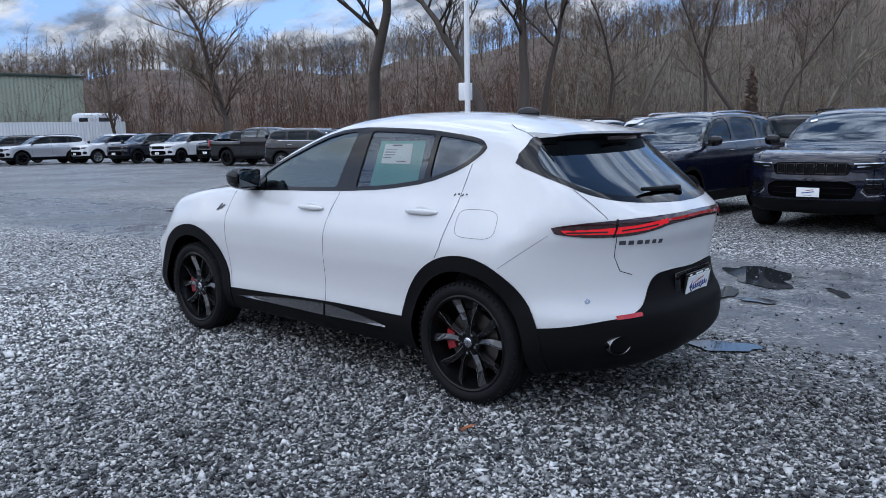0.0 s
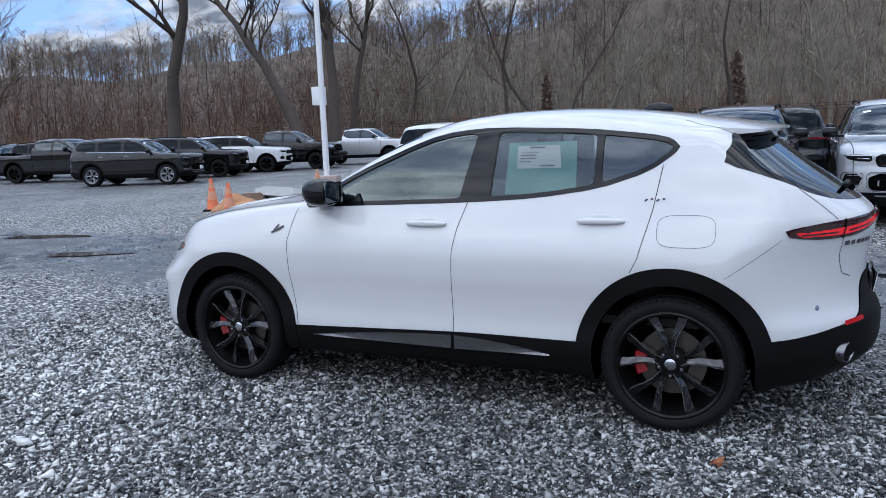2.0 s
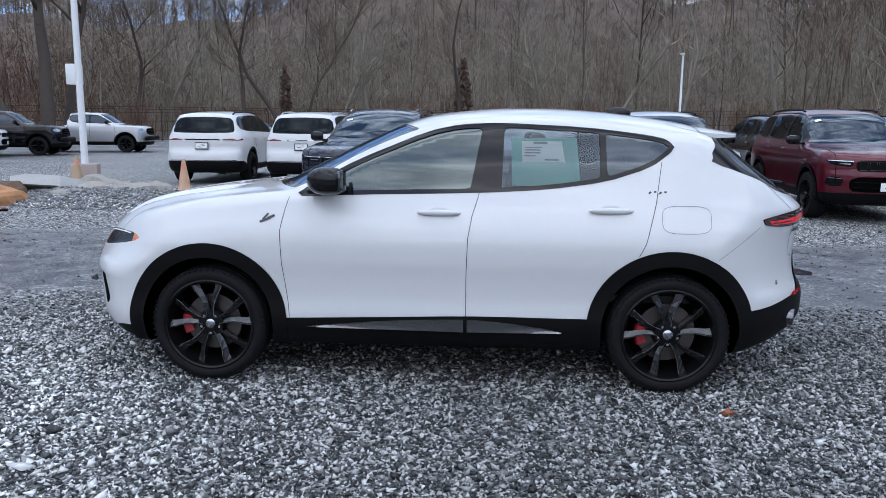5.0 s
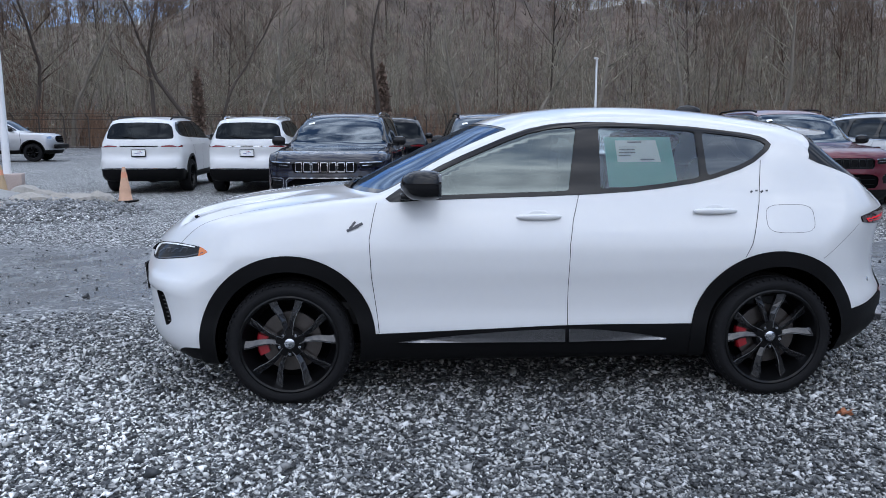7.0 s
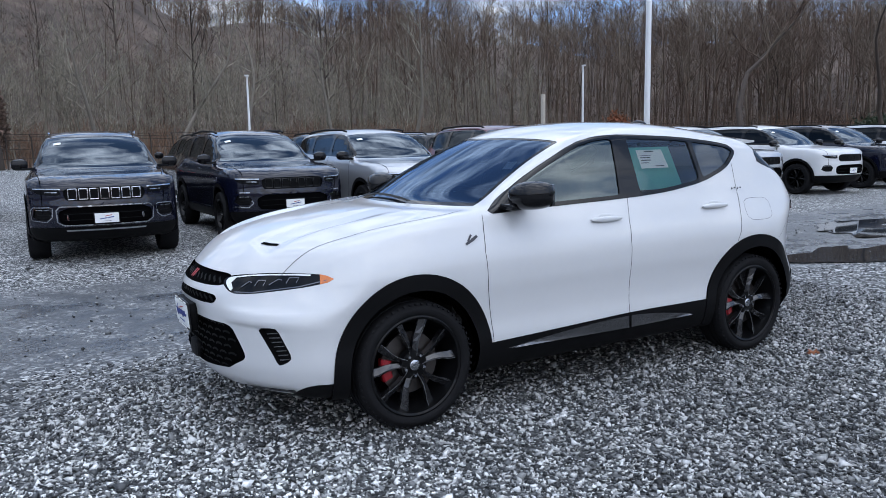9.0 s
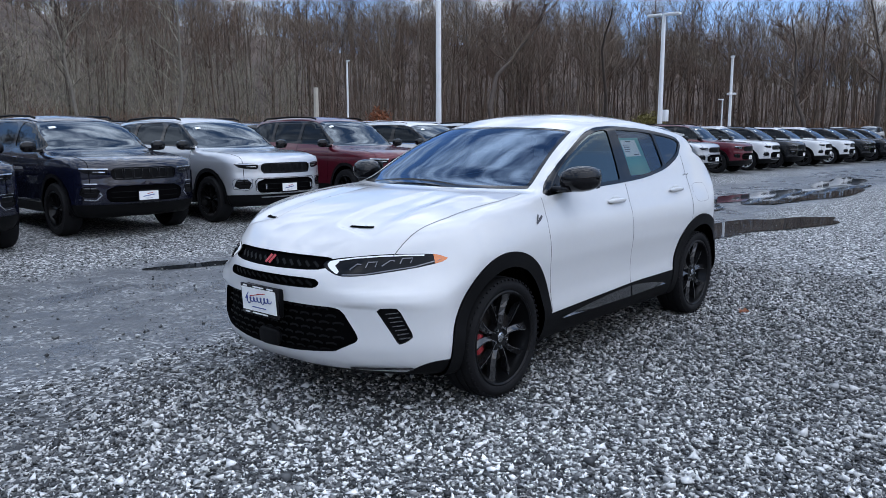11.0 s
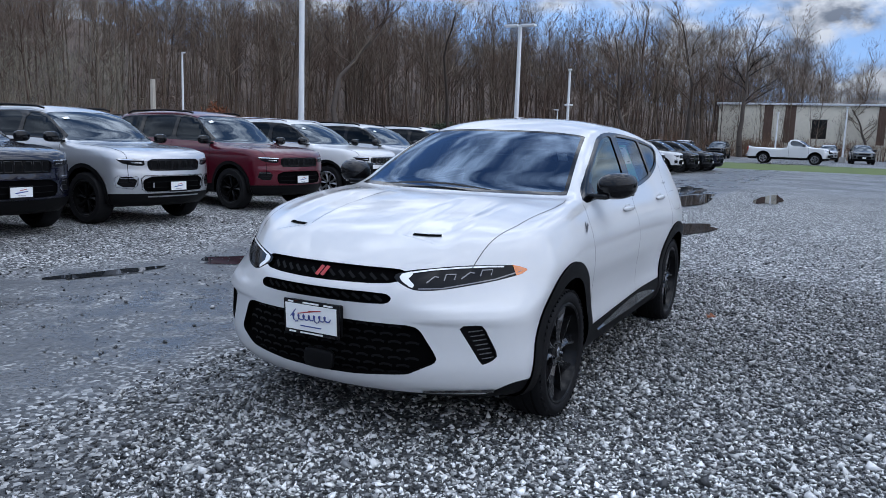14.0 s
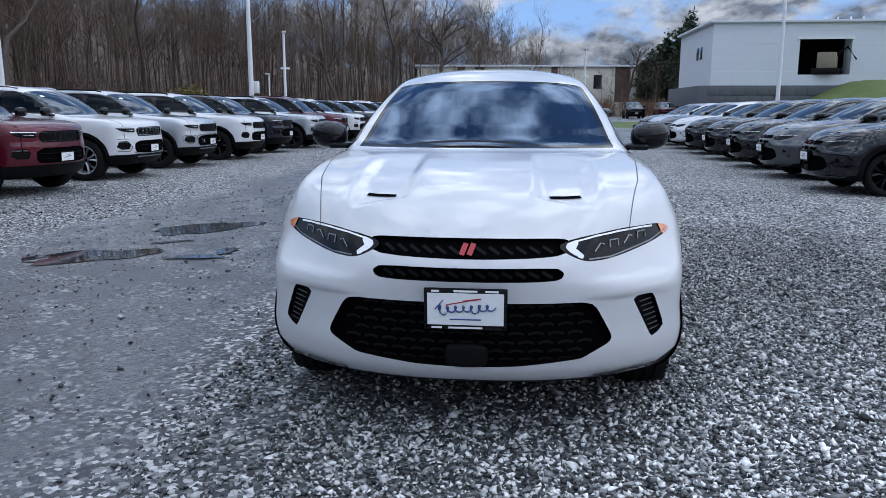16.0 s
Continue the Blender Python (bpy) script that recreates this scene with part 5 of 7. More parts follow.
        for ln in ([(0.93, 1.20), (0.98, 1.0), (0.96, 0.7), (0.92, 0.48)], [(-0.17, 1.24), (-0.16, 0.9), (-0.16, 0.48)], [(-1.18, 1.25), (-1.12, 1.0), (-1.0, 0.86)]):
            part("shut_line", ribbon(bvh, [(x, 0, z) for x, z in ln], (0, -sgn, 0), 0.008, 0.002), DARK, car)
        part("bonnet_line", ribbon(bvh, [(2.30, sgn * 0.74, 0), (1.6, sgn * 0.80, 0), (1.15, sgn * 0.80, 0)], (0, 0, -1), 0.009, 0.002), DARK, car)
        if style == "hooks":
            part("tow_hook", tube([(2.42, sgn * 0.45, 0.58), (2.465, sgn * 0.45, 0.58), (2.465, sgn * 0.45, 0.64), (2.42, sgn * 0.45, 0.64)], 0.014, 6), CHROME, car)
    gp = sh.panel("grille", gr, PLASTIC, car, -0.03, -0.03, "seven-slot grille")
    for i in range(7):
        yy = (i - 3) * 0.128
        bm = ribbon(bvh, [(0, yy - 0.050, 0.838), (0, yy - 0.050, 0.972), (0, yy + 0.050, 0.972), (0, yy + 0.050, 0.838), (0, yy - 0.050, 0.838)], (-1, 0, 0), 0.010, 0.002)
        part("grille_slot", bm, CHROME if chrome else GLOSS_BLACK, gp)
    lg = sh.panel("lower_grille", lo_, DARK, car, -0.02, -0.02)
    if style == "hooks":
        part("grille_frame", ribbon(bvh, [(0, -0.50, 0.502), (0, -0.575, 0.55), (0, -0.585, 0.70), (0, -0.54, 0.745), (0, 0.54, 0.745), (0, 0.585, 0.70), (0, 0.575, 0.55), (0, 0.50, 0.502), (0, -0.50, 0.502)], (-1, 0, 0), 0.016, 0.006), CHROME, car, "bright frame of the lower grille")
    part("skid_plate", ribbon(bvh, [(0, -0.48, 0.435), (0, 0.48, 0.435)], (-1, 0, 0), 0.022, 0.006), SILVER_RIM if style == "hooks" or chrome else PLASTIC, car, "bright skid plate" if style == "hooks" or chrome else "")
    part("rear_bumper_trim", ribbon(bvh, [(0, -0.80, 0.585), (0, 0.80, 0.585)], (1, 0, 0), 0.020, 0.006), CHROME, car, "thin bright line on the rear bumper")
    part("rear_wiper", tube([bvh.ray_cast(Vector((-3, 0.02, 1.26)), Vector((1, 0, 0)))[0] + Vector((-0.02, 0, 0)), bvh.ray_cast(Vector((-3, 0.38, 1.30)), Vector((1, 0, 0)))[0] + Vector((-0.015, 0, 0))], [0.014, 0.008], 5), PLASTIC, car)
    if chrome and style != "hooks":
        part("bumper_trim", ribbon(bvh, [(0, -0.58, 0.53), (0, -0.50, 0.492), (0, 0.50, 0.492), (0, 0.58, 0.53)], (-1, 0, 0), 0.014, 0.008), CHROME, car, "bright trim under the lower grille")
    for zz in (0.57, 0.65):
        part("grille_bar", ribbon(bvh, [(0, -0.5, zz), (0, 0.5, zz)], (-1, 0, 0), 0.010, -0.010), PLASTIC, lg)
    sh.panel("body", body, paint, car)
    for hx in (1.545, -1.42):
        for sgn in (1, -1):
            tyre_wheel(car, hx, sgn * 0.825, 0.385, 0.388, 0.26, 0.265, sgn, wheels, 0, False)
    plate(car, pose(2.476, 0, 0.585, 0, 0, 90), False)
    plate(car, pose(-2.435, 0, 0.93, 0, 0, -90), False)
    part("windscreen_tag", ribbon(bvh, [(0.56, -0.56, 0), (0.56, -0.46, 0)], (0, 0, -1), 0.07, 0.002), PAPER, car)
    part("tail_light_strip", ribbon(bvh, [(0, -0.42, 1.08), (0, 0.42, 1.08)], (1, 0, 0), 0.03, 0.004), GLOSS_BLACK if not chrome else CHROME, car)
    return car


def pickup(paint, label, group="", single=False):
    """A pickup truck with an open bed, crew cab or single cab."""
    cab = 0.12 if single else -0.68
    g, ends = suv_shape(bed=True, cab=cab)
    car = thing("pickup_truck", label, "truck", group=group)
    sh = Shell(g, *ends, 0.85, 40, 11, 56)
    body = sh.faces
    bvh = tree_of(sh, body)
    F = lambda p, lo: (lambda x, y, z: np.maximum(p(np.abs(y), z), lo - x))
    S = lambda p: (lambda x, y, z: np.maximum(p(x, z), 0.35 - np.abs(y)))
    for hx in (1.95, -1.72):
        ring = lambda x, y, z, r: np.maximum(np.hypot(x - hx, z - 0.45) - r, 0.5 - np.abs(y))
        body, inner = sh.cut(body, lambda x, y, z: ring(x, y, z, 0.54))
        clad, hole = sh.cut(inner, lambda x, y, z: ring(x, y, z, 0.49))
        for sgn in (1, -1):
            a, _ = sh.near(clad, lambda c: c[1] * sgn > 0)
            sh.panel("wheel_arch_cladding", a, PLASTIC, car, 0.015, 0.08)
            part("wheel_arch_liner", box((hx, sgn * 0.62, 0.72), (0.96, 0.30, 0.5)), DARK, car)
            tyre_wheel(car, hx, sgn * 0.87, 0.41, 0.412, 0.28, 0.27, sgn, "silver" if paint is PAINTS["white"] else "black", 0, False)
    body, low = sh.cut(body, lambda x, y, z: z - 0.52)
    sh.panel("lower_cladding", low, PLASTIC, car, 0.004, 0.03)
    dlo = polygon([(1.42, 1.36), (cab + 0.06, 1.40), (cab + 0.02, 1.74), (cab + 0.18, 1.79), (0.5, 1.80), (0.78, 1.74), (1.1, 1.56)], 1)
    body, win = sh.cut(body, S(dlo))
    band = polygon([(0.36, 1.2), (0.24, 1.2), (0.22, 2), (0.32, 2)], 0)
    fr_, pane = sh.cut(win, lambda x, y, z: np.maximum(dlo(x, z) + 0.03, -band(x, z) - (9 if single else 0)))
    for sgn in (1, -1):
        a, _ = sh.near(fr_, lambda c: c[1] * sgn > 0)
        sh.panel("window_surround", a, GLOSS_BLACK, car, 0.002, 0.02)
        for lo, hi in ((0.28, 3), (-3, 0.28)):
            a, _ = sh.near(pane, lambda c: c[1] * sgn > 0 and lo < c[0] < hi)
            sh.panel("side_window", a, GLASS_DARK, car, -0.004)
    xe = lambda x, y: x + 0.28 * y * y
    body, ws = sh.cut(body, lambda x, y, z: np.maximum(np.maximum(xe(x, y) - 1.56, 0.86 - xe(x, y)), np.maximum(np.abs(y) - 0.74, 1.2 - z)))
    sh.panel("windscreen", ws, GLASS_DARK, car, -0.003, 0.01)
    body, bd = sh.cut(body, lambda x, y, z: np.maximum(np.maximum(x - cab + 0.18, -2.80 - x), np.maximum(np.abs(y) - 0.84, 1.2 - z)))
    sh.panel("bed_floor", bd, DARK, car, -0.4, -0.4, "black load bed")
    body, gr = sh.cut(body, F(polygon([(-0.4, 1.16), (0.52, 1.16), (0.60, 1.0), (0.52, 0.84), (-0.4, 0.84)], 1), 2.2))
    body, hl = sh.cut(body, F(polygon([(0.62, 1.16), (0.95, 1.15), (0.95, 1.02), (0.66, 1.0)], 1), 2.2))
    gp = sh.panel("grille", gr, DARK, car, -0.03, -0.03)
    for zz in (0.90, 0.98, 1.06):
        part("grille_bar", ribbon(bvh, [(0, -0.5, zz), (0, 0.5, zz)], (-1, 0, 0), 0.02, -0.01), PLASTIC, gp)
    for sgn in (1, -1):
        a, _ = sh.near(hl, lambda c: c[1] * sgn > 0)
        sh.panel("headlight", a, REFLECTOR, car, -0.002, 0.02)
    part("front_bumper", blob((2.92, 0, 0.68), (0.13, 0.93, 0.11), 5, 16, 10), PLASTIC, car)
    part("rear_bumper", blob((-2.95, 0, 0.62), (0.11, 0.90, 0.10), 5, 16, 10), CHROME if paint is PAINTS["white"] else PLASTIC, car)
    for sgn in (1, -1):
        part("tail_light", box((-2.87, sgn * 0.93, 1.12), (0.08, 0.14, 0.34), 0.02), TAIL, car)
        part("door_mirror", blob((1.15, sgn * 1.13, 1.44), (0.07, 0.13, 0.11), 3, 12, 8), GLOSS_BLACK, car)
        for ln in ([(1.45, 1.34), (1.5, 1.0), (1.45, 0.55)], *([] if single else [[(0.30, 1.38), (0.30, 0.55)]]), [(cab - 0.04, 1.40), (cab - 0.02, 0.55)]):
            part("shut_line", ribbon(bvh, [(x, 0, z) for x, z in ln], (0, -sgn, 0), 0.012, 0.002), DARK, car)
    sh.panel("body", body, paint, car)
    return car


# ---- ground: one sheet of gravel lot that rises into the wooded hill ----
def hill_height(x, y):
    """Height of the ground: flat lot, a wooded hill round two sides, an unseen rise added opposite."""
    r = np.hypot(x, y)
    az = np.degrees(np.arctan2(y, x))
    # azimuths 0 to 148: unseen bare rise, added to darken low reflections
    top_h = np.interp(az, [-180, -175, -170, -165, -160, -145, -130, -119, -111, -104, -96, -85, -77, -71, -66, -60, -46, -28, -15, 0, 40, 90, 125, 148, 180], [4, 6, 10, 16, 21, 25, 27, 26, 28, 34, 42, 42, 36, 29, 24, 22, 21, 17, 12, 12, 22, 24, 20, 3, 0])
    start = np.interp(az, [-180, -165, -140, -110, -60, -20, 20, 120, 180], [120, 105, 88, 66, 64, 90, 80, 80, 140])
    t = np.clip((r - start) / 135.0, 0, 1)
    lump = 1 + 0.10 * np.sin(az * 0.21 + 1.0) + 0.05 * np.sin(az * 0.63)
    far = np.clip((r - start - 135) / 700.0, 0, 1)
    end_rise = np.clip((-50.0 - x) / 9.0, 0, 1)
    return 0.35 * end_rise * end_rise * (3 - 2 * end_rise) + top_h * lump * (t * t * (3 - 2 * t)) + 26 * far * np.interp(az, [-180, -150, -20, 10, 60, 180], [0.3, 1, 1, 0.3, 0, 0.1])


def gravel_mat():
    m = bpy.data.materials.new("gravel_and_leaf_litter")
    m.use_nodes = True
    t = m.node_tree
    N = lambda kind: t.nodes.new(kind)
    L = t.links.new
    b = t.nodes["Principled BSDF"]
    geo = N("ShaderNodeNewGeometry")
    sep = N("ShaderNodeSeparateXYZ"); L(geo.outputs["Position"], sep.inputs[0])

    def math_(op, a, bb=None, c=None):
        n = N("ShaderNodeMath"); n.operation = op
        for i, v in enumerate((a, bb, c)):
            if v is None:
                continue
            if isinstance(v, (int, float)):
                n.inputs[i].default_value = v
            else:
                L(v, n.inputs[i])
        return n.outputs[0]

    def noise_(scale, detail=5, rough=0.55):
        n = N("ShaderNodeTexNoise"); n.inputs["Scale"].default_value = scale; n.inputs["Detail"].default_value = detail; n.inputs["Roughness"].default_value = rough
        L(geo.outputs["Position"], n.inputs["Vector"])
        return n.outputs[0]

    def ramp_(v, stops):
        n = N("ShaderNodeValToRGB")
        while len(n.color_ramp.elements) < len(stops):
            n.color_ramp.elements.new(0.5)
        for e, (p, c) in zip(n.color_ramp.elements, stops):
            e.position = p
            e.color = (*c, 1) if isinstance(c, tuple) else (c, c, c, 1)
        L(v, n.inputs[0])
        return n.outputs[0]

    def mix_(f, a, bb):
        n = N("ShaderNodeMix"); n.data_type = "RGBA"
        L(f, n.inputs["Factor"])
        for s, v in ((6, a), (7, bb)):
            if isinstance(v, tuple):
                n.inputs[s].default_value = (*v, 1)
            else:
                L(v, n.inputs[s])
        return n.outputs[2]

    def smooth_(v, a, bb):
        n = N("ShaderNodeMapRange"); n.interpolation_type = "SMOOTHSTEP"
        n.inputs["From Min"].default_value, n.inputs["From Max"].default_value = a, bb
        L(v, n.inputs["Value"])
        return n.outputs[0]

    # stones
    vor = N("ShaderNodeTexVoronoi"); vor.inputs["Scale"].default_value = 42
    L(geo.outputs["Position"], vor.inputs["Vector"])
    csep = N("ShaderNodeSeparateColor"); L(vor.outputs["Color"], csep.inputs[0])
    stone = ramp_(csep.outputs[0], [(0.0, (0.010, 0.011, 0.012)), (0.45, (0.050, 0.053, 0.055)), (0.74, (0.25, 0.255, 0.252)), (1.0, (0.78, 0.78, 0.76))])
    big = noise_(0.35, 6)
    mid = noise_(2.6, 6)
    # wet, worn track
    yy = math_("ADD", sep.outputs[1], 3.0)
    wob = math_("MULTIPLY_ADD", noise_(0.22, 3), 2.4, -1.2)
    band = math_("ABSOLUTE", math_("ADD", yy, wob))
    track = math_("SUBTRACT", 1.0, smooth_(band, 1.3, 2.3))
    far_x = smooth_(sep.outputs[0], 12.0, 20.0)
    far_m = smooth_(sep.outputs[0], -14.0, -30.0)
    track = math_("MAXIMUM", track, math_("MULTIPLY", math_("MAXIMUM", far_x, far_m), 0.75))
    mud = mix_(mid, (0.035, 0.038, 0.042), (0.095, 0.098, 0.102))
    grit = math_("MULTIPLY", smooth_(mid, 0.40, 0.62), 0.7)
    wear = math_("MULTIPLY", track, math_("SUBTRACT", 1.0, math_("MULTIPLY", grit, 0.6)))
    # ground colour darkened round the car, standing in for shade between the loose stones
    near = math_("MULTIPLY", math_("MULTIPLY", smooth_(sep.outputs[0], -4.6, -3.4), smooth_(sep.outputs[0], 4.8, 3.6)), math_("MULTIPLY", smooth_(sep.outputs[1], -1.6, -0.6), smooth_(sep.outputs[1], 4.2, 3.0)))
    gap_shade = mix_(mid, (0.018, 0.019, 0.021), (0.060, 0.062, 0.066))
    stone = mix_(math_("MULTIPLY", near, 0.5), stone, gap_shade)
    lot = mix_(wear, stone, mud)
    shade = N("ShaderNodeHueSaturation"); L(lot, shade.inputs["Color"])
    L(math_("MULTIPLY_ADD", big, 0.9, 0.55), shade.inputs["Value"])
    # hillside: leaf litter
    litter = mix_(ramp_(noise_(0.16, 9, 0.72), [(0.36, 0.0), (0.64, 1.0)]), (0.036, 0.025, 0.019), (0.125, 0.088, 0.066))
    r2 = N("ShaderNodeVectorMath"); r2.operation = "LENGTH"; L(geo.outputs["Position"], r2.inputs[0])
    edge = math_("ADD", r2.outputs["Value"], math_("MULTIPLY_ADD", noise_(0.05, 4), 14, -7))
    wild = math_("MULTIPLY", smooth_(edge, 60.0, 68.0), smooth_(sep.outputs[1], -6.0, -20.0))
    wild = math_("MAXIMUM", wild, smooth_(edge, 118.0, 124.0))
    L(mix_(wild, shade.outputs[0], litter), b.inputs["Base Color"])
    rough_ = math_("SUBTRACT", 0.70, math_("MULTIPLY", wear, math_("MULTIPLY_ADD", smooth_(big, 0.35, 0.65), 0.32, 0.28)))
    L(math_("MAXIMUM", rough_, math_("MULTIPLY", wild, 0.9)), b.inputs["Roughness"])
    b.inputs["Specular IOR Level"].default_value = 0.5
    h1 = math_("MULTIPLY", math_("SUBTRACT", 1.0, vor.outputs["Distance"]), math_("SUBTRACT", 1.0, math_("MULTIPLY", wear, 0.85)))
    hh = math_("MULTIPLY_ADD", noise_(9, 6), 0.5, h1)
    bp = N("ShaderNodeBump"); bp.inputs["Strength"].default_value = 0.75; bp.inputs["Distance"].default_value = 0.018
    L(hh, bp.inputs["Height"]); L(bp.outputs[0], b.inputs["Normal"])
    return m


radii = np.concatenate([np.linspace(0.5, 60, 40), np.linspace(64, 260, 50), np.array([300, 380, 500, 700, 1000, 1500, 2200, 3500])])
NA = 240
ang = np.linspace(0, 2 * np.pi, NA, endpoint=False)
RR, AA = np.meshgrid(radii, ang, indexing="ij")
GX, GY = RR * np.cos(AA), RR * np.sin(AA)
GZ = hill_height(GX, GY)
gv = np.concatenate([[[0, 0, 0]], np.stack([GX, GY, GZ], -1).reshape(-1, 3)])
gt = [(0, 1 + j, 1 + (j + 1) % NA) for j in range(NA)]
for i in range(len(radii) - 1):
    for j in range(NA):
        a, b_ = 1 + i * NA + j, 1 + i * NA + (j + 1) % NA
        c, d = a + NA, b_ + NA
        gt += [(a, c, d), (a, d, b_)]
me = big_mesh("ground", gv, np.array(gt))
me.shade_smooth()
GRAVEL = gravel_mat()
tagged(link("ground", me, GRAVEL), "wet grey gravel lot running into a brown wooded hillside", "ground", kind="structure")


# ---- loose stones ----
def stone_field(count, rng, place, size):
    """Crushed stones: squashed six-sided lumps, each turned at random."""
    base = np.array([(1.1, 0, 0), (-0.6, 0.95, 0), (-0.6, -0.95, 0), (0, 0, 1), (0, 0, -1)], float)
    tri = np.array([(0, 1, 3), (1, 2, 3), (2, 0, 3), (1, 0, 4), (2, 1, 4), (0, 2, 4)])
    P = place(count)
    n = len(P)
    s = size * np.exp(rng.normal(0, 0.36, n))
    sc = s[:, None] * np.stack([rng.uniform(0.75, 1.25, n), rng.uniform(0.6, 1.0, n), rng.uniform(0.40, 0.75, n)], -1)
    v = base[None] * sc[:, None, :]
    v = v + rng.normal(0, 0.22, (n, 5, 3)) * s[:, None, None]
    q = rng.normal(0, 1, (n, 4)); q /= np.linalg.norm(q, axis=1)[:, None]
    w, x, y, z = q.T
    R = np.stack([1 - 2 * (y * y + z * z), 2 * (x * y - z * w), 2 * (x * z + y * w), 2 * (x * y + z * w), 1 - 2 * (x * x + z * z), 2 * (y * z - x * w), 2 * (x * z - y * w), 2 * (y * z + x * w), 1 - 2 * (x * x + y * y)], -1).reshape(n, 3, 3)
    flat = rng.uniform(0.35, 1.0, n)
    v = np.einsum("nij,nkj->nki", R, v)
    v[:, :, 2] *= 0.75
    v[:, :, 0] += P[:, 0:1]; v[:, :, 1] += P[:, 1:2]; v[:, :, 2] += (s * 0.42)[:, None] * flat[:, None]
    T = (tri[None] + 5 * np.arange(n)[:, None, None]).reshape(-1, 3)
    return v.reshape(-1, 3), T


rng = np.random.default_rng(5)


def gravel_places(n):
    """Loose stones lie thick where nobody drives, thin on the worn track."""
    m = int(n * 0.78)
    x = rng.uniform(-4.0, 4.2, m * 3); y = rng.uniform(-1.3, 3.6, m * 3)
    keep = np.where((np.abs(x) < 1.9) & (np.abs(y) < 0.6), 0.35, 1.0) * np.where(y < -0.55 + 0.25 * np.sin(x * 2.1), 0.2, 1.0)
    edge = np.clip((x + 4.0) / 0.8, 0.1, 1) * np.clip((4.2 - x) / 0.8, 0.1, 1) * np.clip((3.6 - y) / 0.8, 0.1, 1)
    ok = rng.uniform(0, 1, len(x)) < keep * edge
    p = np.stack([x[ok], y[ok]], -1)[:m]
    k = n - m
    far = np.stack([rng.uniform(-8, 8.5, k), rng.uniform(-7.5, 4.5, k)], -1)
    hide = (far[:, 1] > -1.0) & (far[:, 1] < 3.4) & (np.abs(far[:, 0]) < 3.8)
    thin = (far[:, 1] > -5.0 + 0.4 * np.sin(far[:, 0])) & (far[:, 1] < -0.8) & (rng.uniform(0, 1, k) > 0.25)
    return np.concatenate([p, far[~thin & ~hide]])


V, T = stone_field(145000, rng, gravel_places, 0.0114)
STONE = bpy.data.materials.new("crushed_stone")
STONE.use_nodes = True
st_t = STONE.node_tree
st_g = st_t.nodes.new("ShaderNodeNewGeometry")
st_r = st_t.nodes.new("ShaderNodeValToRGB")
for p_, c_ in ((0.30, (0.055, 0.058, 0.060)), (0.54, (0.25, 0.255, 0.252)), (0.78, (0.66, 0.66, 0.64))):
    e_ = st_r.color_ramp.elements.new(p_); e_.color = (*c_, 1)
st_r.color_ramp.elements[0].color = (0.012, 0.013, 0.015, 1)
st_r.color_ramp.elements[-1].color = (0.85, 0.85, 0.85, 1)
st_t.links.new(st_g.outputs["Random Per Island"], st_r.inputs[0])
st_n = st_t.nodes.new("ShaderNodeTexNoise")
st_n.inputs["Scale"].default_value, st_n.inputs["Detail"].default_value = 0.55, 5
st_s = st_t.nodes.new("ShaderNodeSeparateXYZ")
st_t.links.new(st_g.outputs["Position"], st_n.inputs["Vector"]); st_t.links.new(st_g.outputs["Position"], st_s.inputs[0])
# the stones are paler towards the car's nose
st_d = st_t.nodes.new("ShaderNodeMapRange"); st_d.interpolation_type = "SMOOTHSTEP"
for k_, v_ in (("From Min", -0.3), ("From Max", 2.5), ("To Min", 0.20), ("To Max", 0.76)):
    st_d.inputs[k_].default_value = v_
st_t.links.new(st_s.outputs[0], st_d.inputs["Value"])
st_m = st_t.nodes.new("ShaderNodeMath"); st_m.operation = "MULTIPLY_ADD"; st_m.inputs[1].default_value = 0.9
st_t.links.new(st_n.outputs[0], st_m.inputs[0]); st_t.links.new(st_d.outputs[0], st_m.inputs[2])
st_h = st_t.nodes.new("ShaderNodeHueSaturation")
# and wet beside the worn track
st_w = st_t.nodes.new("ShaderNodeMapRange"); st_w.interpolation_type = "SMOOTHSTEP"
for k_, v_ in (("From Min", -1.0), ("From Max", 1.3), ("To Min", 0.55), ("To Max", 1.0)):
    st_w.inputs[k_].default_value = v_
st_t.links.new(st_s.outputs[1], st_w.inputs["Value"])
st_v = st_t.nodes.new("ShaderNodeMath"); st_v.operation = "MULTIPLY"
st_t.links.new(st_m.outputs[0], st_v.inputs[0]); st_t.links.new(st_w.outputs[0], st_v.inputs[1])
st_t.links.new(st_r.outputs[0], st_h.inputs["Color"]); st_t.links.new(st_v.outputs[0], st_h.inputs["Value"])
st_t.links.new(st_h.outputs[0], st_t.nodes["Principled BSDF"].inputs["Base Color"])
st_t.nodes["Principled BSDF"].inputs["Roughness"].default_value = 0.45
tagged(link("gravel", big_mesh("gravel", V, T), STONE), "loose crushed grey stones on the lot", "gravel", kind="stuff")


# ---- puddles ----
WATER = mat("puddle_water", (0.018, 0.020, 0.022), 0.03, spec=0.8)


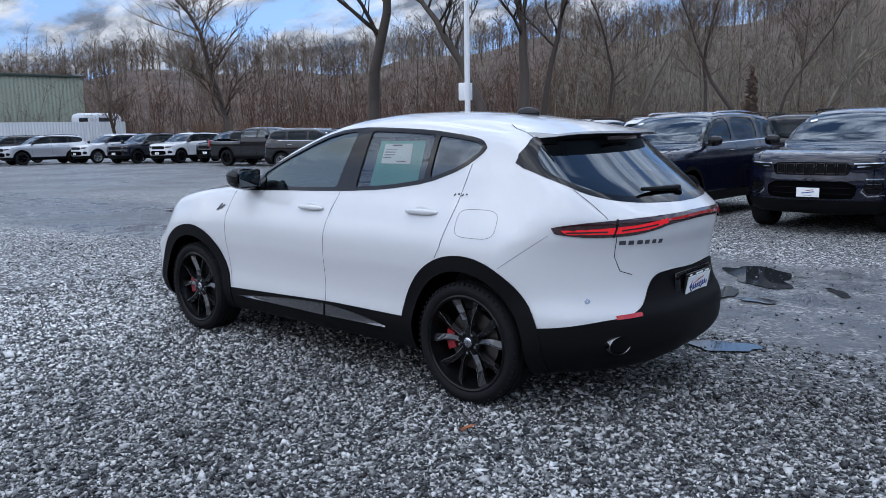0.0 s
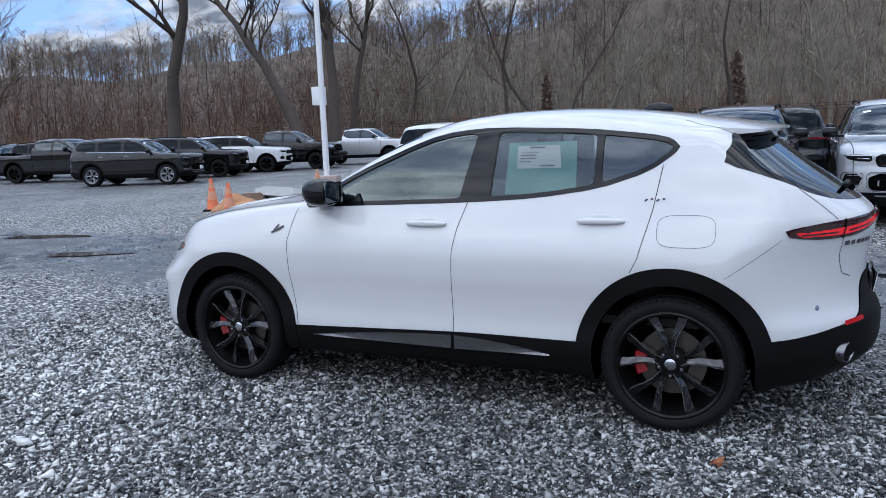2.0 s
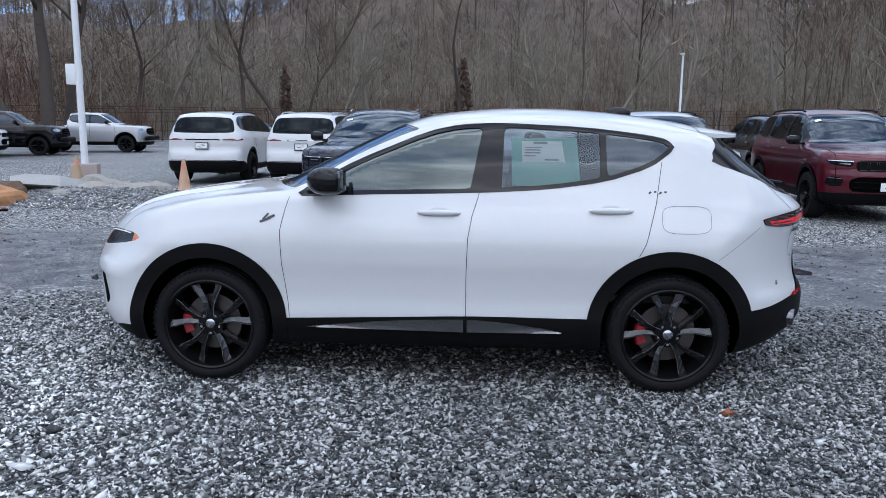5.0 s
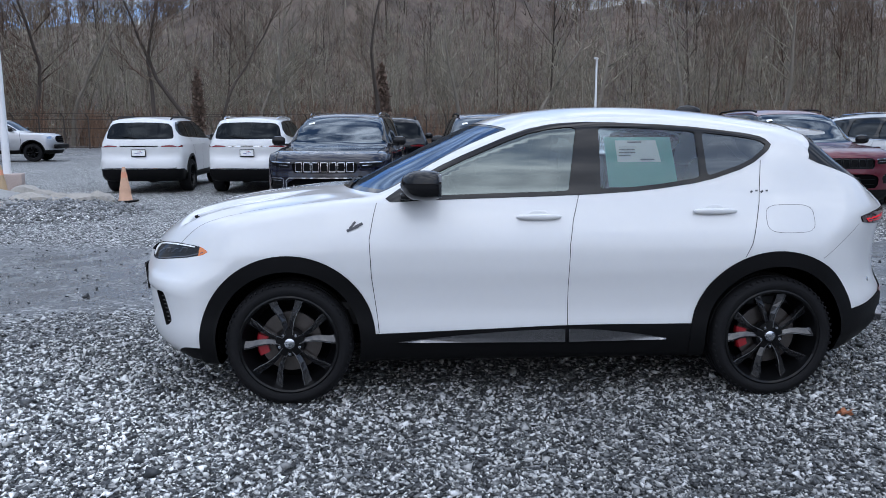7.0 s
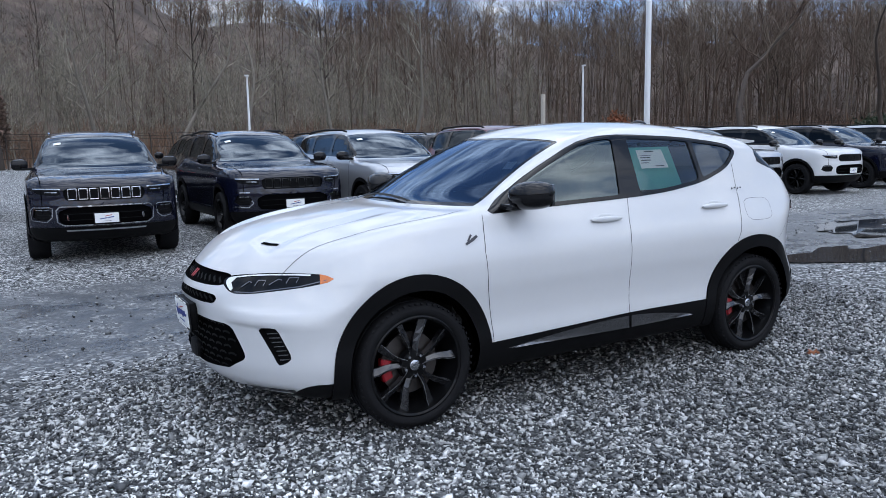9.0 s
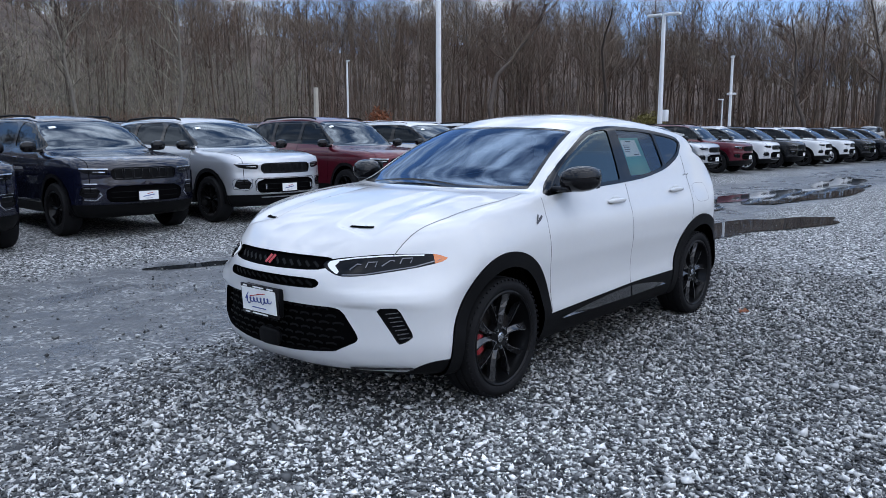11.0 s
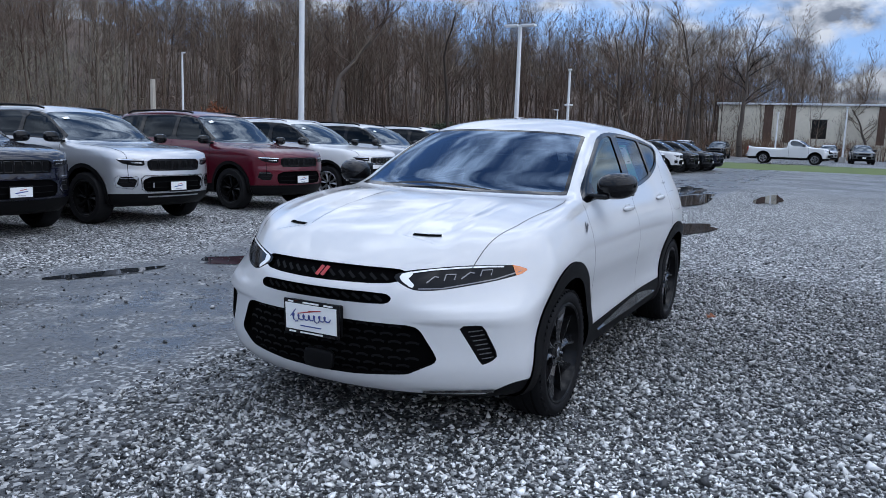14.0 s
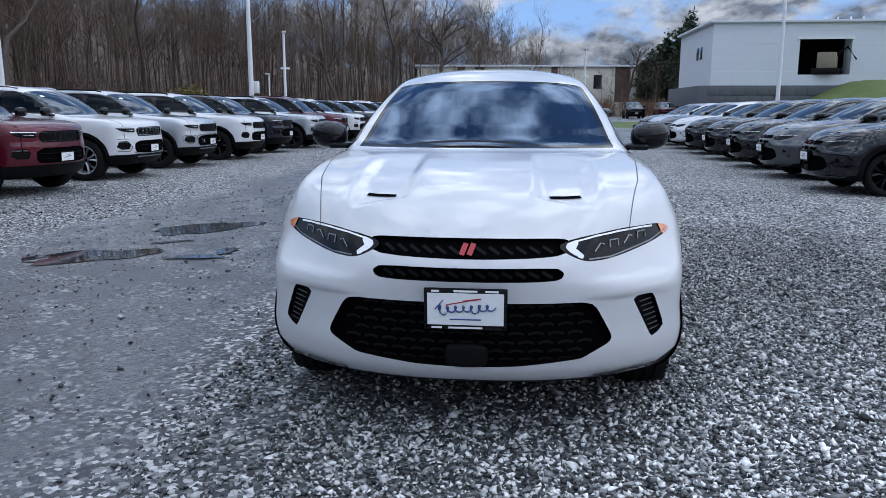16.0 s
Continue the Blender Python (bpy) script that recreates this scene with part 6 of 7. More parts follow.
def puddle(x, y, rx, ry, turn, seed):
    rg = random.Random(seed)
    ph = [rg.uniform(0, 6.28) for _ in range(4)]
    bm = bmesh.new()
    vs = []
    for k in range(56):
        a = 2 * math.pi * k / 56
        r = 1 + 0.16 * math.sin(2 * a + ph[0]) + 0.13 * math.sin(3 * a + ph[1]) + 0.09 * math.sin(5 * a + ph[2]) + 0.05 * math.sin(9 * a + ph[3])
        vs.append(bm.verts.new((rx * r * math.cos(a), ry * r * math.sin(a), 0)))
    bm.faces.new(vs)
    me = bpy.data.meshes.new("puddle"); bm.to_mesh(me); bm.free()
    ob = link("puddle", me, WATER)
    ob.matrix_world = pose(x, y, (0.013 if y > -3 else 0.006) + 0.0004 * (seed % 7), 0, 0, turn)
    tagged(ob, "shallow puddle of still water on the gravel", "puddle", kind="structure")


for i, (x, y, rx, ry, turn) in enumerate([(-2.02, -1.0, 0.20, 0.14, 20), (-1.75, -2.55, 0.14, 0.10, 0), (-14.6, -2.1, 4.2, 0.85, -6), (-9.2, -2.6, 1.9, 0.60, 5), (-7.4, -0.75, 2.2, 0.62, -12), (0.05, -4.25, 0.50, 0.16, 165),
                                          (-1.38, -3.70, 0.55, 0.30, 130), (-3.10, -3.32, 0.62, 0.32, 147), (-2.2, -3.28, 0.20, 0.06, 130), (-1.42, -2.72, 0.24, 0.09, 107), (7.2, -2.9, 0.55, 0.20, 20), (9.8, -4.3, 0.7, 0.25, 10), (-5.9, -1.4, 0.7, 0.18, 20), (-20.5, -2.5, 2.4, 0.6, 5), (-18.5, 0.2, 2.2, 0.35, 4)]):
    puddle(x, y, rx, ry, turn, i + 3)

# one fallen leaf
bm = bmesh.new()
lv = []
for k in range(14):
    a = 2 * math.pi * k / 14
    r = 0.045 * (1 + 0.45 * math.cos(5 * a)) * (0.7 if k % 2 else 1)
    lv.append(bm.verts.new((r * math.cos(a), r * math.sin(a), 0.006 * math.cos(3 * a))))
bm.faces.new(lv)
bmesh.ops.solidify(bm, geom=bm.faces[:], thickness=0.0015)
leaf = part("leaf", bm, LEAF_RUST, None, smooth=False)
leaf.matrix_world = pose(-1.573, 1.212, 0.024, 8, 12, 40)
tagged(leaf, "dry brown fallen leaf on the gravel", "leaf")


# ---- woods ----
def branch_out(rg, height, girth, limbs, twigs, nl=4, lean=0.0, start=0.35, spread=0.6, nt=9, limb=0.42, reach=1.0, wob=0.13):
    """Segments of a bare tree: (p0, p1, r0, r1, order)."""
    segs = []

    def shoot(p, d, length, r, order, n):
        pts = [p]
        for i in range(n):
            d2 = (d + Vector((rg.gauss(0, (wob, 0.2, 0.24, 0.2)[order]), rg.gauss(0, (wob, 0.2, 0.24, 0.2)[order]), rg.gauss(0.05 if order else 0.02, 0.08)))).normalized()
            q = pts[-1] + d2 * (length / n)
            r1 = r * (1 - 0.75 * (i + 1) / n)
            segs.append((pts[-1], q, r * (1 - 0.75 * i / n), r1, order))
            pts.append(q)
            d = d2
        return pts, d
    trunk, d = shoot(Vector((0, 0, -0.3)), Vector((lean, rg.uniform(-0.05, 0.05), 1)).normalized(), height, girth, 0, nt)
    for k in range(limbs):
        s = start + (1 - start) * (k + rg.random()) / limbs
        i = min(nt - 1, int(s * nt))
        base = trunk[i].lerp(trunk[i + 1], s * nt - i)
        a = rg.uniform(0, 6.283)
        up = rg.uniform(0.4, 1.25)
        dd = Vector((math.cos(a) * spread * 1.4, math.sin(a) * spread * 1.4, up)).normalized()
        ln = reach * height * rg.uniform(0.22, 0.42) * (1.15 - 0.6 * s)
        lp, _ = shoot(base, dd, ln, girth * limb * (1.1 - 0.7 * s), 1, nl)
        for j in range(twigs):
            u = rg.uniform(0.2, 1.0)
            q = lp[min(nl - 1, int(u * nl))].lerp(lp[min(nl, int(u * nl) + 1)], (u * nl) % 1)
            a2 = rg.uniform(0, 6.283)
            d3 = (dd + Vector((math.cos(a2), math.sin(a2), rg.uniform(-0.2, 0.9))) * 0.8).normalized()
            tp, _ = shoot(q, d3, ln * rg.uniform(0.25, 0.5), girth * 0.12, 2, 2)
            for _ in range(2):
                a3 = rg.uniform(0, 6.283)
                d4 = (d3 + Vector((math.cos(a3), math.sin(a3), rg.uniform(-0.1, 0.8))) * 0.7).normalized()
                shoot(tp[rg.choice((1, 2))], d4, ln * rg.uniform(0.15, 0.3), girth * 0.06, 3, 1)
    return segs


def seg_arrays(segs, sides=3, thin=0.0):
    """Tapered prisms for the segments, as arrays."""
    P0 = np.array([s[0] for s in segs], float); P1 = np.array([s[1] for s in segs], float)
    r0 = np.maximum(np.array([s[2] for s in segs]), thin); r1 = np.maximum(np.array([s[3] for s in segs]), thin * 0.6)
    d = P1 - P0; d /= np.linalg.norm(d, axis=1)[:, None] + 1e-9
    ref = np.where(np.abs(d[:, 2:3]) < 0.9, np.array([[0, 0, 1.0]]), np.array([[1.0, 0, 0]]))
    a = np.cross(d, ref); a /= np.linalg.norm(a, axis=1)[:, None]
    b = np.cross(d, a)
    V = []
    for k in range(sides):
        t = 2 * np.pi * k / sides
        o = math.cos(t) * a + math.sin(t) * b
        V += [P0 + o * r0[:, None], P1 + o * r1[:, None]]
    V = np.stack(V, 1).reshape(-1, 3)
    tri = []
    for k in range(sides):
        i, j = 2 * k, 2 * ((k + 1) % sides)
        tri += [(i, j, j + 1), (i, j + 1, i + 1)]
    T = (np.array(tri)[None] + 2 * sides * np.arange(len(segs))[:, None, None]).reshape(-1, 3)
    return V, T


def scatter(templates, spots, rg):
    """Many copies of tree templates as one pair of arrays; spots: (x, y, z, scale)."""
    Vs, Ts, n = [], [], 0
    for x, y, z, s in spots:
        V, T = templates[rg.integers(len(templates))]
        a = rg.uniform(0, 6.283)
        c, sn = math.cos(a), math.sin(a)
        W = np.stack([V[:, 0] * c - V[:, 1] * sn, V[:, 0] * sn + V[:, 1] * c, V[:, 2] * rg.uniform(0.9, 1.15)], -1) * s + (x, y, z)
        Vs.append(W); Ts.append(T + n); n += len(V)
    return np.concatenate(Vs), np.concatenate(Ts)


def edge_at(az):
    return np.interp(az, [-180, -165, -140, -110, -60, -35, -20], [122, 104, 84, 64, 62, 74, 92])


def far_tree(segs, thin):
    """A far tree: its trunk as a prism, limbs and twigs as single tapered blades."""
    V, T = seg_arrays([s for s in segs if s[4] == 0], 3, thin)
    fine_ = [s for s in segs if s[4] > 0]
    P0 = np.array([s[0] for s in fine_], float); P1 = np.array([s[1] for s in fine_], float)
    wide = np.array([max(s[2], thin) * (1.5 if s[4] == 1 else 1.1) for s in fine_])[:, None]
    o = np.cross(P1 - P0, rw.normal(0, 1, P0.shape)); o /= np.linalg.norm(o, axis=1)[:, None] + 1e-9
    W = np.stack([P0 + o * wide, P0 - o * wide, P1], 1).reshape(-1, 3)
    return np.concatenate([V, W]), np.concatenate([T, np.arange(len(W)).reshape(-1, 3) + len(V)])


rt = random.Random(11)
rw = np.random.default_rng(21)
tall_t = [far_tree(branch_out(rt, rt.uniform(13, 17), rt.uniform(0.10, 0.17), 15, 10, nl=2, nt=4, start=0.35, spread=0.42, wob=0.035), 0.015) for _ in range(8)]
mid_t = [far_tree(branch_out(rt, rt.uniform(8, 12), rt.uniform(0.07, 0.12), 11, 8, nl=2, nt=4, lean=rt.uniform(-0.07, 0.07), start=0.25, spread=0.5, wob=0.05), 0.015) for _ in range(8)]
thin_t = [far_tree(branch_out(rt, rt.uniform(5, 8.5), rt.uniform(0.03, 0.05), 9, 3, nl=2, nt=3, lean=rt.uniform(-0.16, 0.16), start=0.12, spread=0.75, wob=0.09), 0.012) for _ in range(8)]
crest_t = [far_tree(branch_out(rt, rt.uniform(7, 10), rt.uniform(0.08, 0.12), 11, 3, nl=1, nt=3, start=0.15, spread=0.8, wob=0.08), 0.055) for _ in range(6)]


def wood_spots(n, a0, a1, depth, bias=1.0, smin=0.8, smax_=1.2, first=0.0):
    az = rw.uniform(a0, a1, n)
    r = edge_at(az) + first + depth * rw.uniform(0, 1, n) ** bias
    x, y = r * np.cos(np.radians(az)), r * np.sin(np.radians(az))
    return np.stack([x, y, hill_height(x, y), rw.uniform(smin, smax_, n)], -1)


def wood(name, templates, spots, material, label):
    V, T = scatter(templates, spots, rw)
    tagged(link(name, big_mesh(name, V, T), material), label, "woods", kind="stuff")


wood("woods", mid_t, wood_spots(800, -122, -16, 165, 0.8, 0.7, 1.1, 10), TWIGS, "bare grey-brown deciduous woods on the hillside")
wood("crest_woods", crest_t, wood_spots(1800, -176, -14, 70, 1.0, 0.7, 1.1, 90), TWIGS, "bare trees along the crest of the hill")
wood("end_woods", tall_t, wood_spots(160, -178, -134, 30, 1.0, 0.85, 1.1), TWIGS, "thick bare woods past the end of the row")
wood("tall_woods", tall_t, wood_spots(450, -182, -112, 80, 0.9, 0.75, 1.1), TWIGS, "tall bare woods at the end of the lot")
wood("dark_trees", tall_t, wood_spots(60, -178, -60, 90, 1.0, 0.7, 1.1, 4), TWIGS_DARK, "dark-barked bare trees standing among the others")
wood("saplings", thin_t, wood_spots(800, -182, -18, 60, 1.0, 0.6, 1.1), TWIGS, "dense bare saplings between the trees")
wood("red_saplings", thin_t, wood_spots(800, -64, -16, 45, 1.0, 0.7, 1.2, 2), TWIGS_RED, "reddish-brown bare thicket behind the distant cars")
wood("end_saplings", thin_t, wood_spots(700, -180, -128, 40, 1.0, 0.7, 1.3, 1), TWIGS, "brown bare thicket behind the long row of cars")
wood("pale_saplings", thin_t, wood_spots(1300, -128, -58, 55, 1.2, 0.8, 1.35, 2), TWIGS_PALE, "pale-barked young trees on the hillside")
wood("pale_trees", mid_t, wood_spots(110, -124, -40, 90, 1.0, 0.7, 1.1, 4), TWIGS_PALE, "pale bare trees scattered over the hillside")


def brush_tuft(rg, h, n):
    segs = []
    for _ in range(n):
        a, r = rg.uniform(0, 6.283), rg.uniform(0, 0.9)
        p = Vector((r * math.cos(a), r * math.sin(a), 0))
        q = p + Vector((rg.gauss(0, 0.35), rg.gauss(0, 0.35), h * rg.uniform(0.5, 1.0)))
        segs.append((p, q, 0.02, 0.008, 1))
        segs.append((p.lerp(q, 0.6), p.lerp(q, 0.6) + Vector((rg.gauss(0, 0.5), rg.gauss(0, 0.5), 0.4 * h)), 0.012, 0.005, 1))
    return seg_arrays(segs, 3, 0.012)


tuft_t = [brush_tuft(rt, rt.uniform(1.4, 2.6), 20) for _ in range(5)]
V, T = scatter(tuft_t, wood_spots(500, -180, -16, 22, 1.0, 0.7, 1.6, -2), rw)
tagged(link("brush", big_mesh("brush", V, T), BRUSH), "dry reddish-brown brush along the edge of the woods", "brush", kind="stuff")


hedge_spots = np.array([(x_, y_, float(hill_height(np.array([x_]), np.array([y_]))[0]), s_) for x_, y_, s_ in zip(rw.uniform(-108, -98, 150), rw.uniform(-14, 26, 150), rw.uniform(0.7, 1.2, 150))])
V, T = scatter(tuft_t, hedge_spots, rw)
tagged(link("hedge", big_mesh("hedge", V, T), BRUSH), "dark brown bare hedge before the low building", "brush", kind="stuff")
wood("end_trees", mid_t, [(x_, y_, 0.4, s_) for x_, y_, s_ in zip(rw.uniform(-120, -104, 34), rw.uniform(-20, 24, 34), rw.uniform(0.5, 0.9, 34))], TWIGS, "thin bare trees before the low building")


def lone_tree(x, y, height, girth, seed, label, material=BARK, limbs=12, twigs=7, lean=0.0, start=0.35, spread=0.6, limb=0.42, reach=1.0):
    rg = random.Random(seed)
    segs = branch_out(rg, height, girth, limbs, twigs, nl=6 if reach > 1 else 4, lean=lean, start=start, spread=spread, limb=limb, reach=reach)
    z = float(hill_height(np.array([x]), np.array([y]))[0])
    tr = thing("tree", label, "tree", pose(x, y, z))
    V, T = seg_arrays([s for s in segs if s[4] == 0], 8)
    link("trunk", big_mesh("trunk", V, T), BARK_PALE if material is TWIGS_PALE else BARK, tr).data.shade_smooth()
    V, T = seg_arrays([s for s in segs if s[4] > 0], 3, 0.010)
    link("crown", big_mesh("crown", V, T), material, tr, "bare branches")
    return tr


def polar(az, r):
    return r * math.cos(radians(az)), r * math.sin(radians(az))


for i, (az, r, h, gth, limbs, lean, spread, start, limb, reach) in enumerate([
        (-32.9, 66, 17, 0.33, 34, 0.02, 0.85, 0.18, 0.32, 1.15), (-44.3, 52, 19, 0.52, 9, 0.04, 0.42, 0.40, 0.50, 1.5), (-54.0, 52, 18, 0.46, 9, 0.13, 0.45, 0.42, 0.42, 1.35), (-56.3, 53, 18, 0.50, 9, 0.03, 0.5, 0.40, 0.45, 1.35), (-57.3, 55, 16, 0.32, 8, -0.04, 0.5, 0.45, 0.5, 1.3),
        (-25.0, 82, 10, 0.22, 18, 0.0, 0.8, 0.2, 0.42, 1.1), (-62.5, 64, 15, 0.20, 16, 0.0, 0.6, 0.3, 0.42, 1.1), (-70.3, 58, 15, 0.18, 14, 0.04, 0.5, 0.30, 0.32, 1.0), (-73.4, 58, 14, 0.20, 14, 0.05, 0.5, 0.3, 0.32, 1.0), (-75.0, 60, 13, 0.15, 14, -0.06, 0.5, 0.3, 0.32, 1.0), (-87.7, 60, 13, 0.22, 12, 0.03, 0.6, 0.35, 0.35, 1.0),
        (-143, 78, 19, 0.34, 10, 0.02, 0.4, 0.5, 0.5, 1.2), (-152, 84, 17, 0.25, 10, 0.0, 0.5, 0.4, 0.42, 1.0), (-166, 92, 15, 0.28, 14, 0.0, 0.7, 0.3, 0.42, 1.1), (-170, 98, 17, 0.34, 12, 0.03, 0.7, 0.35, 0.45, 1.2), (-174, 96, 15, 0.34, 9, 0.1, 0.8, 0.4, 0.5, 1.3), (172, 112, 10, 0.25, 14, 0.0, 0.8, 0.25, 0.42, 1.1), (178, 118, 9, 0.22, 12, 0.0, 0.7, 0.25, 0.42, 1.0)]):
    x, y = polar(az, r)
    lone_tree(x, y, h, gth, 40 + i, "tall bare tree at the edge of the lot", TWIGS_DARK if reach > 1.25 else TWIGS, limbs, 12, lean, start, spread, limb, reach)
for i, (az, r, h, lean) in enumerate([(-99.0, 61, 13, -0.30), (-104.0, 62, 12, -0.22), (-94.0, 63, 11, 0.20), (-80.5, 62, 12, 0.15), (-65.0, 66, 12, -0.18), (-77.6, 64, 10, -0.25), (-112.0, 62, 12, 0.12), (-118.0, 64, 13, -0.10)]):
    x, y = polar(az, r)
    lone_tree(x, y, h, 0.20, 80 + i, "pale crooked bare tree in front of the woods", TWIGS_PALE, 8, 5, lean, 0.35, 0.7, 0.5, 1.2)


def leafy(name, x, y, w, h, material, label, n, seed, taper=0.0, leaf_size=0.13):
    """A bush or evergreen of many small leaves."""
    rg = np.random.default_rng(seed)
    d = rg.normal(0, 1, (n, 3)); d /= np.linalg.norm(d, axis=1)[:, None]
    rad = rg.uniform(0.55, 1.0, n) * (0.75 + (0.25 if taper < 0.5 else 0.04) * np.sin(d[:, 0] * 7 + seed) * np.cos(d[:, 2] * 6))
    c = d * rad[:, None] * (w, w, h / 2) + (0, 0, h / 2)
    c[:, :2] *= (1 - taper * c[:, 2:3] / h)
    o = rg.normal(0, leaf_size, (n, 3, 3))
    V = (c[:, None, :] + o).reshape(-1, 3)
    ob = thing(name, label, "bush", pose(x, y, float(hill_height(np.array([x]), np.array([y]))[0])))
    link("leaves", big_mesh("leaves", V, np.arange(3 * n).reshape(-1, 3)), material, ob)
    V, T = seg_arrays([(Vector((0, 0, 0)), Vector((0, 0, h * 0.7)), 0.12, 0.04, 0)], 6)
    link("stem", big_mesh("stem", V, T), BARK, ob)


x, y = polar(-87.7, 60.2); leafy("vine", x, y, 1.5, 8.0, VINE, "dark brown dead vine climbing a bare tree", 2200, 5, 0.85)
x, y = polar(-73.6, 58.2); leafy("vine", x, y, 0.9, 7.0, VINE, "dark brown dead vine climbing a bare tree", 900, 6, 0.85)
x, y = polar(-134, 80); leafy("bush", x, y, 2.0, 4.5, LEAF_RUST, "rust-leaved young tree at the edge of the woods", 1400, 1)
x, y = polar(-155, 88); leafy("bush", x, y, 2.6, 4.0, LEAVES, "yellow-green bush at the edge of the woods", 1800, 2)
x, y = polar(-151.5, 90); leafy("bush", x, y, 3.2, 3.6, PINE, "dark green bush at the edge of the woods", 1500, 3)
for i, (az, r, w, h) in enumerate(((168.9, 118, 4.2, 13.0), (167.6, 112, 3.6, 15.0), (170.2, 124, 3.8, 10.5), (171.4, 128, 3.2, 8.5))):
    x, y = polar(az, r); leafy("evergreen_tree", x, y, w, h, PINE, "dark evergreen tree behind the white building", 6000, 7 + i, 0.35, 0.30)

# ---- fence along the woods ----
fence = thing("fence", "rusty wire fence with steel posts in front of the woods", "fence")
prev = None
wires = []
for i in range(64):
    az = -150 + 100 * i / 63
    x, y = polar(az, float(edge_at(az)) - 3.5)
    z = float(hill_height(np.array([x]), np.array([y]))[0])
    part("post", tube([(x, y, z - 0.1), (x, y, z + 2.3), (x + 0.15, y + 0.15, z + 2.6)], 0.055, 5), WIRE, fence)
    if prev:
        wires += [(Vector((prev[0], prev[1], prev[2] + hgt)), Vector((x, y, z + hgt)), 0.022, 0.022, 0) for hgt in (0.1, 0.8, 1.5, 2.15, 2.4, 2.58)]

    prev = (x, y, z)
tagged(link("wire", big_mesh("wire", *seg_arrays(wires, 3)), WIRE, fence), kind="stuff")


# ---- lamp posts ----
def lamp_post(x, y, height, width, heads, label, base=True, box_at=None, cams=False):
    z = float(hill_height(np.array([x]), np.array([y]))[0])
    lp = thing("street_lamp", label, "lamp post", pose(x, y, z), "lamp posts")
    part("pole", tube([(0, 0, 0), (0, 0, height * 0.5), (0, 0, height)], [width, width * 0.85, width * 0.7], 10), POLE, lp)
    if base:
        part("footing", lathe([(0.001, 0.55), (0.28, 0.55), (0.31, 0.50), (0.31, -0.2)], 18, "z"), CONCRETE, lp, "round concrete footing")
    for a in heads:
        c, s = math.cos(radians(a)), math.sin(radians(a))
        bm = box((0.38, 0, height - 0.02), (0.62, 0.30, 0.09), 0.02)
        bmesh.ops.transform(bm, matrix=pose(0, 0, 0, 0, 0, a), verts=bm.verts)
        part("lamp_head", bm, POLE, lp, "flat white lamp head")
    if box_at:
        part("cabinet", box((box_at[0], box_at[1], box_at[2]), (0.30, 0.26, 0.48), 0.015), POLE, lp, "white electrical box on the pole")
        part("conduit", tube([(box_at[0] * 0.5, box_at[1] * 0.5, 0.4), (box_at[0] * 0.5, box_at[1] * 0.5, box_at[2])], 0.02, 6), POLE, lp)
    if cams:
        for a in (0, 120, 240):
            part("camera_housing", box((0.22 * math.cos(radians(a)), 0.22 * math.sin(radians(a)), height * 0.62), (0.3, 0.14, 0.14), 0.02, Matrix.Rotation(radians(a), 4, "Z")), POLE, lp)
    return lp


lamp_post(9.59, -12.78, 9.0, 0.085, (45, 225), "white lamp post with an electrical box", False, (0.20, -0.16, 2.60))
lamp_post(-13.9, -52.8, 6.6, 0.10, (70,), "white lamp post by the fence")
lamp_post(-47.8, -54.2, 8.6, 0.12, (60,), "white lamp post by the fence")
lamp_post(-17.1, -15.55, 10.5, 0.115, (90, 270), "tall white lamp post behind the parked cars")
lamp_post(-25.74, -10.78, 6.3, 0.11, (90, 270), "tall white lamp post behind the parked cars", box_at=(-0.2, 0.1, 2.2))
lamp_post(-51.7, -17.4, 6.9, 0.12, (20,), "white lamp post with cameras", cams=True)
x, y = polar(-160.5, 70); lamp_post(x, y, 4.2, 0.08, (0,), "thin white lamp post far off")
x, y = polar(-176.5, 85); lamp_post(x, y, 5.0, 0.10, (0,), "thin white lamp post far off")
x, y = polar(179.0, 80); lamp_post(x, y, 5.4, 0.10, (0,), "thin white lamp post far off")
x, y = polar(174.8, 62); lamp_post(x, y, 6.0, 0.11, (0, 180), "white lamp post on a concrete footing", cams=True)
x, y = polar(160.4, 52); lamp_post(x, y, 10.5, 0.14, (90, 270), "tall white lamp post by the grass bank")
bm = tube([(0, 0, 0), (0, 0, 4.6)], 0.16, 8)
post = part("wooden_post", bm, mat("weathered_post", (0.42, 0.38, 0.32), 0.9, vary=0.4, vscale=2), None)
post.matrix_world = pose(-30.1, -38.0, 0)
tagged(post, "short pale wooden post in front of the woods", "post")


# ---- rocks, cones and the pole's island ----
def rock(x, y, sx, sy, sz, seed, material, label, z=0.0):
    bm = bmesh.new()
    bmesh.ops.create_icosphere(bm, subdivisions=3, radius=1)
    for v in bm.verts:
        n1 = noise.noise(v.co * 1.3 + Vector((seed * 7.1, 0, 0)))
        n2 = noise.cell(v.co * 1.6 + Vector((seed * 3.3, 1, 2)))
        v.co *= 1 + 0.35 * n1 + 0.10 * n2
        v.co = Vector((v.co.x * sx, v.co.y * sy, v.co.z * sz))
    ob = part("rock", bm, material, None, smooth=False)
    ob.matrix_world = pose(x, y, z + sz * 0.35, 0, 0, seed * 47)
    tagged(ob, label, "rock", "rocks round the pole")


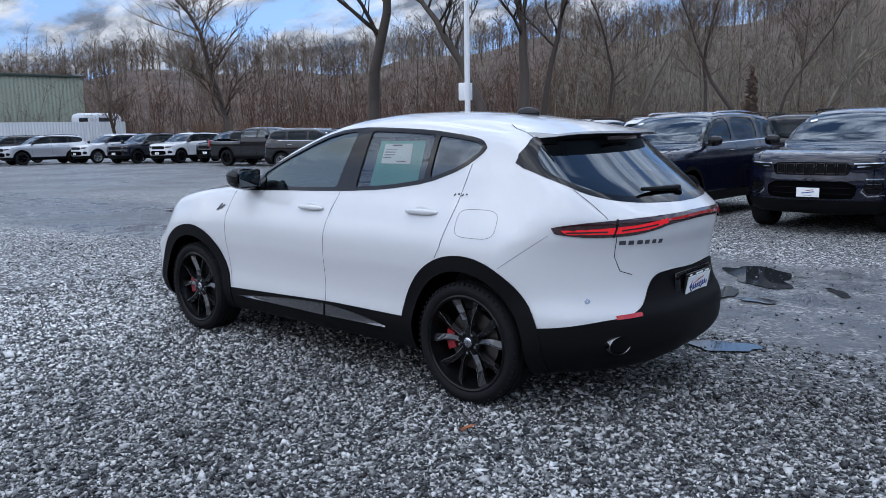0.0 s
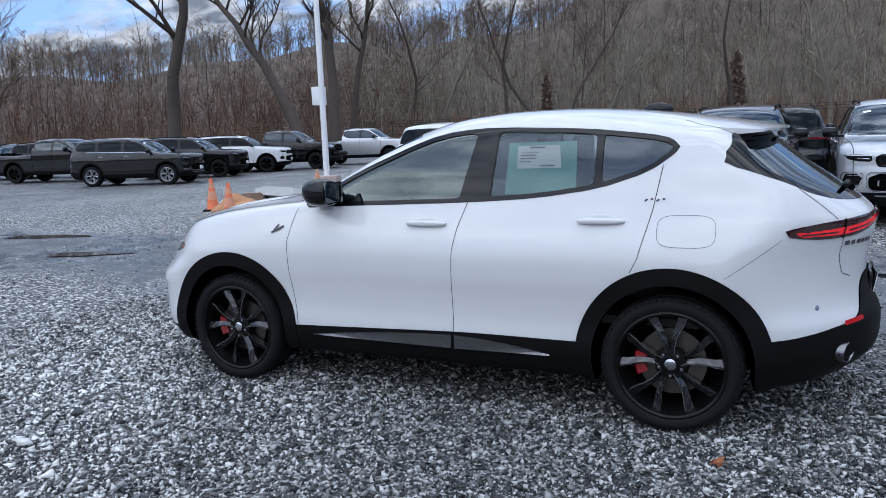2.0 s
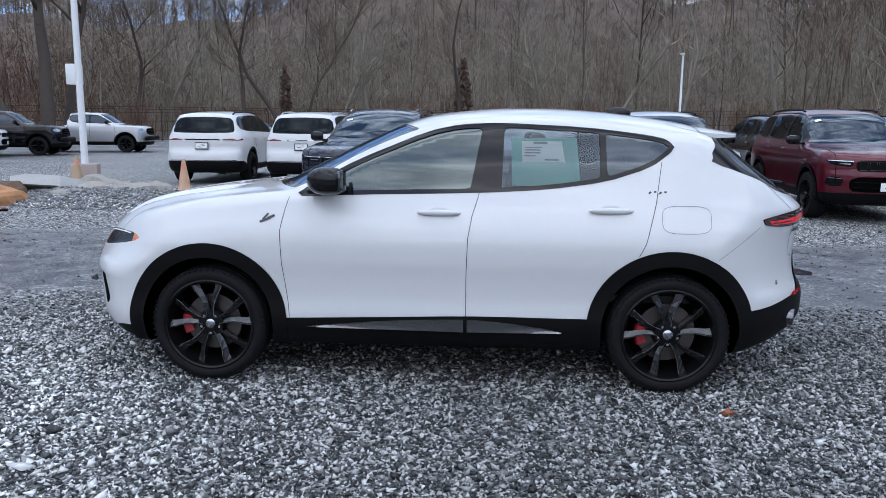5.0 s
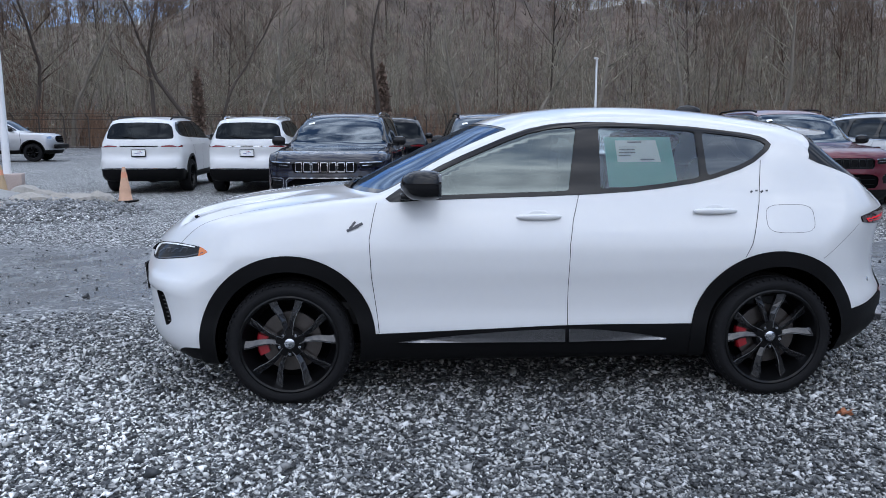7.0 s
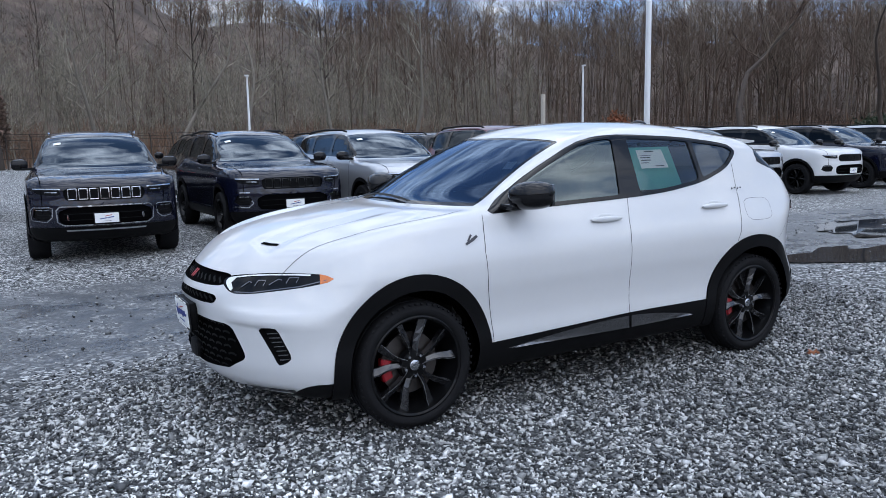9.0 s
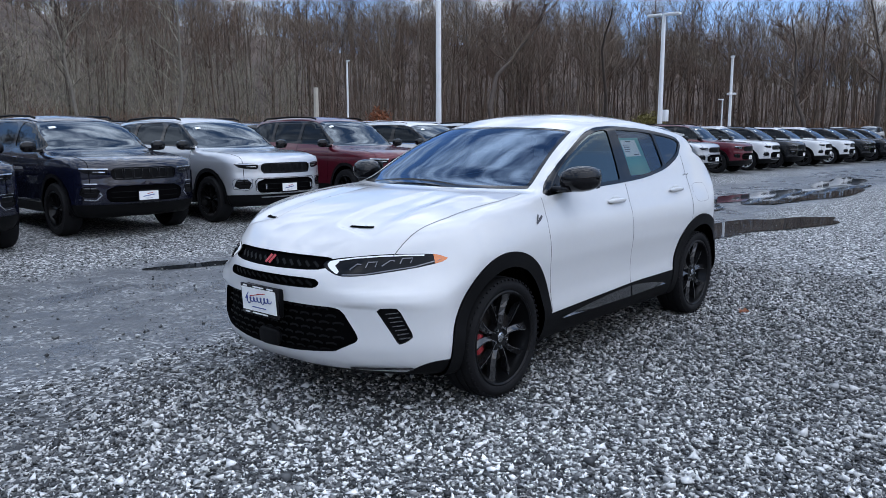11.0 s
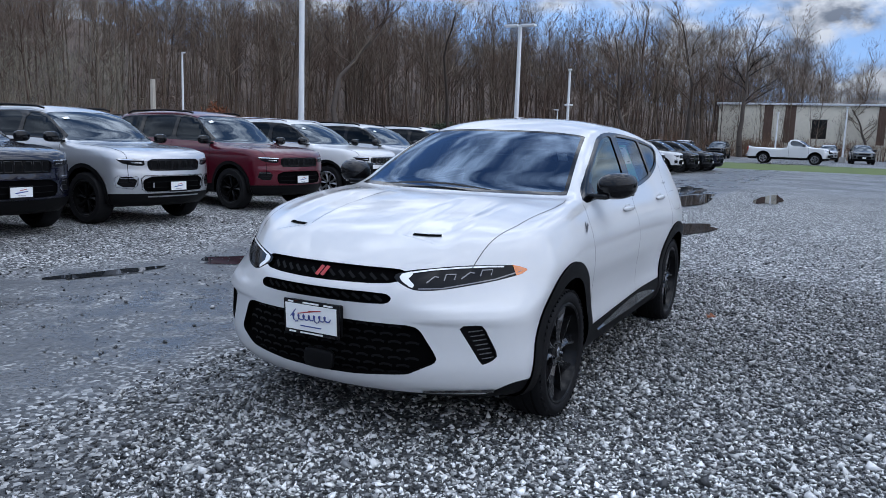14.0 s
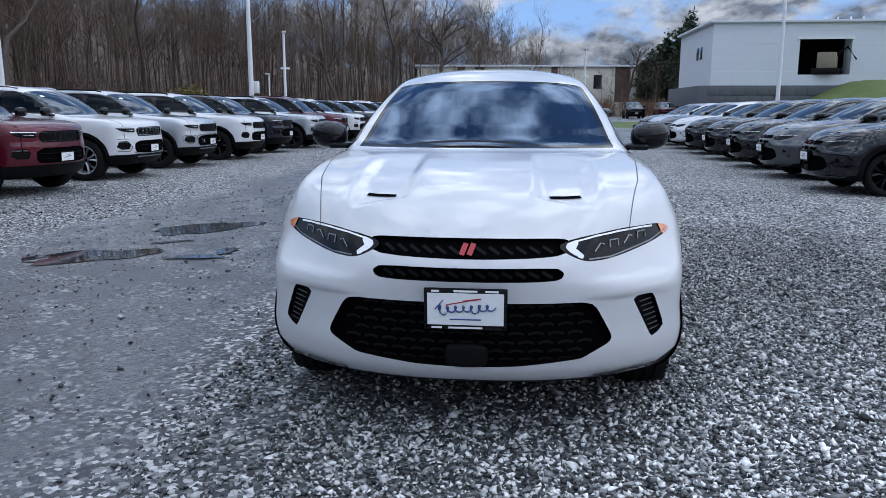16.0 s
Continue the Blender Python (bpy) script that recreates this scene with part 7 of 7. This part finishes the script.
for i, (x, y, sx, sy, sz, mt, lb) in enumerate([(8.6, -7.9, 0.48, 0.36, 0.28, ROCK_TAN, "rounded tan boulder beside the cones"), (8.75, -8.55, 0.42, 0.32, 0.30, ROCK_BROWN, "brown rock on the gravel mound"), (7.3, -9.2, 0.50, 0.40, 0.26, ROCK, "grey rock on the gravel mound"),
                                                (6.9, -9.5, 0.40, 0.35, 0.24, ROCK, "grey rock on the gravel mound"), (7.6, -8.6, 0.42, 0.30, 0.18, ROCK, "grey rock on the gravel mound"), (7.9, -10.2, 0.55, 0.45, 0.28, ROCK, "grey rock on the gravel mound"), (6.5, -9.9, 0.30, 0.30, 0.22, ROCK, "grey rock on the gravel mound"), (9.1, -9.6, 0.40, 0.35, 0.22, ROCK, "grey rock on the gravel mound")]):
    rock(x, y, sx, sy, sz, i + 1, mt, lb)


def mound_height(u, v):
    e = max(0.0, 1 - u * u - v * v)
    return -0.03 + 0.26 * e ** 0.8


bm = bmesh.new()
bmesh.ops.create_grid(bm, x_segments=40, y_segments=28, size=1)
for v in bm.verts:
    v.co = Vector((v.co.x * 2.6, v.co.y * 1.7, mound_height(v.co.x, v.co.y) + 0.03 * noise.noise(v.co * 6)))
mound = part("gravel_mound", bm, GRAVEL, None)
mound.matrix_world = pose(7.6, -9.3, 0, 0, 0, -30)
tagged(mound, "low mound of grey gravel round the pole", "gravel", kind="structure")
mr = np.random.default_rng(9)
mp = mr.uniform(-1, 1, (4200, 2)); mp = mp[np.hypot(mp[:, 0], mp[:, 1]) < 1.0]
V, T = stone_field(len(mp), mr, lambda n: mp * (2.6, 1.7), 0.029)
V[:, 2] += np.array([mound_height(a / 2.6, b / 1.7) for a, b in V[:, :2]]).clip(0, 1)
heap = link("rubble", big_mesh("rubble", V, T), RUBBLE)
heap.matrix_world = pose(7.6, -9.3, 0, 0, 0, -30)
tagged(heap, "coarse broken stones lying on the gravel mound", "gravel", kind="stuff")
bm = prism([(-0.75, -0.35), (-0.2, -0.52), (0.45, -0.42), (0.78, -0.05), (0.55, 0.38), (-0.05, 0.48), (-0.62, 0.22)], 0.20, lambda u, v, w: (u, v, w + 0.02 * math.sin(9 * u + 4 * v)))
slab = part("concrete_slab", bm, mat("pale_concrete", (0.50, 0.50, 0.49), 0.85, vary=0.3, vscale=4, bump=0.5, bscale=25), None, smooth=False)
slab.matrix_world = pose(8.35, -9.35, 0.12, 16, -9, 35)
tagged(slab, "broken pale concrete slab tilted on the gravel mound", "concrete slab")
bm = box((0, 0, 0.10), (0.62, 0.62, 0.76), 0.03)
foot = part("concrete_block", bm, mat("stained_concrete", (0.36, 0.29, 0.26), 0.85, vary=0.5, vscale=4, bump=0.4, bscale=25), None)
foot.matrix_world = pose(9.59, -12.78, 0, 0, 0, 20)
tagged(foot, "weathered pinkish concrete base of the lamp post", "concrete base")


def traffic_cone(x, y, h=0.71, material=ORANGE, lean=0.0):
    c = thing("traffic_cone", "faded orange traffic cone with pale bands", "traffic cone", pose(x, y, 0.0, lean, 0, x * 40), "cones by the pole")
    part("base", box((0, 0, 0.02), (0.38, 0.38, 0.04), 0.012), PLASTIC, c, "black rubber base")
    part("body", lathe([(0.145, 0.04), (0.13, 0.06), (0.105, 0.25), (0.075, 0.43), (0.052, 0.57), (0.03, h), (0.022, h), (0.022, h - 0.05)], 22, "z"), material, c)
    part("band", lathe([(0.1085, 0.25), (0.0785, 0.43)], 22, "z"), CONE_WHITE if material is ORANGE else material, c, "dirty pale band")
    part("band", lathe([(0.0665, 0.50), (0.0475, 0.61)], 22, "z"), CONE_WHITE, c)


traffic_cone(9.75, -8.45)
traffic_cone(8.05, -7.0)
traffic_cone(6.35, -10.9, material=mat("bleached_cone_plastic", (0.55, 0.33, 0.22), 0.6, vary=0.35))
traffic_cone(9.3, -11.9, material=mat("yellow_cone_plastic", (0.42, 0.30, 0.18), 0.6, vary=0.3))


# ---- buildings ----
def ribbed(w, h, n, depth=0.05):
    """A wall of ribbed sheet, w wide along x and h high, facing -y."""
    bm = bmesh.new()
    rows = []
    for i in range(n * 4 + 1):
        x = -w / 2 + w * i / (n * 4)
        y = -depth if i % 4 in (1, 2) else 0
        rows.append((bm.verts.new((x, y, 0)), bm.verts.new((x, y, h))))
    for a, b in zip(rows, rows[1:]):
        bm.faces.new((a[0], b[0], b[1], a[1]))
    return bm


GREEN_SHEET = mat("pale_green_sheet", (0.30, 0.33, 0.26), 0.6, vary=0.15, vscale=0.4)
GREEN_ROOF = mat("dark_green_trim", (0.03, 0.05, 0.04), 0.5, vary=0.2)
WHITE_SHEET = mat("white_sheet", (0.62, 0.65, 0.68), 0.5, vary=0.12, vscale=0.5)
SLATE = mat("dark_stone_block", (0.10, 0.105, 0.115), 0.85, vary=0.4, vscale=0.8, bump=0.4, bscale=3)
CREAM = mat("cream_wall", (0.64, 0.60, 0.50), 0.8, vary=0.2, vscale=0.3)
GRASS = mat("winter_grass", (0.085, 0.12, 0.03), 0.9, vary=0.5, vscale=0.7, bump=0.4, bscale=20)

x, y = polar(-19.6, 100)
b1 = thing("warehouse", "pale green ribbed metal warehouse with a dark roof edge", "building", pose(x, y, 0, 0, 0, -19.6 - 90 + 14))
for k, (wd, off) in enumerate(((14, (0, 0, 0, 0)), (24, (7, 12, 0, 90)), (24, (-7, 12, 0, -90)), (14, (0, 24, 0, 180)))):
    bm = ribbed(wd, 9.0, int(wd / 0.45))
    bmesh.ops.transform(bm, matrix=pose(off[0], off[1], 0, 0, 0, off[3]), verts=bm.verts)
    part("wall", bm, GREEN_SHEET, b1, smooth=False)
part("roof", box((0, 12, 9.15), (14.5, 24.5, 0.30), 0.02), GREEN_ROOF, b1)
x, y = polar(-21.6, 84)
cont = thing("shipping_container", "white corrugated shipping container", "container", pose(x, y, 0, 0, 0, -21.6 - 90))
for wd, (ox, oy, rz) in ((12.2, (0, 0, 0)), (2.44, (6.1, 1.22, 90)), (12.2, (0, 2.44, 180)), (2.44, (-6.1, 1.22, -90))):
    bm = ribbed(wd, 3.1, int(wd / 0.28), 0.04)
    bmesh.ops.transform(bm, matrix=pose(ox, oy, 0.1, 0, 0, rz), verts=bm.verts)
    part("side", bm, WHITE_SHEET, cont, smooth=False)
part("roof", box((0, 1.22, 3.22), (12.2, 2.44, 0.08)), WHITE_SHEET, cont)
part("frame", box((0, 1.22, 0.08), (12.24, 2.48, 0.16)), PLASTIC, cont)
x, y = polar(-24.0, 92)
rv = thing("caravan", "white caravan parked behind the container", "caravan", pose(x, y, 0, 0, 0, -24 - 90))
part("body", blob((0, 0, 3.2), (2.6, 1.2, 1.2), 6), WHITE_SHEET, rv)
part("window", box((0.8, -1.21, 3.6), (1.2, 0.06, 0.5), 0.02), GLASS_DARK, rv)
part("window", box((-1.4, -1.21, 3.6), (0.9, 0.06, 0.5), 0.02), GLASS_DARK, rv)
for sx in (-0.6, 0.4):
    part("wheel", lathe([(0.12, -1.1), (0.4, -1.1), (0.4, -0.85), (0.12, -0.85)], 18), RUBBER, rv)
part("chassis", box((0, 0, 1.1), (6, 1.6, 1.7)), DARK, rv)

# low cream building far off
b2 = thing("low_building", "long low cream commercial building with dark openings", "building", pose(-127, 14, 0, 0, 0, 96))
part("wall", box((0, 0, 4.0), (62, 10, 8.0), 0.05), CREAM, b2)
part("roof", box((0, 0, 8.15), (62.8, 10.8, 0.30), 0.03), WHITE_SHEET, b2)
for i, (px, pw, z0, z1) in enumerate(((-24, 1.2, 2.5, 8), (-21, 1.5, 2.5, 8), (-17, 2.0, 3.2, 6), (-9, 1.0, 2.5, 8), (-2, 1.3, 4.6, 6.8), (2, 2.4, 2.5, 8), (9, 1.2, 4.5, 6.5), (14, 1.0, 2.5, 8), (21, 1.4, 4.5, 6.5), (27, 1.2, 2.5, 8))):
    part("window" if z1 < 7 else "recess", box((px, -5.02, (z0 + z1) / 2), (pw, 0.10, z1 - z0)), GLASS_DARK if z1 < 7 else mat("brown_recess", (0.10, 0.06, 0.045), 0.8, vary=0.3), b2)

# white workshop on a stone base, with a grass bank
b3 = thing("workshop", "white panelled workshop on a dark stone base, roller door open", "building", pose(-72.5, 18.2, 0.6, 0, 0, 0))
part("stone_base", box((-6.5, 20, 1.3), (15, 42, 3.4), 0.05), SLATE, b3, "dark stone block base")
for cc, ss in (((-6.5, 4.1, 5.9), (14.8, 8.0, 5.8)), ((-6.5, 26.4, 5.9), (14.8, 27.2, 5.8)), ((-6.5, 10.45, 8.10), (14.8, 4.7, 1.4)), ((-11.0, 10.45, 5.2), (5.8, 4.7, 4.4)), ((0.4, 10.45, 3.5), (1.0, 4.7, 1.0))):
    part("wall", box(cc, ss), WHITE_SHEET, b3, "white metal panels", smooth=False)
for zz in (4.3, 5.6, 6.9, 8.2):
    for y0, y1 in ((0.2, 8.0), (12.9, 39.9)) if zz < 7.4 else ((0.2, 39.9),):
        part("panel_joint", box((0.91, (y0 + y1) / 2, zz), (0.02, y1 - y0, 0.03)), POLE, b3)
# solid black block paints the unlit depth behind the open door
part("doorway", box((-4.4, 10.45, 5.7), (7.2, 4.68, 3.4)), DARK, b3, "black block standing in for the shaded inside of the workshop")
for i in range(9):
    for j in range(3):
        part("stone_course", box((0.99 + 0.02 * ((i * 7 + j * 3) % 3), 0.4 + 1.15 * i + 0.5 * (j % 2), 0.75 + 0.85 * j), (0.06, 1.05, 0.76), 0.02), SLATE, b3)
part("roof", box((-6.5, 20, 8.9), (15.4, 40.6, 0.22), 0.02), WHITE_SHEET, b3)
part("door_frame", box((0.95, 10.45, 7.35), (0.12, 5.1, 0.20)), POLE, b3)
for i in range(2):
    part("window", box((-3.5 - 1.6 * i, 0.08, 6.3), (0.9, 0.08, 1.2), 0.01), GLASS_DARK, b3)
for i in range(4):
    part("roof_vent", tube([(-4, 12 + 1.2 * i, 8.9), (-4, 12 + 1.2 * i, 9.8)], 0.08, 8), POLE, b3)
dg = thing("excavator", "tan tracked machine standing in the open doorway", "machine", pose(-71.9, 29.0, 4.55, 0, 0, 60))
part("cab", box((0, 0, 1.3), (1.6, 1.4, 1.6), 0.1), mat("tan_machine_paint", (0.26, 0.22, 0.15), 0.6, vary=0.3), dg)
part("track", box((0, -0.8, 0.35), (2.4, 0.45, 0.6), 0.15), RUBBER, dg)
part("track", box((0, 0.8, 0.35), (2.4, 0.45, 0.6), 0.15), RUBBER, dg)
part("boom", tube([(0.5, 0, 1.6), (1.6, 0.3, 2.6), (2.4, 0.5, 1.4)], [0.16, 0.13, 0.09], 6), PLASTIC, dg)
bm = bmesh.new()
bmesh.ops.create_grid(bm, x_segments=24, y_segments=40, size=1)
for v in bm.verts:
    px, py = v.co.x * 9, v.co.y * 22
    rise = max(0.0, min(1.0, (9 - px) / 14)) * max(0.0, min(1.0, (py + 20) / 7.5))
    v.co = Vector((px, py, 3.55 * rise + 0.08 * noise.noise(Vector((px, py, 0)) * 0.6) - 0.05))
bank = part("grass_bank", bm, GRASS, None)
bank.matrix_world = pose(-63.5, 43.5, 0.5)
tagged(bank, "sloping bank of short winter grass", "grass", kind="structure")
bm = bmesh.new()
bmesh.ops.create_grid(bm, x_segments=16, y_segments=40, size=1)
for v in bm.verts:
    px, py = v.co.x * 3.2 - 54.5, v.co.y * 24 + 8
    v.co = Vector((px, py, float(hill_height(np.array([px]), np.array([py]))[0]) + 0.10 * (1 - v.co.x ** 4) + 0.03 * noise.noise(v.co * 9) - 0.02))
verge = part("grass_verge", bm, GRASS, None)
tagged(verge, "narrow strip of grass across the end of the lot", "grass", kind="structure")


# ---- the cars ----
crossover(WHITE, True, "white five-door crossover with black cladding and dark wheels")

ROW = "row of parked cars facing the track"
made = {}


def park(kind, paint, x, y, heading, group, label=""):
    """One more parked car of a kind and paint; the first of each is built, the others copied."""
    key = (kind, paint)
    z = float(hill_height(np.array([x]), np.array([y]))[0])
    if key not in made:
        pt = PAINTS[paint]
        if kind == "suv":
            made[key] = suv(pt, "", group=group)
        elif kind == "suv_chrome":
            made[key] = suv(pt, "", chrome=True, group=group, wheels="silver")
        elif kind == "suv_hooks":
            made[key] = suv(pt, "", style="hooks", group=group)
        elif kind == "suv_bright":
            made[key] = suv(pt, "", style="hooks", chrome=True, group=group, wheels="silver")
        elif kind == "suv_led":
            made[key] = suv(pt, "", style="led", group=group)
        elif kind == "suv_tall":
            made[key] = suv(pt, "", tall=1.82, group=group)
        elif kind in ("pickup", "work_pickup"):
            made[key] = pickup(pt, "", group, kind == "work_pickup")
        else:
            made[key] = crossover(pt, False, "", group)
        ob = made[key]
        ob.matrix_world = pose(x, y, z, 0, 0, heading)
    else:
        ob = copy_thing(made[key], pose(x, y, z, 0, 0, heading))
    colour = {"black": "black", "navy": "dark blue", "white": "white", "silver": "silver", "grey": "dark grey", "red": "dark red", "khaki": "grey-green"}[paint]
    what = {"suv": "sport utility car with black trim", "suv_chrome": "sport utility car with bright trim", "suv_hooks": "sport utility car with front tow hooks", "suv_bright": "sport utility car with bright framed grille", "suv_led": "sport utility car with small bumper lamps", "suv_tall": "long sport utility car", "pickup": "crew-cab pickup truck", "work_pickup": "single-cab long-bed pickup truck", "cross": "five-door crossover with black cladding"}[kind]
    tagged(ob, f"{colour} {what} parked on gravel" + (" " + label if label else ""), "truck" if "pickup" in kind else "car", group)
    return ob


# front row, noses to the track; the nose lies 2.46 m ahead of the middle
for kind, paint, x, nose, turn in [("suv_bright", "navy", 1.70, -6.50, -4), ("suv_led", "navy", -0.94, -7.05, -1), ("suv_hooks", "silver", -3.35, -6.90, -1), ("suv_tall", "red", -6.55, -6.95, -4), ("suv_chrome", "white", -9.3, -6.95, 0), ("suv_hooks", "silver", -12.3, -7.0, 0), ("suv", "white", -15.2, -6.8, 1),
                                   ("suv", "navy", -18.2, -6.9, 0), ("suv_hooks", "silver", -21.3, -6.6, 0), ("suv_tall", "red", -24.3, -6.5, 0), ("suv_chrome", "white", -27.2, -6.4, 0), ("suv", "black", -30.0, -6.2, 0), ("suv", "white", -33.0, -5.9, 0), ("suv_chrome", "white", -36.0, -5.6, 1), ("suv", "black", -39.0, -5.3, 0), ("suv", "black", -42.0, -5.0, 0), ("suv", "navy", -44.8, -4.8, 0)]:
    park(kind, paint, x, nose - 2.46, 90 + turn, ROW)
# second row behind, tails to the track
for kind, paint, x, tail, turn in [("suv", "white", 6.75, -12.75, 2), ("suv_chrome", "white", 4.2, -12.55, 0), ("suv", "black", 1.0, -12.6, 0), ("suv", "black", -1.6, -12.8, 0), ("suv", "black", -4.5, -12.7, 0), ("suv", "black", -7.4, -12.7, 0), ("suv", "grey", -10.4, -12.8, 0), ("suv", "white", -13.4, -12.8, 0), ("suv", "black", -16.4, -12.8, 0), ("suv", "silver", -19.5, -12.8, 0)]:
    park(kind, paint, x, tail - 2.44, -90 + turn, "second row of parked cars")
# row of crossovers across the track
for paint, x in [("black", -8.2), ("grey", -10.9), ("black", -13.5), ("black", -16.3), ("black", -19.2), ("white", -22.2), ("grey", -25.2), ("silver", -28.2), ("grey", -31.0)]:
    park("cross", paint, x, 4.95 + 2.25 + 0.03 * (-x - 8), -90, "row of parked crossovers")
# far lines beyond the pole
for kind, paint, x, y, turn in [("suv_chrome", "black", 20.9, -17.1, 198), ("suv", "black", 22.0, -21.1, 200), ("suv", "white", 22.2, -24.6, 200), ("pickup", "black", 21.4, -27.0, 195), ("pickup", "silver", 19.5, -31.4, 188), ("suv", "black", 12.0, -33.0, 190),
                                ("pickup", "black", 28.2, -19.6, 192), ("suv_tall", "black", 32.5, -23.0, 205), ("suv_tall", "black", 35.2, -22.4, 108), ("suv", "white", 37.6, -20.9, 106), ("suv", "navy", 40.0, -19.6, 104), ("suv_chrome", "white", 43.2, -19.0, 96), ("suv", "silver", 45.0, -15.6, 88), ("suv", "black", 49.0, -15.0, 94), ("suv", "black", 51.5, -13.2, 98), ("suv", "grey", 54.5, -11.6, 98), ("suv", "black", 26.0, -25.0, 200), ("suv", "white", 30.5, -27.0, 200)]:
    park(kind, paint, x, y, turn, "distant rows of parked cars")
# beyond the end of the lot
for kind, paint, x, y, turn in [("work_pickup", "white", -60.5, -2.2, -90 + 178), ("suv", "khaki", -77, 3.0, 5), ("cross", "grey", -76, 7.4, 90), ("suv", "black", -78, -10.0, 0), ("suv", "white", -76, -13.2, 0), ("suv", "black", -80, 12.4, 0), ("suv", "red", -79, 15.6, 0), ("suv", "silver", -84, 0.0, 0), ("suv", "white", -80, -17, 0)]:
    park(kind, paint, x, y, turn, "cars beyond the end of the lot")
